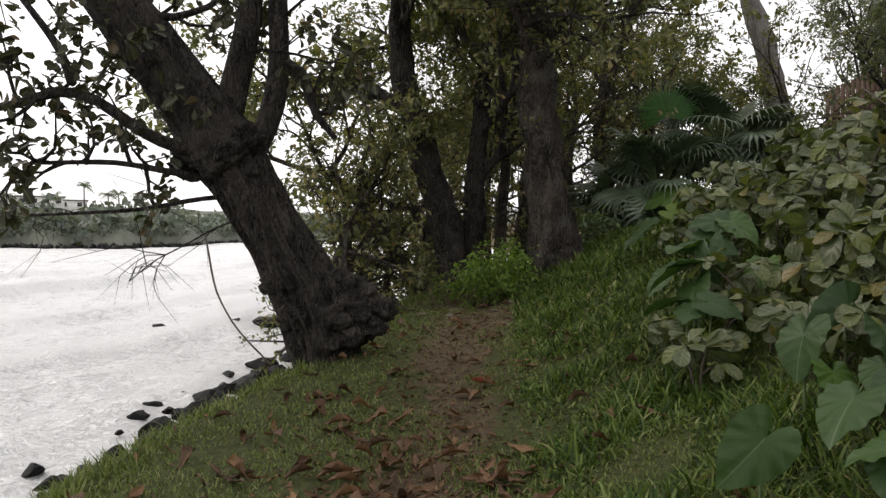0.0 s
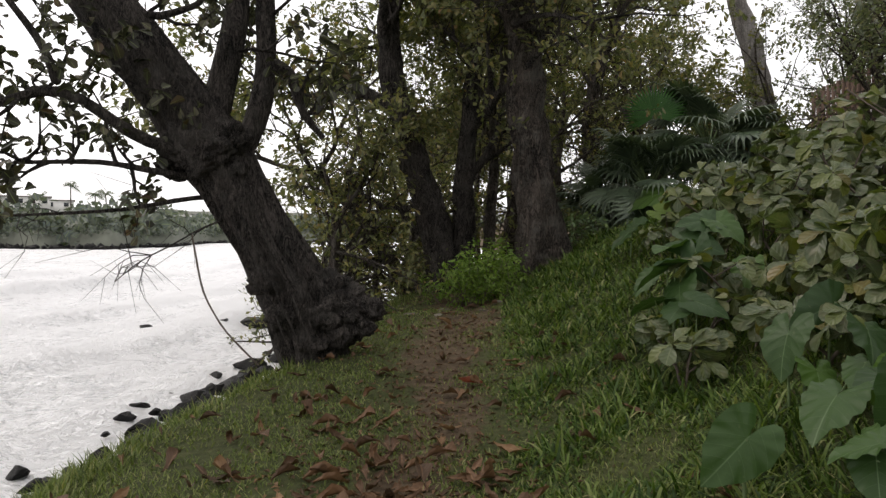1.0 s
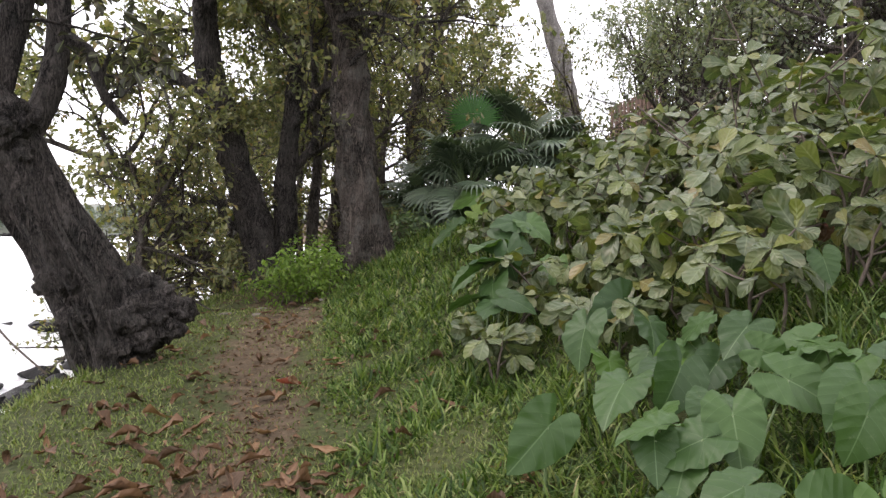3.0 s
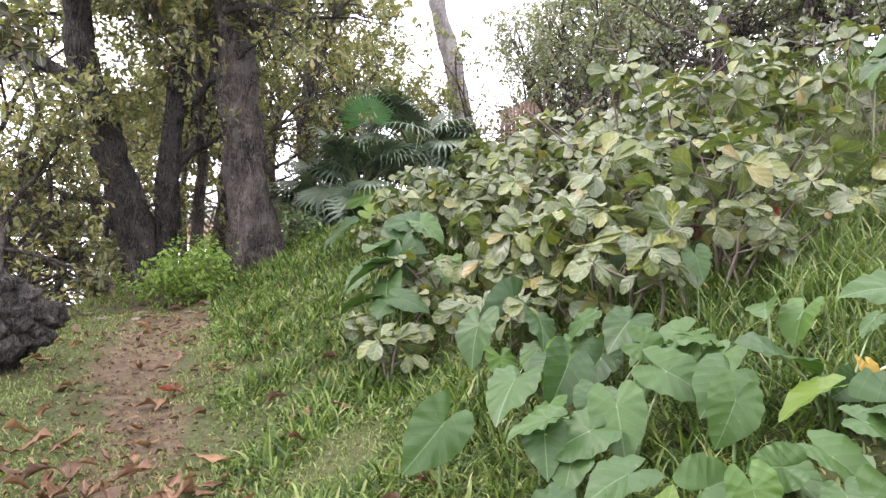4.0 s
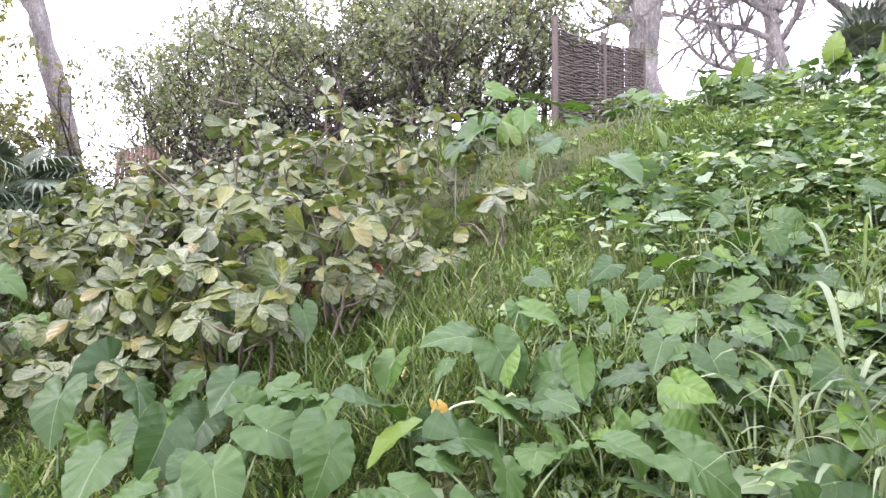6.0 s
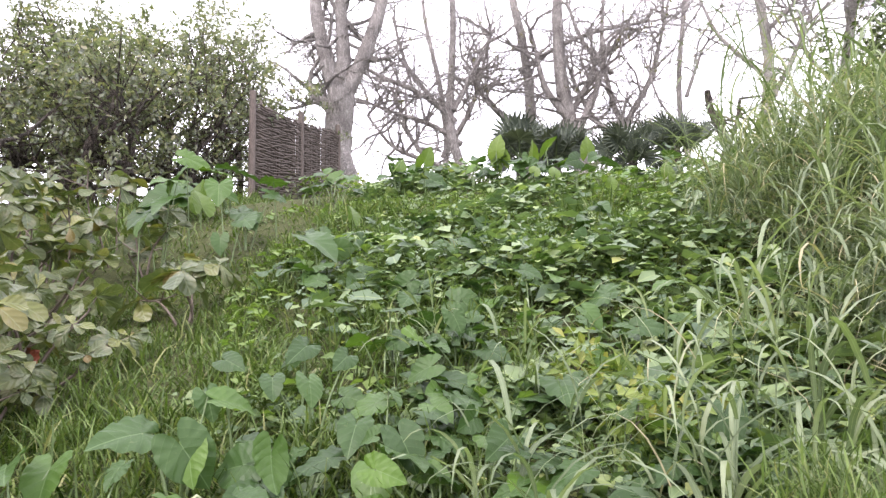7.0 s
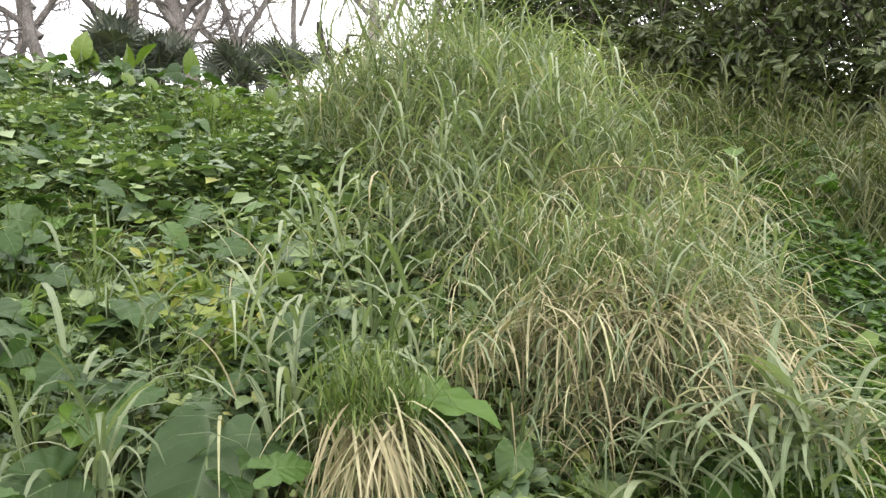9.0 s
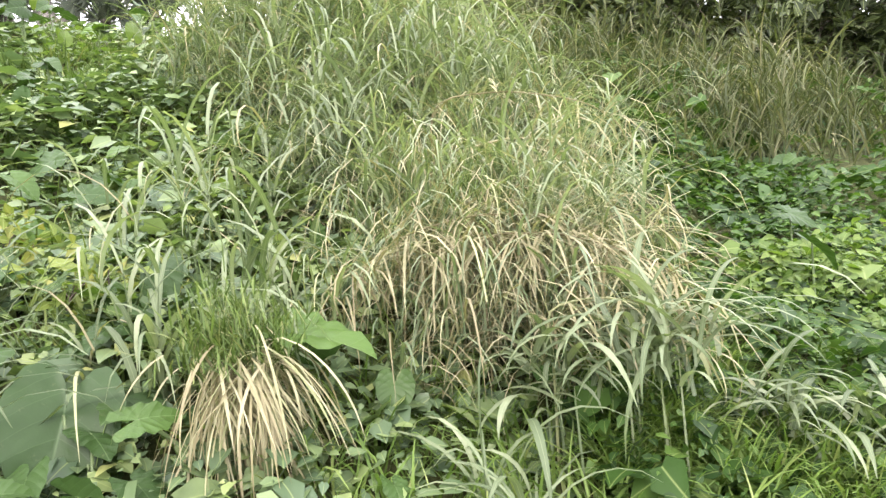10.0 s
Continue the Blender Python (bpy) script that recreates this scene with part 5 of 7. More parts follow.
# ---------------------------------------------------------------- elephant ears on the slope
def ear_template(seed):
    """A heart-shaped blade about one long, the stalk joining at the origin and the tip along y."""
    r = np.random.default_rng(seed)
    deg = [0, 6, 14, 26, 42, 62, 88, 115, 138, 154, 165, 173, 180]
    rad = np.array([0.8, 0.73, 0.65, 0.565, 0.49, 0.435, 0.41, 0.425, 0.465, 0.47, 0.39, 0.21, 0.06])
    rad[4:10] *= r.uniform(0.92, 1.12)
    n_a, n_r = 40, 4
    ph, wav, cup = r.uniform(0, 6), r.uniform(0.015, 0.04), r.uniform(0.15, 0.5)
    nick = r.uniform(-2.6, 2.6)
    v, uv = [], []
    for k in range(n_a + 1):
        th = -math.pi + 2 * math.pi * k / n_a
        full = float(np.interp(abs(math.degrees(th)), deg, rad)) * (1 + 0.016 * math.sin(9 * th + ph) + 0.012 * math.sin(17 * th - ph))
        full *= 1 - (0.16 * math.exp(-((th - nick) / 0.07) ** 2) if seed % 3 == 1 else 0)
        for i in range(n_r + 1):
            t = i / n_r
            q = full * t
            x, y = math.sin(th) * q, math.cos(th) * q
            z = cup * abs(x) ** 1.25 - 0.26 * max(0, y) ** 2 - 0.3 * max(0, -y) ** 1.6 - 0.35 * abs(x) ** 2.2 + wav * t ** 2 * (math.sin(3 * th + ph) + 1.0 * t * math.sin(11 * th - ph))
            v.append((x, y, z))
            uv.append((0.5 + x, 0.5 + y * 0.5))
    m = n_r + 1
    f = [(k * m + i, k * m + i + 1, (k + 1) * m + i + 1, (k + 1) * m + i) for k in range(n_a) for i in range(n_r)]
    return np.array(v), np.array(f), np.array(uv)


EARS = {c: [mesh_of("leaf", *ear_template(k), mat) for k in range(n)] for c, mat, n in (("G", M_TARO, 6), ("D", M_TARO_DARK, 3), ("L", M_TARO_LIME, 2), ("Y", M_TARO_YELLOW, 1))}
EAR_RNG = np.random.default_rng(77)


def elephant_ear(x, y, *leaves):
    """A plant whose stalks rise from one foot; each leaf: place over the foot, length, bearing and dip of its tip, colour."""
    r = EAR_RNG
    kinds = {c for *_, c in leaves}
    label = "elephant ear plant with a wilted yellow leaf" if "Y" in kinds else ("elephant ear with a bright lime young leaf" if "L" in kinds else "broad green elephant ear plant growing in the grass")
    ob = thing("elephant_ear", x, y, float(height(x, y)) - 0.03, label, "plant", "elephant ears")
    for dx, dy, dz, size, az, dip, c in leaves:
        size = size * 0.95
        a, d = radians(az + r.normal(0, 22)), radians(dip + 6 + r.normal(0, 11))
        axis = Vector((math.sin(a) * math.cos(d), math.cos(a) * math.cos(d), math.sin(d)))
        nrm = Vector((0, 0, 1)) + Vector(r.normal(0, 0.42, 3)) + Vector((-0.4, -0.2, 0))
        ob_leaf = part("leaf", EARS[c][r.integers(len(EARS[c]))], ob, "wilted yellow leaf" if c == "Y" else "")
        p = Vector((dx, dy, dz)) - axis * size * 0.18
        aim(ob_leaf, p, axis, nrm, size)
        foot = Vector((dx * 0.15, dy * 0.15, 0))
        q = smooth_line([tuple(foot), tuple(foot.lerp(p, 0.4) + Vector((0, 0, 0.12 * size + 0.06))), tuple(foot.lerp(p, 0.85) + Vector((0, 0, 0.1 * size))), tuple(p)], 9)
        part("stalk", mesh_of("stalk", *tube(q, np.linspace(0.011, 0.005, 9) * (0.7 + size), 6), M_STALK), ob)


elephant_ear(1.55, 3.29, (-0.05, -0.02, 0.36, 0.42, -109, -43, "G"))
elephant_ear(2.17, 3.29, (-0.17, 0.06, 0.36, 0.42, -117, -47, "G"), (0.08, -0.10, 0.44, 0.39, -160, -54, "G"))
elephant_ear(2.78, 4.68, (-0.05, -0.02, 0.47, 0.45, -85, -29, "D"))
elephant_ear(2.26, 4.21, (-0.05, -0.02, 0.48, 0.40, -122, -49, "G"))
elephant_ear(2.57, 3.86, (-0.05, -0.02, 0.47, 0.35, -163, -54, "G"))
elephant_ear(2.77, 3.17, (-0.02, 0.13, 0.46, 0.32, -122, -49, "G"), (-0.08, -0.17, 0.40, 0.24, 157, -36, "G"))
elephant_ear(2.14, 2.56, (0.00, 0.02, 0.35, 0.36, -149, -56, "G"), (-0.32, 0.15, 0.23, 0.28, -154, -55, "G"), (0.38, 0.04, 0.51, 0.36, 140, -26, "G"), (-0.26, -0.29, 0.20, 0.30, -79, -26, "G"))
elephant_ear(2.93, 2.79, (-0.05, -0.02, 0.40, 0.33, 100, -14, "G"))
elephant_ear(3.04, 2.14, (-0.11, 0.18, 0.34, 0.42, 100, -14, "G"), (-0.30, -0.10, 0.23, 0.31, -90, -32, "L"), (-0.06, -0.20, 0.33, 0.16, -149, -56, "Y"), (0.28, 0.03, 0.51, 0.17, -66, -40, "G"))
elephant_ear(2.49, 2.22, (-0.05, -0.02, 0.31, 0.30, -131, -52, "G"))
elephant_ear(2.07, 1.92, (0.03, 0.03, 0.29, 0.31, 83, -14, "G"), (0.02, -0.16, 0.29, 0.26, -158, -55, "G"), (-0.19, 0.06, 0.21, 0.17, 30, 60, "L"))
elephant_ear(1.61, 2.40, (-0.05, -0.02, 0.28, 0.34, -73, -22, "G"))
elephant_ear(3.61, 2.00, (-0.07, 0.25, 0.42, 0.38, -73, -22, "G"), (-0.19, -0.16, 0.32, 0.32, -158, -55, "G"), (0.24, -0.02, 0.56, 0.19, -166, -53, "G"), (-0.19, -0.16, 0.31, 0.24, -121, -55, "G"))
elephant_ear(3.00, 1.62, (-0.13, 0.07, 0.28, 0.43, 100, -14, "G"), (0.09, 0.01, 0.38, 0.32, 133, -22, "G"), (-0.32, -0.22, 0.18, 0.30, -158, -55, "G"), (0.17, 0.04, 0.42, 0.26, 172, -23, "G"))
elephant_ear(2.40, 1.56, (0.03, 0.11, 0.30, 0.29, 157, -36, "G"), (-0.05, -0.15, 0.25, 0.28, -135, -54, "G"), (-0.12, -0.01, 0.23, 0.19, 170, -43, "G"))
elephant_ear(2.98, 10.13, (-0.05, -0.02, 0.47, 0.64, -96, -36, "G"))
elephant_ear(4.59, 13.92, (-0.05, -0.02, 0.48, 1.00, -98, -37, "G"))
elephant_ear(2.92, 7.39, (-0.05, -0.02, 0.47, 0.45, -134, -53, "G"))
elephant_ear(3.07, 6.48, (-0.05, -0.02, 0.47, 0.41, -169, -52, "G"))
elephant_ear(2.42, 7.46, (-0.05, -0.02, 0.47, 0.36, -122, -49, "G"))
elephant_ear(3.62, 4.44, (-0.05, -0.02, 0.48, 0.47, -73, -22, "D"))
elephant_ear(3.59, 3.53, (-0.05, -0.02, 0.48, 0.24, -165, -53, "G"))
elephant_ear(10.45, 6.50, (-0.13, -0.14, 0.44, 0.95, -79, -26, "G"), (0.12, 0.08, 0.55, 0.77, -62, -38, "G"), (-0.15, -0.01, 0.43, 0.85, -26, -28, "G"))
elephant_ear(9.77, 5.44, (-0.05, -0.02, 0.47, 0.52, 30, 60, "L"))
elephant_ear(3.52, 10.17, (-0.05, -0.02, 0.48, 0.41, 139, -25, "L"))
elephant_ear(10.80, 5.51, (-0.25, 0.05, 0.39, 0.75, 144, -28, "G"), (0.14, -0.08, 0.81, 0.72, 160, -14, "G"))
elephant_ear(3.48, 1.44, (-0.05, -0.02, 0.35, 0.27, -116, -55, "G"))
elephant_ear(3.82, 0.97, (-0.12, 0.12, 0.33, 0.25, -84, -49, "G"), (0.21, -0.00, 0.50, 0.19, -139, -49, "G"), (-0.23, -0.18, 0.27, 0.26, -121, -55, "G"))
elephant_ear(4.23, 1.53, (-0.15, -0.06, 0.39, 0.22, -116, -55, "G"), (-0.14, 0.18, 0.41, 0.19, -129, -53, "G"), (0.14, -0.17, 0.55, 0.20, -84, -49, "G"))
elephant_ear(4.58, 1.72, (-0.05, -0.02, 0.48, 0.25, -62, -38, "G"))
elephant_ear(4.41, 2.14, (-0.05, -0.02, 0.47, 0.21, -134, -51, "G"))
elephant_ear(3.94, 1.87, (-0.05, -0.02, 0.42, 0.28, 127, -14, "G"))
elephant_ear(3.96, 0.70, (-0.05, -0.02, 0.37, 0.20, -171, -32, "G"))
elephant_ear(3.16, 0.87, (0.16, 0.01, 0.39, 0.25, -116, -55, "G"), (-0.14, 0.11, 0.24, 0.27, -136, -50, "G"), (-0.18, -0.19, 0.20, 0.27, 179, -27, "G"))
elephant_ear(4.67, 0.92, (-0.05, -0.02, 0.48, 0.31, 144, -14, "G"))
elephant_ear(8.72, 4.17, (-0.02, 0.01, 0.50, 0.48, -156, -41, "G"), (0.02, -0.01, 0.51, 0.56, -141, -38, "G"), (-0.32, 0.28, 1.07, 0.39, 174, -24, "G"), (0.11, -0.37, 0.79, 0.34, 179, -27, "G"))
elephant_ear(7.19, 2.57, (-0.05, -0.02, 0.48, 0.54, -151, -43, "G"))
elephant_ear(8.08, -0.50, (-0.10, -0.03, 0.44, 0.30, -151, -43, "G"), (-0.00, -0.01, 0.49, 0.28, -138, -40, "G"))
elephant_ear(5.29, 1.28, (-0.05, -0.02, 0.48, 0.20, 172, -23, "G"))
elephant_ear(3.06, 1.36, (-0.05, -0.02, 0.29, 0.19, -144, -47, "G"))
elephant_ear(10.17, 5.69, (-0.05, -0.02, 0.48, 0.54, 68, 60, "L"))
elephant_ear(8.57, 2.62, (-0.05, -0.02, 0.47, 0.31, 68, 60, "L"))
elephant_ear(5.10, 0.77, (-0.05, -0.02, 0.48, 0.22, -141, -48, "G"))
elephant_ear(6.17, 0.28, (-0.05, -0.02, 0.47, 0.23, -157, -40, "G"))
elephant_ear(5.19, -0.18, (-0.05, -0.02, 0.48, 0.23, -137, -50, "G"))
elephant_ear(2.89, -0.26, (0.04, 0.03, 0.29, 0.49, -65, -55, "D"), (0.15, -0.22, 0.34, 0.33, -128, -27, "D"), (-0.15, 0.14, 0.20, 0.20, -40, -52, "G"), (-0.25, -0.03, 0.15, 0.19, -133, -24, "G"))
elephant_ear(3.07, -1.13, (-0.05, -0.02, 0.28, 0.32, -157, -14, "G"))
elephant_ear(3.80, -0.71, (-0.05, -0.02, 0.35, 0.30, -80, -52, "D"))
elephant_ear(2.64, -0.43, (-0.05, -0.02, 0.22, 0.21, -135, -23, "D"))
elephant_ear(2.74, -1.39, (-0.05, -0.02, 0.25, 0.19, -69, -55, "G"))
elephant_ear(2.69, -4.24, (-0.05, -0.02, 0.48, 0.29, -126, -28, "G"))
elephant_ear(3.19, -4.82, (-0.05, -0.02, 0.47, 0.25, -135, -23, "G"))
elephant_ear(2.7, -1.08, (-0.04, 0.0, 0.56, 0.46, 200, -8, "G"))
elephant_ear(2.30, -1.16, (-0.05, -0.02, 0.20, 0.15, -109, -38, "G"))
elephant_ear(3.95, -1.57, (-0.05, -0.02, 0.40, 0.21, -87, -49, "G"))
elephant_ear(3.34, -0.77, (-0.05, -0.02, 0.28, 0.24, -7, -36, "G"))
elephant_ear(12.25, 0.96, (-0.05, -0.02, 0.52, 0.48, 69, 60, "L"))
elephant_ear(10.86, 0.30, (-0.05, -0.02, 0.47, 0.25, 87, 60, "L"))
elephant_ear(10.55, 0.01, (-0.05, -0.02, 0.48, 0.24, 87, 60, "L"))
elephant_ear(9.33, -0.73, (-0.05, -0.02, 0.47, 0.21, 105, 60, "L"))
elephant_ear(9.83, -1.55, (-0.05, -0.02, 0.47, 0.31, 87, 60, "L"))
elephant_ear(12.01, 2.78, (-0.05, -0.02, 0.48, 0.29, 87, 60, "L"))
elephant_ear(11.70, 0.52, (-0.05, -0.02, 0.47, 0.46, 157, -14, "G"))
elephant_ear(7.75, 4.81, (-0.01, -0.04, 1.32, 0.45, -43, -27, "G"), (-0.26, -0.20, 0.97, 0.44, -72, -43, "G"), (-0.24, 0.13, 0.81, 0.42, -65, -49, "G"), (0.30, 0.03, 1.39, 0.44, -24, -27, "G"))
elephant_ear(8.08, 4.10, (0.04, -0.21, 0.66, 0.42, -161, -38, "G"), (-0.27, -0.04, 0.32, 0.28, -126, -54, "G"), (0.07, 0.18, 1.10, 0.48, -102, -55, "G"))
elephant_ear(8.38, 4.79, (-0.05, -0.02, 1.43, 0.45, 165, -18, "G"))
elephant_ear(7.22, 4.75, (-0.05, -0.02, 0.90, 0.30, -84, -49, "G"))
elephant_ear(9.07, 3.88, (-0.05, -0.02, 0.86, 0.40, -169, -22, "G"))


def ear_cluster():
    """The crowd of overlapping elephant ears beside the grass."""
    r = np.random.default_rng(17)
    for x, y in ((2.35, 3.55), (2.62, 3.3), (2.05, 2.9), (2.45, 2.8), (2.8, 3.6), (2.95, 3.0), (2.3, 3.95), (1.85, 2.55), (2.7, 2.4), (3.3, 2.7)):
        elephant_ear(x, y, *[(r.normal(0, 0.12), r.normal(0, 0.12), r.uniform(0.26, 0.46), r.uniform(0.26, 0.37), r.uniform(190, 300), r.uniform(-50, -15), "G") for _ in range(2)])


ear_cluster()


def scattered_ears():
    """Smaller elephant ears dotted over the upper slope and the hollow."""
    r = np.random.default_rng(15)
    for k in range(118):
        if k < 100:
            x, y = r.uniform(3.6, 9.0), r.uniform(-1.0, 3.2)
            if y > 0.6 + 0.3 * x and x < 6.2:
                continue
        else:
            x, y = r.uniform(4.5, 9), r.uniform(-8.5, -4.0)
        leaves = []
        for _ in range(r.integers(1, 4)):
            leaves.append((r.normal(0, 0.1), r.normal(0, 0.1), r.uniform(0.16, 0.34), r.uniform(0.18, 0.34), r.uniform(160, 370), -22, "G"))
        elephant_ear(x, y, *leaves)
    for k in range(5):
        x, y = r.uniform(2.2, 3.9), r.uniform(1.0, 2.2)
        elephant_ear(x, y, *[(r.normal(0, 0.1), r.normal(0, 0.1), r.uniform(0.16, 0.28), r.uniform(0.18, 0.32), r.uniform(150, 350), -20, "G") for _ in range(2)])
    for k in range(40):
        x, y = r.uniform(2.5, 5.6), r.uniform(-0.8, 1.5)
        elephant_ear(x, y, *[(r.normal(0, 0.15), r.normal(0, 0.15), r.uniform(0.24, 0.4), r.uniform(0.15, 0.3), r.uniform(120, 400), -18, "G") for _ in range(r.integers(1, 4))])
    for k in range(26):
        x, y = r.uniform(10.5, 12.6), r.uniform(-4, 4.5)
        elephant_ear(x, y, *[(r.normal(0, 0.15), r.normal(0, 0.15), r.uniform(0.3, 0.55), r.uniform(0.25, 0.4), r.uniform(180, 360), -20, "G") for _ in range(3)])


scattered_ears()
# large dark plants at the lower corner of the thicket
elephant_ear(2.3, 6.45, (-0.1, 0.1, 0.75, 0.55, -110, -25, "D"), (0.12, 0.0, 0.85, 0.5, 100, -15, "D"), (0.0, -0.2, 0.6, 0.5, -150, -40, "G"), (-0.25, -0.1, 0.5, 0.4, -60, -20, "D"))
elephant_ear(2.55, 6.8, (-0.1, 0.1, 0.9, 0.5, -120, -20, "G"), (0.15, 0.1, 0.95, 0.5, 120, -15, "D"), (0.05, -0.2, 0.8, 0.45, -160, -35, "D"))
elephant_ear(2.9, 7.0, (-0.1, 0.0, 1.0, 0.45, -100, -25, "D"), (0.1, -0.1, 0.95, 0.45, 150, -25, "G"))
for b, d, h in ((85.2, 11.9, 0.75), (88.3, 12.2, 0.62), (89.6, 12.1, 0.7), (79.0, 12.0, 0.6), (76.3, 11.4, 0.55), (93.0, 12.0, 0.6)):
    elephant_ear(0.24 + d * math.sin(radians(b)), d * math.cos(radians(b)), (0.0, 0.0, h, 0.42, b + 120, 58, "L"), (0.1, -0.15, h * 0.7, 0.36, b + 150, -20, "G"))
elephant_ear(2.3, 5.9, (-0.1, 0.1, 0.5, 0.4, -120, -30, "D"), (0.1, 0.0, 0.55, 0.38, 140, -25, "G"))


# ---------------------------------------------------------------- sea almond saplings: stems with whorls of blunt leaves
SHRUB_LEAVES = [mesh_of("leaf", *leaf_template("obovate", 7, 0.1, 0.1 + 0.13 * k, 0.1, k), M_SHRUB) for k in range(5)]
LEAF_HIGH = leaf_template("obovate", 5, 0.14, 0.2, 0.05, 3)


def almond_sapling(x, y, h, seed, label="dusty green sea almond sapling with whorled leaves", whorls=9, leaf=0.22, single=True, lean=(0, 0)):
    r = np.random.default_rng(seed)
    ob = thing("sea_almond_sapling", x, y, float(height(x, y)) - 0.05, label, "shrub", "sea almond saplings")
    stems, tops = [], []
    for k in range(3 if h > 0.6 else 2):
        d = unit(np.array((r.normal(0, 0.35) + lean[0], r.normal(0, 0.35) + lean[1], 1.0)))
        pts = [np.array((r.normal(0, 0.08), r.normal(0, 0.08), 0.0))]
        for _ in range(6):
            d = unit(d + r.normal(0, 0.16, 3))
            pts.append(pts[-1] + d * h / 6 * r.uniform(0.85, 1.15))
        stems.append((np.array(pts), np.linspace(0.016, 0.008, 7), 0))
        tops.append((pts[-1], d))
        for i in (3, 4, 5):
            if r.random() < 0.6:
                nd = unit(np.array((r.normal(), r.normal(), r.uniform(0.1, 0.8))))
                q = [pts[i], pts[i] + nd * 0.14 * h + (0, 0, 0.02), pts[i] + nd * 0.3 * h + (0, 0, 0.06)]
                stems.append((np.array(q), np.array([0.009, 0.008, 0.006]), 0))
                tops.append((q[-1], nd))
    for p, q, l in stems:
        part("stem", mesh_of("stem", *tube(p, q, 5, 0.05, r), M_TWIG), ob)
    pos, axs, nms, sz = [], [], [], []
    for p, d in tops[:whorls]:
        m = r.integers(7, 11)
        nv = unit(np.array((-0.24, -0.3, 0.9)) + r.normal(0, 0.5, 3) + 0.25 * d)
        e1 = unit(np.cross(nv, (0.3, 0.2, 1.0)))
        e2 = np.cross(nv, e1)
        a0 = r.uniform(0, 6.28)
        for j in range(m):
            ang = a0 + j * 2.4 + r.normal(0, 0.2)
            ax = unit(e1 * math.cos(ang) + e2 * math.sin(ang) + nv * r.uniform(-0.5, 0.4))
            pos.append(p + ax * 0.01)
            axs.append(ax)
            nms.append(nv + r.normal(0, 0.28, 3))
            sz.append(leaf * r.uniform(0.45, 1.1))
    if single:
        for p, ax, nm, s in zip(pos, axs, nms, sz):
            aim(part("leaf", SHRUB_LEAVES[r.integers(5)], ob), p, ax, nm, s)
    else:
        part("foliage", mesh_of("foliage", *scatter(LEAF_HIGH, pos, axs, nms, np.array(sz)), M_SHRUB), ob, kind="stuff")


def room_over(x, y):
    """How high the thicket grows here: it is lower towards the path and towards the grove."""
    d, b = math.hypot(x, y), math.degrees(math.atan2(x, y))
    return 1.55 + d * math.tan(radians(float(np.interp(b, [12, 20, 25, 30, 36, 42, 52, 60], [3.5, 6.3, 7.8, 8.8, 11, 13, 15.5, 15.5])))) - float(height(x, y)) - 0.12


def shrub_bank():
    r = np.random.default_rng(23)
    count = 0
    # the thicket: nearest edge along the turf, rising to the hilltop
    for row in range(13):
        t = row / 12
        y0 = 4.3 + 6.2 * t
        for col in range(7):
            x = np.interp(y0, [4.3, 5.5, 8, 10.5], [3.2, 2.8, 3.25, 3.95]) + col * 0.62 + r.normal(0, 0.14)
            y = y0 - col * 0.12 + r.normal(0, 0.14)
            if x > 6.9 - 0.12 * (y - 4) or (y < 5.2 and x > 4.9):
                continue
            h = np.interp(col, [0, 1, 2, 6], [0.5, 0.8, 1.0, 1.15]) * r.uniform(0.7, 1.3)
            h = min(h, room_over(x, y))
            if h < 0.25:
                continue
            almond_sapling(x, y, h, 300 + count, single=(y < 6.4 and col < 4), leaf=0.245 if col else 0.2, lean=(-0.15, -0.12))
            count += 1
    for x, y, h in ((2.05, 5.25, 0.42), (2.3, 5.6, 0.45), (4.25, 3.75, 0.7), (4.7, 4.0, 0.8), (5.3, 4.5, 0.9), (3.55, 3.75, 0.55)):
        almond_sapling(x, y, h, 300 + count, "low sea almond sapling at the edge of the thicket", leaf=0.2)
        count += 1
    for x, y, h in ((6.55, 6.6, 1.4), (7.2, 5.9, 1.1), (6.9, 7.2, 1.5), (7.7, 5.0, 1.0), (8.0, 6.4, 1.2), (7.6, 8.0, 1.5), (8.2, 9.2, 1.5), (6.8, 9.5, 1.5), (5.6, 5.0, 1.0), (6.2, 5.3, 1.1), (8.6, 7.6, 1.3)):
        h = min(h, room_over(x, y))
        if h < 0.25:
            continue
        almond_sapling(x, y, h, 300 + count, "taller sea almond sapling with yellowing leaves", leaf=0.24, single=False)
        count += 1
    for x, y, h in ((6.0, 6.2, 2.2), (8.3, 5.8, 1.5), (5.3, 6.6, 1.9)):
        almond_sapling(x, y, h, 300 + count, "tall thin sapling with a few yellow and orange leaves", leaf=0.26, whorls=5)
        count += 1
    almond_sapling(6.5, 3.7, 0.75, 777, "lone sapling with browned and yellow leaves", leaf=0.36, whorls=5)


shrub_bank()


# ---------------------------------------------------------------- grasses
def on_ground(x, y):
    return np.stack([x, y, height(x, y) - 0.01], 1)


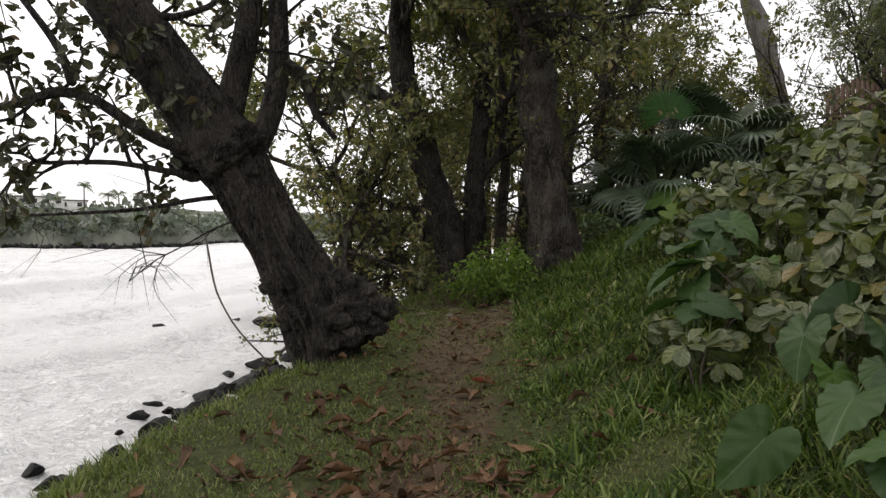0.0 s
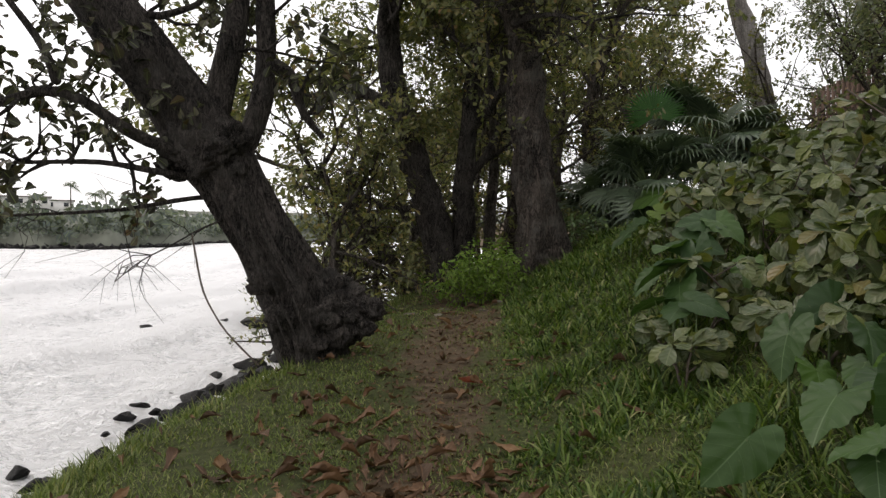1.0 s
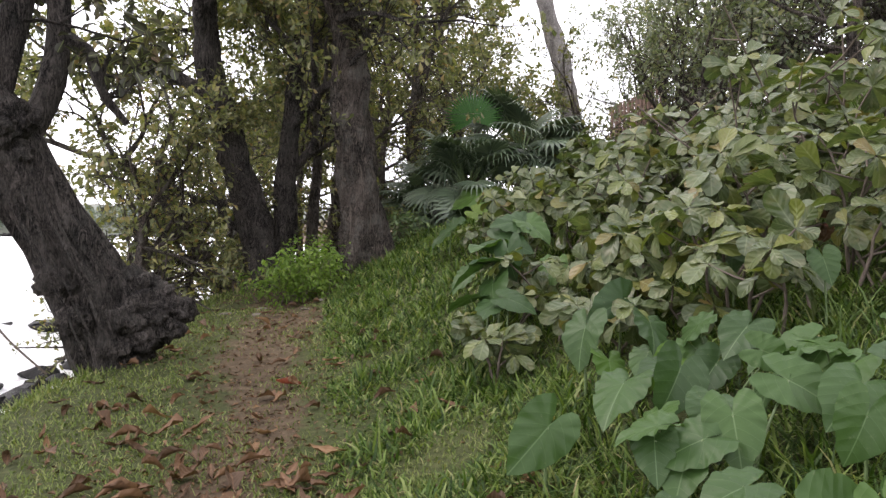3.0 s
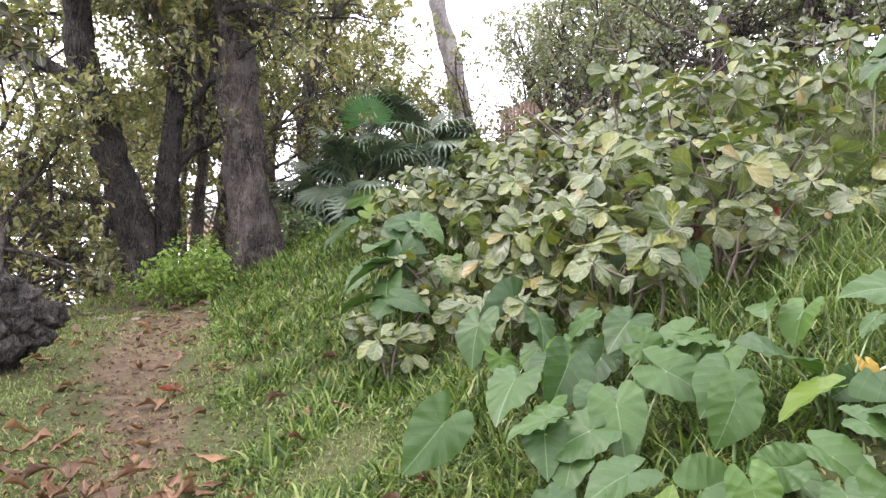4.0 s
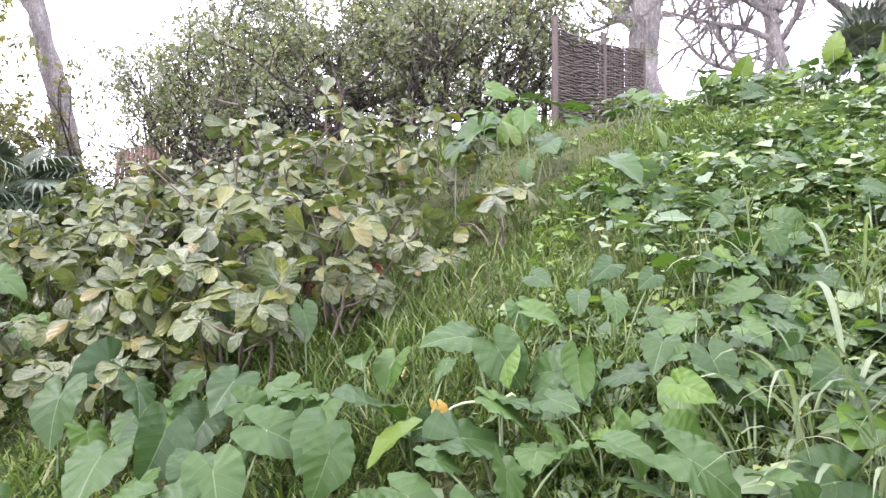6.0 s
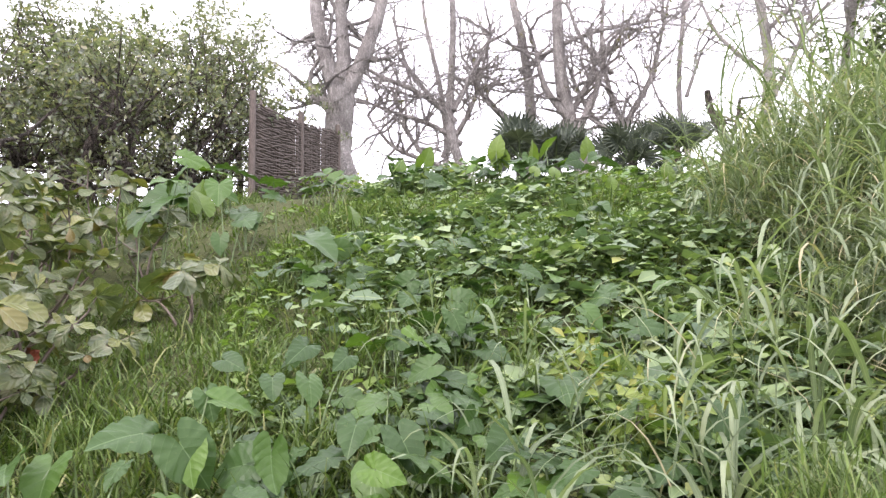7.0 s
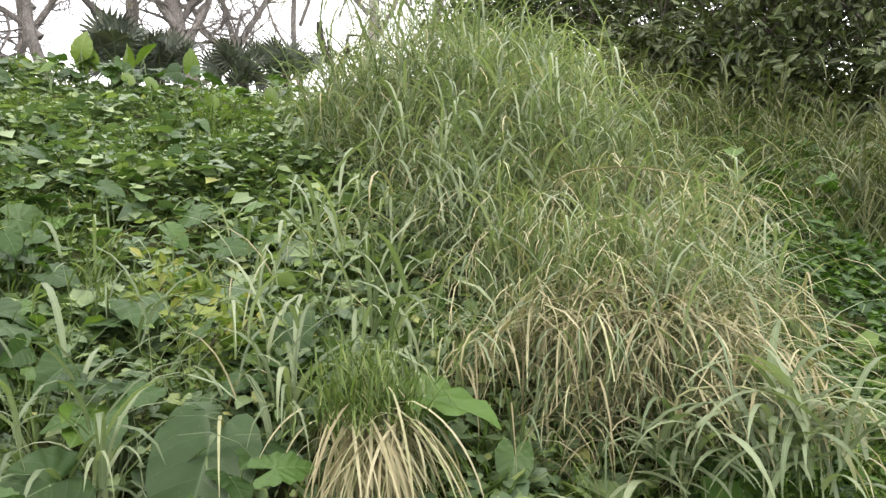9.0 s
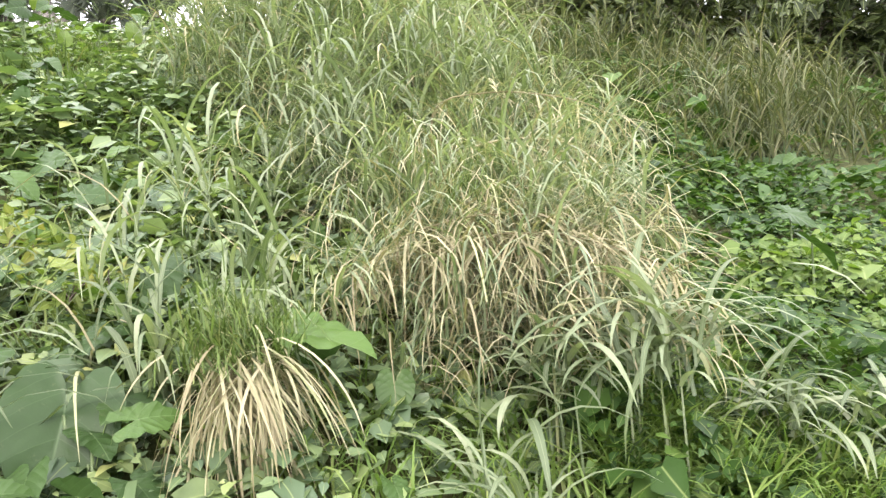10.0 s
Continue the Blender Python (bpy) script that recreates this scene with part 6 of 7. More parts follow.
def make_lawn():
    """Short turf on both sides of the path."""
    r = np.random.default_rng(51)
    n = 92000
    y = 2.6 + 12.5 * r.random(n) ** 2.3 + r.normal(0, 0.45, n)
    x = r.uniform(-3.3, 1.9, n)
    worn = np.abs(x - path_line(y) - 0.12 * np.sin(y * 1.3)) < np.interp(y, [3, 6, 9, 14], [0.15, 0.24, 0.38, 0.6]) * (0.75 + 1.5 * hash_noise(x * 3, y * 1.6, 8))
    keep = (x > bank_edge(y) - 0.5 - 0.35 * hash_noise(x * 1.4, y * 1.4, 17)) & (~worn | (r.random(n) < 0.16)) & (hash_noise(x * 2.2, y * 2.2, 9) + r.normal(0, 0.4, n) > -0.75)
    x, y = x[keep], y[keep]
    n = len(x)
    brink = np.clip(1 - (x - bank_edge(y)) / 0.5, 0, 1)
    v, f, uv = blades(on_ground(x, y), r.uniform(0, 6.28, n), r.uniform(0.025, 0.075, n) * (1 + 2.0 * brink), r.uniform(0.005, 0.01, n) * np.interp(y, [3, 12], [1, 2.2]), r.uniform(0.2, 1.1, n), r.uniform(0.2, 1.2, n), 2, rng=r)
    n2 = 18000
    x2, y2 = r.uniform(-3.6, 1.6, n2), r.uniform(-6.5, 3.9, n2)
    keep = (np.abs(x2 - path_line(y2) - 0.12 * np.sin(y2 * 1.3)) > 0.16 * (1 + 0.7 * hash_noise(x2 * 3, y2 * 2.2, 8))) & (x2 > bank_edge(y2) - 0.6 - 0.5 * hash_noise(x2 * 1.4, y2 * 1.4, 17))
    x2, y2 = x2[keep], y2[keep]
    n2 = len(x2)
    more = blades(on_ground(x2, y2), r.uniform(0, 6.28, n2), r.uniform(0.04, 0.11, n2), r.uniform(0.009, 0.016, n2), r.uniform(0.2, 1.1, n2), r.uniform(0.2, 1.2, n2), 2, rng=r)
    v, f, uv = join([(v, f, uv), more])
    tagged(new("short_grass", mesh_of("short_grass", v, f, uv, M_LAWN)), "short worn turf beside the path", "grass", kind="stuff")


make_lawn()


def make_lush_grass():
    r = np.random.default_rng(52)
    n = 68000
    y = 0.8 + 13.5 * r.random(n) ** 1.75
    x = path_line(y) + 0.45 + np.interp(y, [3, 8, 13], [0.1, 0.2, 0.35]) + 4.2 * r.random(n) ** 1.15
    tuft = hash_noise(x * 3.1, y * 3.1, 12)
    keep = tuft + r.normal(0, 0.4, n) > -1.0
    x, y, tuft = x[keep], y[keep], tuft[keep]
    n = len(x)
    edge = np.clip((x - path_line(y) - 0.5) / 0.5, 0.25, 1)
    v, f, uv = blades(on_ground(x, y), r.uniform(0, 6.28, n), r.uniform(0.07, 0.21, n) * edge * (1 + 0.6 * tuft), r.uniform(0.007, 0.018, n) * np.interp(y, [2, 12], [1, 2.0]), r.uniform(0.2, 1.4, n), r.uniform(0.4, 1.9, n), 3, rng=r)
    n2 = 11000
    y2 = r.uniform(-6, 1.6, n2)
    x2 = 0.75 + 0.3 * hash_noise(y2 * 1.4, y2 * 0.3, 3) + 1.6 * r.random(n2)
    keep = (y2 > -1.7) | (x2 < 1.15 + 0.25 * hash_noise(x2 * 2, y2 * 2, 14)) | (r.random(n2) < 0.1)
    x2, y2 = x2[keep], y2[keep]
    n2 = len(x2)
    more = blades(on_ground(x2, y2), r.uniform(0, 6.28, n2), r.uniform(0.08, 0.26, n2), r.uniform(0.008, 0.015, n2), r.uniform(0.15, 1.25, n2), r.uniform(0.3, 1.7, n2), 3, rng=r)
    v, f, uv = join([(v, f, uv), more])
    tagged(new("lush_grass", mesh_of("lush_grass", v, f, uv, M_GRASS)), "lush green uncut grass on the bank", "grass", kind="stuff")
    # grass between the plants higher up
    n = 11000
    x, y = r.uniform(5, 16, n), r.uniform(-17, -5, n)
    keep = y < -1.5 - 0.45 * x
    x, y = x[keep], y[keep]
    n = len(x)
    v, f, uv = blades(on_ground(x, y), r.uniform(0, 6.28, n), r.uniform(0.4, 1.1, n), r.uniform(0.015, 0.03, n), r.uniform(0.05, 0.6, n), r.uniform(0.4, 1.9, n), 4, rng=r)
    tagged(new("far_slope_grass", mesh_of("far_slope_grass", v, f, uv, M_RANK_SHADED)), "long olive grass on the far slope, darkened for the trees' shade", "grass", kind="stuff")
    n = 9000
    x, y = r.uniform(5, 15, n), r.uniform(6, 15, n)
    v, f, uv = blades(on_ground(x, y), r.uniform(0, 6.28, n), r.uniform(0.2, 0.5, n), r.uniform(0.014, 0.026, n), r.uniform(0.1, 0.8, n), r.uniform(0.3, 1.6, n), 3, rng=r)
    tagged(new("hilltop_grass", mesh_of("hilltop_grass", v, f, uv, M_SLOPE)), "grass behind the thicket on the hilltop", "grass", kind="stuff")
    n = 6500
    x, y = r.uniform(1.0, 3.0, n), r.uniform(-4.2, -0.9, n)
    x, y = x + r.normal(0, 0.25, n), y + r.normal(0, 0.3, n)
    tuft = r.integers(0, 26, 2600)
    x[:2600], y[:2600] = r.normal(1.85, 0.36, 26)[tuft] + r.normal(0, 0.05, 2600), r.normal(-2.6, 0.5, 26)[tuft] + r.normal(0, 0.05, 2600)
    q = (x > 0.9) & ((y > -1.9) | (x < 1.3) | (np.arange(n) < 3300))
    x, y = x[q], y[q]
    n = len(x)
    v, f, uv = blades(on_ground(x, y), r.uniform(0, 6.28, n), r.uniform(0.18, 0.45, n), r.uniform(0.007, 0.016, n), r.uniform(0.1, 0.7, n), r.uniform(0.6, 2.2, n), 4, rng=r)
    tagged(new("hollow_grass", mesh_of("hollow_grass", v, f, uv, M_FRESH)), "fresh green grass at the edge of the hollow", "grass", kind="stuff")
    n = 45000
    x = 3.0 + 9.8 * r.random(n) ** 1.25
    y = r.uniform(-4.5, 7.0, n)
    x[:17000], y[:17000] = r.uniform(3.0, 8.2, 17000), r.uniform(1.6, 5.6, 17000)
    keep = (hash_noise(x * 1.3, y * 1.3, 14) + r.normal(0, 0.4, n) > -0.5) & ~((x > 5) & (y < -1.8))
    x, y = x[keep], y[keep]
    n = len(x)
    tuft = hash_noise(x * 2.6, y * 2.6, 19)
    v, f, uv = blades(on_ground(x, y), r.uniform(0, 6.28, n), r.uniform(0.05, 0.17, n) * (1 + 0.5 * tuft), r.uniform(0.007, 0.015, n) * np.interp(x, [3, 12], [1, 1.9]), r.uniform(0.2, 1.35, n), r.uniform(0.4, 1.8, n), 3, rng=r)
    tagged(new("slope_grass", mesh_of("slope_grass", v, f, uv, M_SLOPE)), "green grass between plants on the slope", "grass", kind="stuff")


make_lush_grass()


def tufts_among_vines():
    r = np.random.default_rng(57)
    n = 9000
    k = r.integers(0, 260, n)
    cx, cy = r.uniform(3.2, 10.5, 260), r.uniform(-1.6, 3.6, 260)
    x, y = cx[k] + r.normal(0, 0.12, n), cy[k] + r.normal(0, 0.12, n)
    v, f, uv = blades(on_ground(x, y), r.uniform(0, 6.28, n), r.uniform(0.18, 0.46, n), r.uniform(0.007, 0.014, n) * np.interp(x, [3, 12], [1, 1.6]), r.uniform(0.05, 0.9, n), r.uniform(0.4, 1.9, n), 3, rng=r)
    tagged(new("tuft_grass", mesh_of("tuft_grass", v, f, uv, M_SLOPE)), "loose tufts of grass growing up through the vines", "grass", kind="stuff")


tufts_among_vines()

VINE_LEAF = leaf_template("heart", 2, 0.08, 0.15)
VINE_NEAR = leaf_template("heart", 3, 0.07, 0.2, 0.03)


def vine_cover(name, n, x0, x1, y0, y1, size, seed, lift, label, test=None, template=VINE_LEAF, mat=M_VINE):
    """A mat of small heart-shaped leaves on low stems, uneven in height."""
    r = np.random.default_rng(seed)
    x, y = r.uniform(x0, x1, n), r.uniform(y0, y1, n)
    hump = np.clip(0.55 + 0.6 * hash_noise(x * 1.1, y * 1.1, seed), 0.05, 1.3)
    keep = r.random(n) < np.clip(hump + 0.2, 0.1, 1)
    if test is not None:
        keep &= test(x, y, r)
    x, y, hump = x[keep], y[keep], hump[keep]
    n = len(x)
    z = height(x, y) + lift * np.maximum(hump, 0.25) * r.random(n) ** 0.6 * (1 + 0.35 * hash_noise(x * 4, y * 4, seed + 1)) + 0.02
    a = r.uniform(0, 6.28, n)
    ax = np.stack([np.sin(a), np.cos(a), r.uniform(-0.5, 0.15, n)], 1)
    nm = np.stack([r.normal(-0.15, 0.42, n), r.normal(0, 0.42, n), np.ones(n)], 1)
    v, f, uv = scatter(template, np.stack([x, y, z], 1), ax, nm, np.exp(r.normal(-0.2, 0.5, n)) * size, r.uniform(0.8, 1.3, n))
    tagged(new(name, mesh_of(name, v, f, uv, mat)), label, "creeper", kind="stuff")


def bearing(x, y):
    """Degrees from north, seen from the path where it passes the slope."""
    return np.degrees(np.arctan2(np.asarray(x) - 0.2, np.asarray(y) + 0.25))


vine_cover("slope_vines", 31000, 4.2, 12.9, -4.5, 3.4, 0.10, 61, 0.4, "dense creeping vines covering the upper slope", lambda x, y, r: (y < 0.62 * x - 2.0 + r.normal(0, 0.5, len(x))))
vine_cover("hollow_vines", 22000, 1.2, 6.2, -6.5, -1.9, 0.06, 62, 0.34, "fresh green vines in the hollow, shade darkened into their colour", lambda x, y, r: bearing(x, y) > 128 + r.normal(0, 2, len(x)), VINE_NEAR, M_HOLLOW)
vine_cover("hollow_creepers", 15000, 3.0, 10.0, -11.0, -5.0, 0.085, 65, 0.4, "creepers up the far side of the hollow, coloured dark for shade", lambda x, y, r: bearing(x, y) > 131 + r.normal(0, 2, len(x)), VINE_LEAF, M_HOLLOW)
vine_cover("far_weeds", 12000, 5.5, 17, -18, -4, 0.16, 64, 0.7, "rank weeds and creepers on the far slope, tree shade in their colour", lambda x, y, r: y < -1.2 - 0.42 * x + r.normal(0, 0.4, len(x)), VINE_LEAF, M_HOLLOW)
vine_cover("hollow_weeds", 8000, 1.1, 3.3, -5.6, -1.9, 0.052, 67, 0.36, "fresh light green weeds with pointed oval leaves in the hollow", lambda x, y, r: bearing(x, y) > 130 + r.normal(0, 2, len(x)), VINE_NEAR, M_WEED)
vine_cover("near_vines", 15000, 1.5, 4.8, -2.8, 3.6, 0.07, 63, 0.25, "low leafy weeds among the grass", lambda x, y, r: (x > 1.75 + 0.35 * hash_noise(y * 1.5, x, 6) + r.normal(0, 0.12, len(x))) & (y < 0.5 * x + r.normal(0, 0.25, len(x))), VINE_NEAR)

vine_cover("weed_patches", 15000, 3.2, 10.5, -1.8, 4.6, 0.062, 66, 0.3, "patches of fresh light green weeds among the vines", lambda x, y, r: (hash_noise(x * 1.7, y * 1.7, 44) > 0.35 + r.normal(0, 0.2, len(x))) & (y < 0.5 * x), VINE_LEAF, M_WEED)


def stalk_clump(x, y, h, n, seed, spread=0.3, bend=(0.3, 1.6), dry=0.1, label="tall clump of arching guinea grass", bend_to=None, width=0.03, green=M_TALL):
    """A tussock of tall grass: canes, and long arching blades from every height on them."""
    r = np.random.default_rng(seed)
    ob = thing("tall_grass", x, y, float(height(x, y)) - 0.03, label, "grass", "tall grass tussocks")
    m = max(5, n // 9)
    ca = r.uniform(0, 6.28, m)
    base = np.stack([r.normal(0, spread, m), r.normal(0, spread, m), np.zeros(m)], 1)
    if bend_to is not None:
        ca = radians(bend_to) + r.normal(0, 0.45, m)
    lean, ln = r.uniform(0.02, 0.22, m) + (0.35 if bend_to is not None else 0), h * r.uniform(0.55, 1.0, m)
    droop = r.uniform(0.05, 0.5, m) + (0.7 if bend_to is not None else 0)
    canes = blades(base, ca, ln, np.full(m, 0.006), lean, droop, 6, rng=r)
    k = r.integers(0, m, n)
    s = r.uniform(0.03, 0.97, n)
    idx = np.clip((s * 6).astype(int), 0, 5)
    cv = canes[0].reshape(m, 7, 2, 3).mean(2)
    fr = (s * 6 - idx)[:, None]
    p = cv[k, idx] * (1 - fr) + cv[k, idx + 1] * fr
    az = r.uniform(0, 6.28, n)
    if bend_to is not None:
        az = radians(bend_to) + r.normal(0, 0.9, n)
    bl = r.uniform(0.5, 1.35, n) * min(1.0, 0.45 + h * 0.25)
    isdry = r.random(n) < dry
    for flag, name, mat in ((False, "blades", green), (True, "dry_blades", M_DRY)):
        q = isdry == flag
        if q.sum() < 3:
            continue
        v, f, uv = blades(p[q], az[q], bl[q], r.uniform(0.5, 1.2, q.sum()) * width * (0.6 if flag else 1), r.uniform(0.1, 0.65, q.sum()) + (0.3 if flag else 0), r.uniform(bend[0] + 0.6, bend[1] + 0.7, q.sum()) * (1.15 if flag else 1), 7, 0.5, r)
        part(name, mesh_of(name, v, f, uv, mat), ob, kind="stuff")
    part("canes", mesh_of("canes", *canes, green if dry < 0.5 else M_DRY), ob, kind="stuff")


def tall_grass():
    r = np.random.default_rng(90)
    c = 0
    # the standing bank of guinea grass that runs up the slope
    for k in range(78):
        t = r.random()
        x = 4.7 + 5.4 * t + r.normal(0, 0.25)
        inn = r.random() ** 0.8
        y = -1.55 - 0.16 * (x - 4.7) - inn * (2.2 + 1.3 * t)
        if bearing(x, y) > 126:
            continue
        low = float(np.interp(bearing(x, y), [112, 118], [1.0, 0.76]))
        stalk_clump(x, y, low * (1.3 + 1.5 * inn) * r.uniform(0.75, 1.1), 110, 500 + c, 0.26, (0.9, 2.6), 0.14, width=0.025)
        c += 1
    # thin taller canes that stand out above it
    for k in range(9):
        bb, dd = radians(r.uniform(103, 113.5)), r.uniform(6.3, 8.0)
        stalk_clump(0.2 + dd * math.sin(bb), -0.25 + dd * math.cos(bb), r.uniform(2.7, 3.5), 44, 500 + c, 0.22, (0.8, 2.4), 0.2, "tall wispy guinea grass canes", width=0.02)
        c += 1
    # its lower, bleached skirt towards the path
    for k in range(50):
        x = r.uniform(3.1, 5.6)
        y = -1.9 - 0.42 * (x - 3) - r.random() * 1.5
        if bearing(x, y) > 128:
            continue
        stalk_clump(x, y, r.uniform(0.8, 1.35), 110, 500 + c, 0.22, (1.0, 2.4), 0.3, "bent tussock of half-dry grass", bend_to=r.uniform(180, 330), width=0.016)
        c += 1
    for k in range(44):
        bb, dd = radians(r.uniform(118, 150)), r.uniform(9, 13.5)
        x, y = 0.2 + dd * math.sin(bb), -0.25 + dd * math.cos(bb)
        stalk_clump(x, y, r.uniform(1.0, 1.7), 80, 500 + c, 0.4, (0.5, 1.9), 0.14, "tussock of long grass on the far slope, shade put into its colour", width=0.022, green=M_RANK_SHADED)
        c += 1
    # single tussocks near the path
    for x, y, h, n, d, lab in ((3.3, -0.45, 0.9, 18, 0.1, "young arching grass tussock"), (3.7, -0.1, 0.9, 16, 0.1, "young arching grass tussock"), (3.9, -0.95, 1.1, 24, 0.15, "young arching grass tussock"),
                               (2.1, -1.5, 0.4, 30, 0.1, "low green grass tussock in the hollow"),
                               (4.4, -0.6, 1.1, 20, 0.1, "young arching grass tussock"), (2.7, -2.9, 0.6, 50, 0.1, "low green grass tussock in the hollow"),
                               (5.2, 1.0, 0.7, 16, 0.05, "loose tussock among vines"), (4.6, 0.3, 0.9, 18, 0.1, "young arching grass tussock")):
        stalk_clump(x, y, h, n, 500 + c, 0.1, (1.2, 2.2), d, lab, width=0.022)
        c += 1
    # long arching leaves close to the path
    for x, y, h, n in ((3.0, 0.15, 0.6, 20), (3.15, -0.6, 0.85, 30), (3.2, -0.95, 0.9, 30), (3.6, -1.15, 1.0, 30), (2.7, -2.6, 0.6, 40), (2.9, 0.12, 0.75, 10), (3.35, 0.3, 0.8, 16)):
        stalk_clump(x, y, h, n, 500 + c, 0.06, (1.4, 2.4), 0.03, "arching fresh green grass tussock", width=0.03)
        c += 1
    # the bleached, collapsed tufts
    for x, y, h, n, b in ((2.95, -1.6, 0.9, 130, 230), (3.05, -2.0, 0.95, 150, 220), (3.5, -1.5, 1.05, 120, 240), (3.3, -2.4, 0.95, 140, 230), (2.85, -2.15, 0.7, 110, 250), (3.7, -2.1, 1.1, 140, 225), (3.9, -2.7, 1.1, 130, 215)):
        stalk_clump(x, y, h, n, 500 + c, 0.15, (1.3, 2.4), 0.6, "half-collapsed tuft of green and straw-coloured grass", bend_to=b, width=0.015)
        c += 1


tall_grass()


def straw_fountain(x, y, top, n, length, seed, label, shoots=500, green=False):
    """A tussock whose leaves hang down all round from its crown, dead or green, with fresh shoots on it."""
    r = np.random.default_rng(seed)
    ob = thing("drooping_tussock" if green else "dead_tussock", x, y, float(height(x, y)) - 0.02, label, "grass", "tall grass tussocks")
    base = np.stack([r.normal(0, 0.08, n), r.normal(0, 0.08, n), top + r.normal(0, 0.07, n)], 1)
    turn = r.uniform(0, 6.28, n)
    if green:
        leaves = blades(base, turn, r.uniform(0.3, 1.15, n) * length, r.uniform(0.018, 0.036, n), r.uniform(0.2, 1.1, n), r.uniform(1.7, 2.5, n), 8, 0.5, r)
    else:
        lean = r.uniform(1.2, 2.5, n)
        leaves = blades(base, turn, r.uniform(0.45, 1.2, n) * length, r.uniform(0.005, 0.013, n), lean, np.clip(r.normal(3.0, 0.16, n), 2.5, 3.3) - lean, 9, 0.7, r, 0.45)
    part("hanging_leaves" if green else "straw", mesh_of("hanging_leaves", *leaves, M_TALL if green else M_DRY), ob, kind="stuff")
    m = 7 if green else 24
    foot = np.stack([r.normal(0, 0.05, m), r.normal(0, 0.05, m), np.zeros(m)], 1)
    part("stubble", mesh_of("stubble", *blades(foot, r.uniform(0, 6.28, m), np.full(m, top + 0.05), np.full(m, 0.01), r.uniform(0, 0.12, m), np.zeros(m), 3, rng=r), M_TALL if green else M_DRY), ob, kind="stuff")
    if shoots:
        k = shoots
        q = np.stack([r.normal(0, 0.1, k), r.normal(0, 0.1, k), top + np.abs(r.normal(0.05, 0.1, k))], 1)
        part("feathery_growth", mesh_of("feathery_growth", *blades(q, r.uniform(0, 6.28, k), r.uniform(0.05, 0.16, k), r.uniform(0.004, 0.009, k), r.uniform(0.1, 1.3, k), r.uniform(0, 1.0, k), 2, rng=r), M_SLOPE), ob, kind="stuff")


straw_fountain(2.68, -0.82, 0.48, 330, 0.48, 7, "dead straw tussock with feathery green shoots on top", 1100)
straw_fountain(3.2, -2.15, 0.72, 90, 0.75, 8, "bleached straw tussock hanging over the weeds", 150)
straw_fountain(3.0, -2.5, 0.6, 90, 0.7, 10, "bleached straw tussock at the edge of the hollow", 150)
straw_fountain(2.02, -2.2, 0.56, 90, 0.6, 11, "green grass tussock arching over the edge of the hollow", 0, True)
straw_fountain(1.95, -2.75, 0.22, 60, 0.42, 14, "low green grass tussock among the weeds of the hollow", 0, True)
straw_fountain(1.7, -3.05, 0.2, 50, 0.4, 15, "low green grass tussock among the weeds of the hollow", 0, True)
straw_fountain(2.25, -1.9, 0.4, 36, 0.55, 12, "green grass tussock arching over the edge of the hollow", 0, True)


def nearer(p):
    """A little out of the mound, towards the path."""
    return tuple(0.11 * a + 0.89 * b for a, b in zip((0.22, -0.3, 1.5), p))


def fallen_cane(a, b, n, length, seed):
    """A broken grass cane lying across the tussocks, its dead leaves hanging from it like a fringe."""
    r = np.random.default_rng(seed)
    x, y = a[0], a[1]
    z = float(height(x, y))
    ob = thing("fallen_cane", x, y, z, "broken grass cane fringed with hanging straw", "grass", "fallen grass canes")
    p, q = np.array(a) - (x, y, z), np.array(b) - (x, y, z)
    mid = (p + q) / 2 + (0, 0, 0.07)
    line = smooth_line(np.array([p * (1, 1, 0), p * (1, 1, 0.75) + r.normal(0, 0.03, 3), p, mid, q, q + (q - mid) * 0.3 - (0, 0, 0.12)]), 22)
    part("cane", mesh_of("cane", *tube(line, np.linspace(0.007, 0.003, 22), 5, 0.1, r), M_DRY), ob)
    k = r.integers(9, 21, n)
    base = line[k] + (line[k + 1] - line[k]) * r.random((n, 1))
    az = math.atan2(q[0] - p[0], q[1] - p[1]) + r.normal(0, 1.7, n)
    part("hanging_straw", mesh_of("hanging_straw", *blades(base, az, r.uniform(0.4, 1.15, n) * length, r.uniform(0.004, 0.014, n), r.uniform(1.0, 2.5, n), r.uniform(0.4, 1.5, n), 6, 0.6, r), M_DRY), ob, kind="stuff")


for n, (a, b, k, ln) in enumerate((((3.48, -1.84, 1.39), (2.96, -2.64, 1.40), 60, 0.5), ((3.09, -2.13, 1.38), (2.49, -2.84, 1.12), 75, 0.5), ((3.54, -1.42, 1.16), (3.21, -2.13, 1.35), 45, 0.4),
                                   ((3.79, -2.53, 1.63), (3.1, -3.36, 1.33), 50, 0.45), ((4.56, -2.8, 2.3), (3.87, -3.73, 2.13), 40, 0.4), 
                                   ((2.61, -2.13, 1.04), (2.22, -2.54, 0.95), 25, 0.35), ((4.16, -2.69, 1.87), (3.67, -3.36, 1.84), 45, 0.4), ((3.3, -1.9, 1.3), (2.75, -2.6, 1.28), 60, 0.5))):
    fallen_cane(nearer(a), nearer(b), 2 * k, ln, 40 + n)


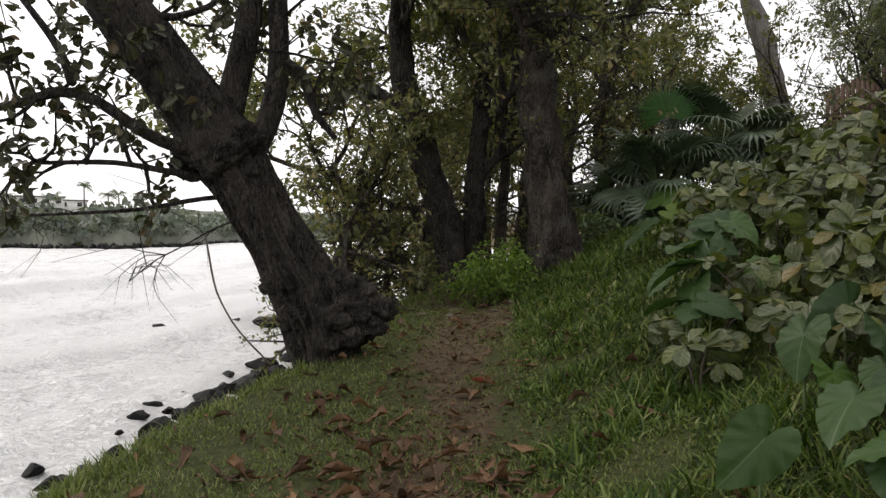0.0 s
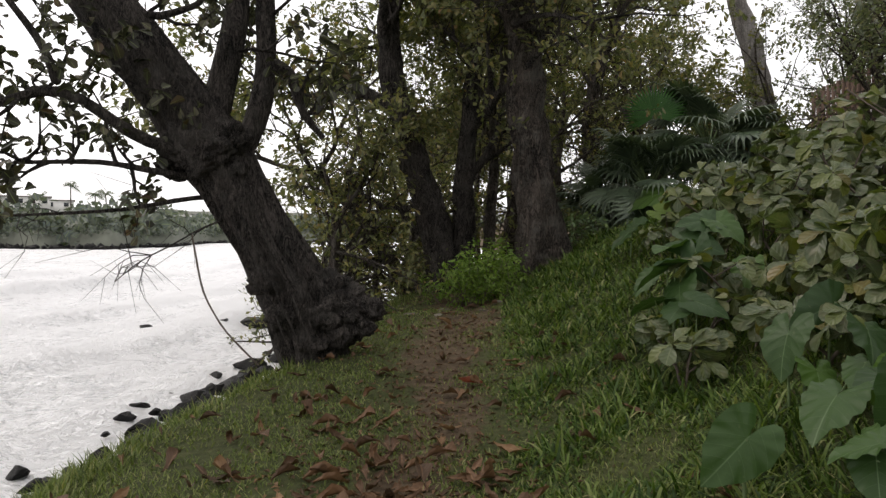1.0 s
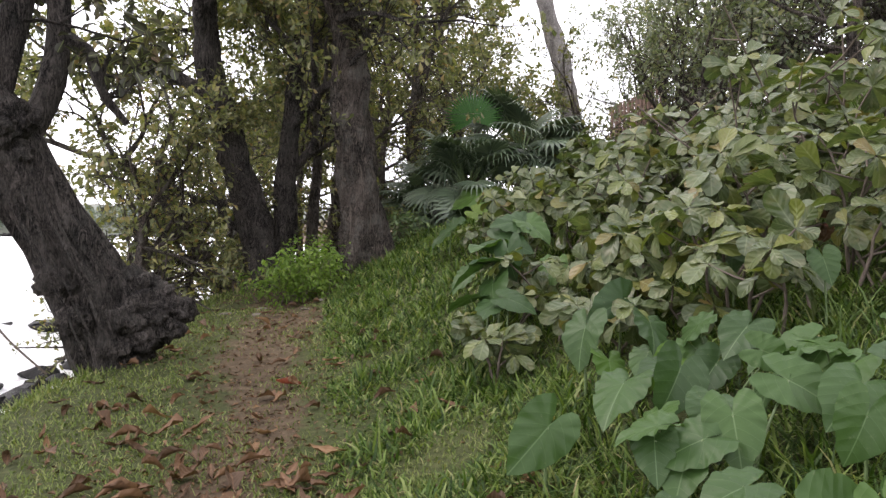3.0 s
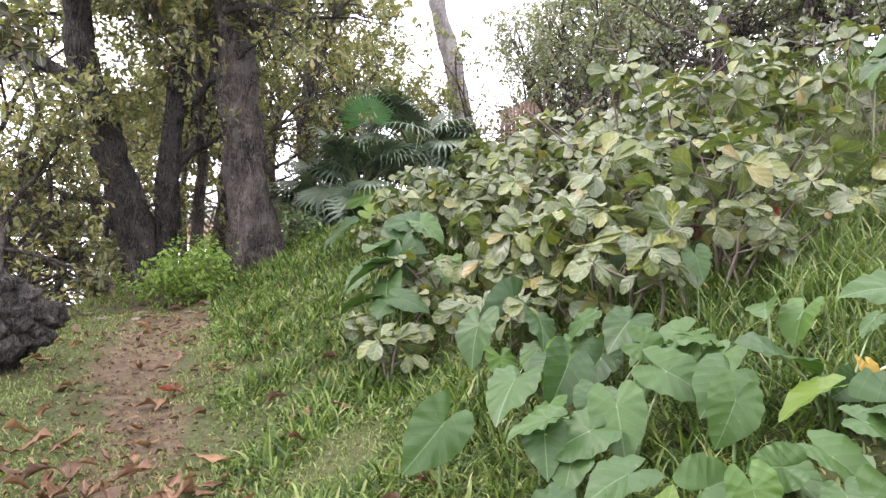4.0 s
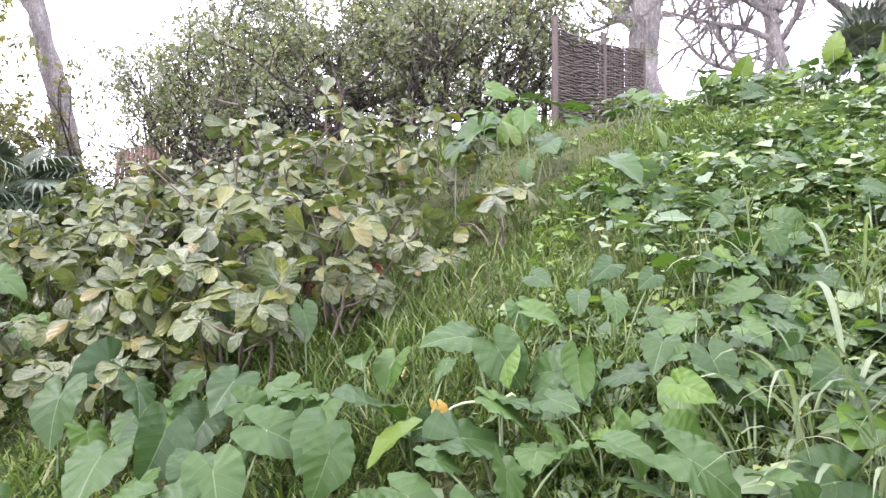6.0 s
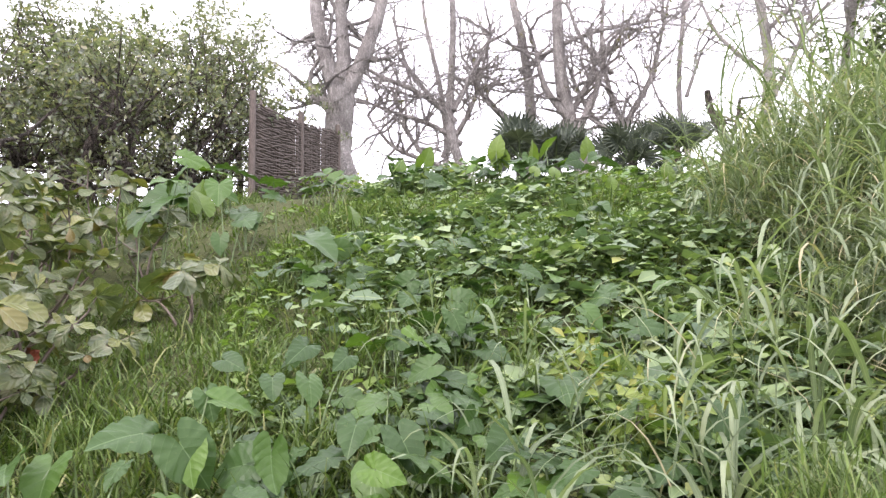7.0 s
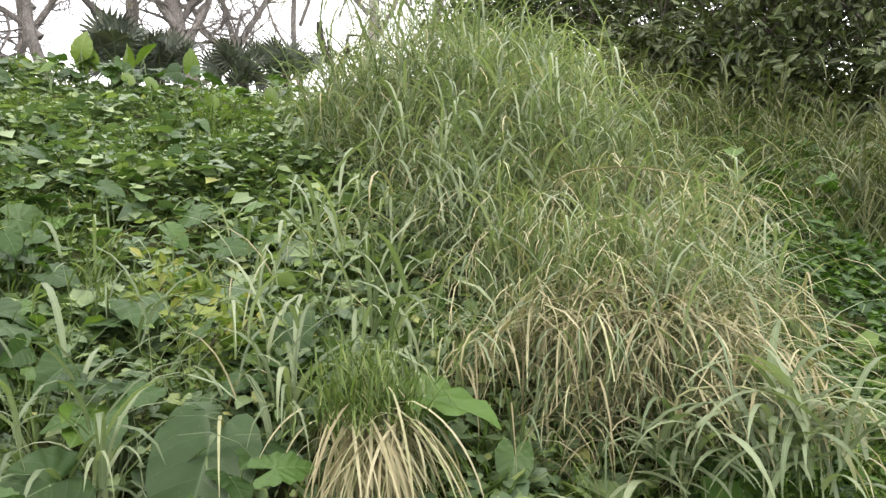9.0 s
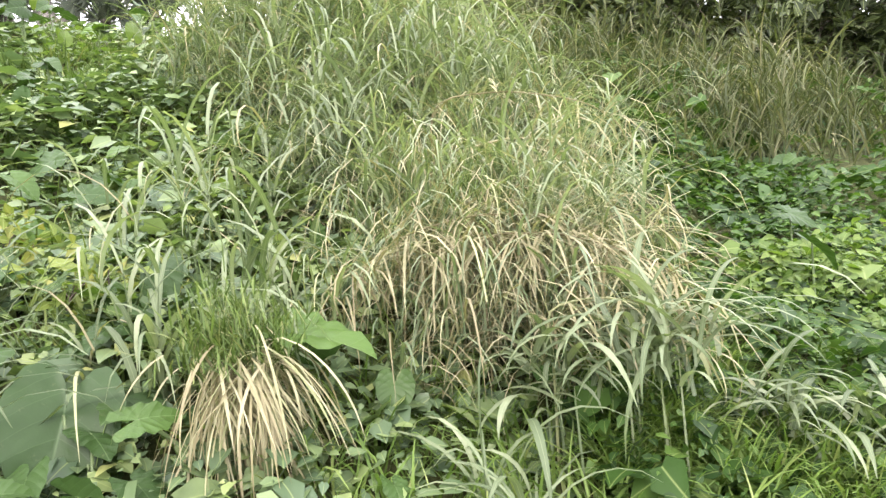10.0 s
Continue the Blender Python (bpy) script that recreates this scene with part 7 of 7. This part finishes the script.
# ---------------------------------------------------------------- fallen leaves, stones and the green bush at the path's end
def litter():
    r = np.random.default_rng(33)
    def crumpled(seed, roll):
        q = np.random.default_rng(seed)
        t, c = np.meshgrid(np.linspace(0, 1, 9), np.linspace(-1, 1, 7), indexing="ij")
        w = np.interp(t, [0, 0.15, 0.35, 0.6, 0.78, 0.92, 1], [0.02, 0.1, 0.21, 0.33, 0.35, 0.25, 0.07])
        ph = q.uniform(0, 6, 4)
        ang = c * roll * (0.6 + 0.5 * np.sin(3 * t + ph[0]))
        x = w * np.sin(ang) / np.maximum(roll, 0.1)
        z = w * (1 - np.cos(ang)) / np.maximum(roll, 0.1) * 1.3 + 0.07 * np.sin(5 * t + ph[1]) + 0.05 * np.sin(7 * c * w * 4 + 6 * t + ph[2]) * np.abs(c) + q.normal(0, 0.012, t.shape)
        v = np.stack([x, t - 0.5, z], -1).reshape(-1, 3)
        f = [(i * 7 + k, i * 7 + k + 1, (i + 1) * 7 + k + 1, (i + 1) * 7 + k) for i in range(8) for k in range(6)]
        return v, f, np.stack([0.5 + c * w, t], -1).reshape(-1, 2)

    meshes = [mesh_of("fallen_leaf", *crumpled(20 + k, 0.8 + 0.4 * k), M_LITTER) for k in range(6)]
    for k in range(300):
        y = 3.3 + 9.5 * r.random() ** 1.7
        x = float(path_line(y)) + r.normal(0.05, 0.5) if k < 150 else r.uniform(float(bank_edge(y)), 1.8)
        if k < 75:
            x, y = r.normal(-0.1, 0.45), 3.3 + 1.9 * r.random() ** 1.4
        elif k < 125:
            x, y = r.uniform(-1.9, -0.3), 3.6 + 3.4 * r.random() ** 1.3
        ob = new("fallen_leaf", meshes[k % 6])
        ob.location = (x, y, float(height(x, y)) + r.uniform(0.03, 0.06))
        ob.rotation_euler = (r.normal(0, 0.22), r.normal(0, 0.22), r.uniform(0, 6.28))
        s = r.uniform(0.13, 0.28)
        ob.scale = (s, s, s)
        tagged(ob, "dry curled brown almond leaf on the ground", "leaf", "fallen leaves")
    red = new("fallen_leaf", mesh_of("fallen_leaf", *crumpled(44, 2.2), M_LITTER_RED))
    red.location, red.rotation_euler, red.scale = (0.4, 6.9, float(height(0.4, 6.9)) + 0.05), (0.2, 0.1, 1.2), (0.26, 0.26, 0.26)
    tagged(red, "curled red fallen leaf on the path", "leaf", "fallen leaves")
    n = 5200
    y = 3.0 + 11 * r.random(n) ** 1.7
    x = path_line(y) + r.normal(0, 0.7, n)
    q = x > bank_edge(y)
    x, y = x[q], y[q]
    n = len(x)
    a = r.uniform(0, 6.28, n)
    v, f, uv = scatter(leaf_template("oval", 2, 0.3, 0.1), np.stack([x, y, height(x, y) + 0.012], 1), np.stack([np.sin(a), np.cos(a), r.normal(0, 0.15, n)], 1), np.stack([r.normal(0, 0.3, n), r.normal(0, 0.3, n), np.ones(n)], 1), r.uniform(0.015, 0.085, n) * r.random(n) ** 0.6)
    tagged(new("leaf_crumbs", mesh_of("leaf_crumbs", v, f, uv, M_LITTER)), "broken leaf scraps strewn over the path", "leaf litter", kind="stuff")
    for x, y, s in ((0.95, 11.5, 0.1), (1.2, 11.9, 0.16), (0.1, 11.4, 0.1), (0.3, 12.2, 0.14), (1.0, 12.6, 0.18), (-0.3, 11.8, 0.12), (0.6, 12.8, 0.12)):
        ob = new("stone", ROCKS[int(x * 10) % 6].copy())
        ob.data.materials[0] = M_STONE
        ob.location, ob.scale, ob.rotation_euler = (x, y, float(height(x, y)) - 0.02), (s * 1.4, s, s * 0.5), (0, 0, x * 9)
        tagged(ob, "worn grey-brown stone in the path", "stone", "path stones")


litter()


def green_bush(x, y, s, seed, label, n=900, leaf=0.09, mat=M_VINE):
    r = np.random.default_rng(seed)
    ob = thing("bush", x, y, float(height(x, y)) - 0.05, label, "bush", "bushes by the path")
    limbs, tips = [], []
    for _ in range(9):
        grow(r, np.array((r.normal(0, 0.15 * s), r.normal(0, 0.15 * s), 0)), unit(r.normal(0, 0.6, 3) + (0, 0, 0.9)), 0.55 * s, 0.012, 1, limbs, tips, 0.25, 0.05, (3, 4), 0.7, segs=4)
    part("branchwork", limbs_mesh("branchwork", limbs, M_TWIG, r), ob, kind="stuff")
    per = max(3, n // len(tips))
    part("foliage", mesh_of("foliage", *crown_leaves(r, tips, per, leaf, leaf_template("oval", 2), 0.2, 0.09), mat), ob, kind="stuff")


green_bush(0.95, 12.3, 1.25, 1, "bright green leafy bush at the end of the path", 1500, mat=M_BRIGHT)
green_bush(0.5, 12.5, 1.0, 2, "bright green leafy bush on the brink", 1200, mat=M_BRIGHT)
green_bush(1.3, 13.1, 1.0, 6, "bright green leafy bush below the tall tree", 1200, mat=M_BRIGHT)
M_YELLOW_WEED = leaf_material("yellowing_weed_leaf", [(0.0, (0.13, 0.19, 0.04)), (0.6, (0.19, 0.24, 0.055)), (1.0, (0.3, 0.28, 0.08))], 0.5, thin=0.35)
green_bush(4.15, -0.5, 0.42, 61, "yellowing small-leaved weed among the vines", 520, 0.1, M_YELLOW_WEED)
green_bush(4.8, -0.1, 0.4, 62, "yellowing small-leaved weed among the vines", 460, 0.1, M_YELLOW_WEED)
green_bush(3.2, 14.6, 0.9, 3, "brownish undergrowth at the foot of the tall tree", 700, 0.12)
green_bush(2.9, 15.6, 1.2, 4, "shaded undergrowth in the grove", 900, 0.12, M_ALMOND)
for n, bb in enumerate(range(124, 156, 3)):
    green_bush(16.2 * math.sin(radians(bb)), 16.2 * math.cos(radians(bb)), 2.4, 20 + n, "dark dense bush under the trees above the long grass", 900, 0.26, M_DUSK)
green_bush(17.6, 6.1, 1.3, 7, "light green leafy bush at the foot of the stout bare tree", 700, 0.13, M_BRIGHT)
green_bush(17.2, 6.8, 1.5, 8, "creeper-grown twiggy bush against the reed fence", 700, 0.13, M_EVER)
green_bush(17.6, 5.45, 1.15, 31, "yellow-green creeper-grown bush at the foot of the lopped tree", 700, 0.11, M_YELLOW_WEED)
green_bush(19.6, 4.0, 1.2, 9, "grey-green scrub on the crest", 700, 0.14, M_EVER)
green_bush(20.2, -1.5, 1.4, 10, "grey-green scrub on the crest", 700, 0.14, M_EVER)
green_bush(20.5, 2.4, 1.3, 12, "grey-green scrub on the crest", 700, 0.14, M_EVER)
green_bush(-0.2, 14.6, 1.0, 5, "shaded twiggy undergrowth on the brink", 500, 0.12, M_ALMOND)


def bent_stalk():
    """A pale leaf stalk that has bowed over, beside the wilted leaf."""
    r = np.random.default_rng(71)
    x, y = 3.32, 1.7
    z = float(height(x, y))
    ob = thing("bent_stalk", x, y, z, "pale bowed elephant ear stalk beside a wilted yellow leaf", "plant")
    q = smooth_line(np.array([(0, 0, -0.05), (0, 0.02, 0.3), (-0.1, 0.06, 1.0 - z), (-0.19, 0.17, 1.04 - z), (-0.27, 0.27, 0.99 - z), (-0.31, 0.33, 0.9 - z)]), 18)
    part("stalk", mesh_of("stalk", *tube(q, np.linspace(0.012, 0.006, 18), 7, 0.03, r), M_PALE_STALK), ob)


M_PALE_STALK = plain_material("pale_stalk", (0.2, 0.24, 0.12), (0.32, 0.35, 0.2), 20, 0.5)
bent_stalk()


def dead_branch(x, y, seed):
    """A fallen twig with curled red-brown leaves at the edge of the thicket."""
    r = np.random.default_rng(seed)
    z = float(height(x, y))
    ob = thing("dead_branch", x, y, z, "fallen twig with curled red-brown dead leaves", "branch")
    q = smooth_line(np.array([(-0.45, 0.3, 0.16), (-0.1, 0.05, 0.3), (0.3, -0.16, 0.36), (0.5, -0.3, 0.28), (0.62, -0.36, -0.02)]), 16)
    part("stem", mesh_of("stem", *tube(q, np.linspace(0.016, 0.007, 16), 6, 0.06, r), M_TWIG), ob)
    for k in range(11):
        i = r.integers(2, 15)
        ax = unit(r.normal(0, 1, 3) + (0, 0, -0.35))
        v, f, uv = scatter(leaf_template("obovate", 7, 0.5, 0.4, 0.3, 50 + k), [q[i]], [ax], [r.normal(0, 1, 3)], [r.uniform(0.1, 0.19)])
        part("dead_leaf", mesh_of("dead_leaf", v, f, uv, M_LITTER if k % 3 else M_LITTER_RED), ob)


dead_branch(4.65, 4.45, 72)
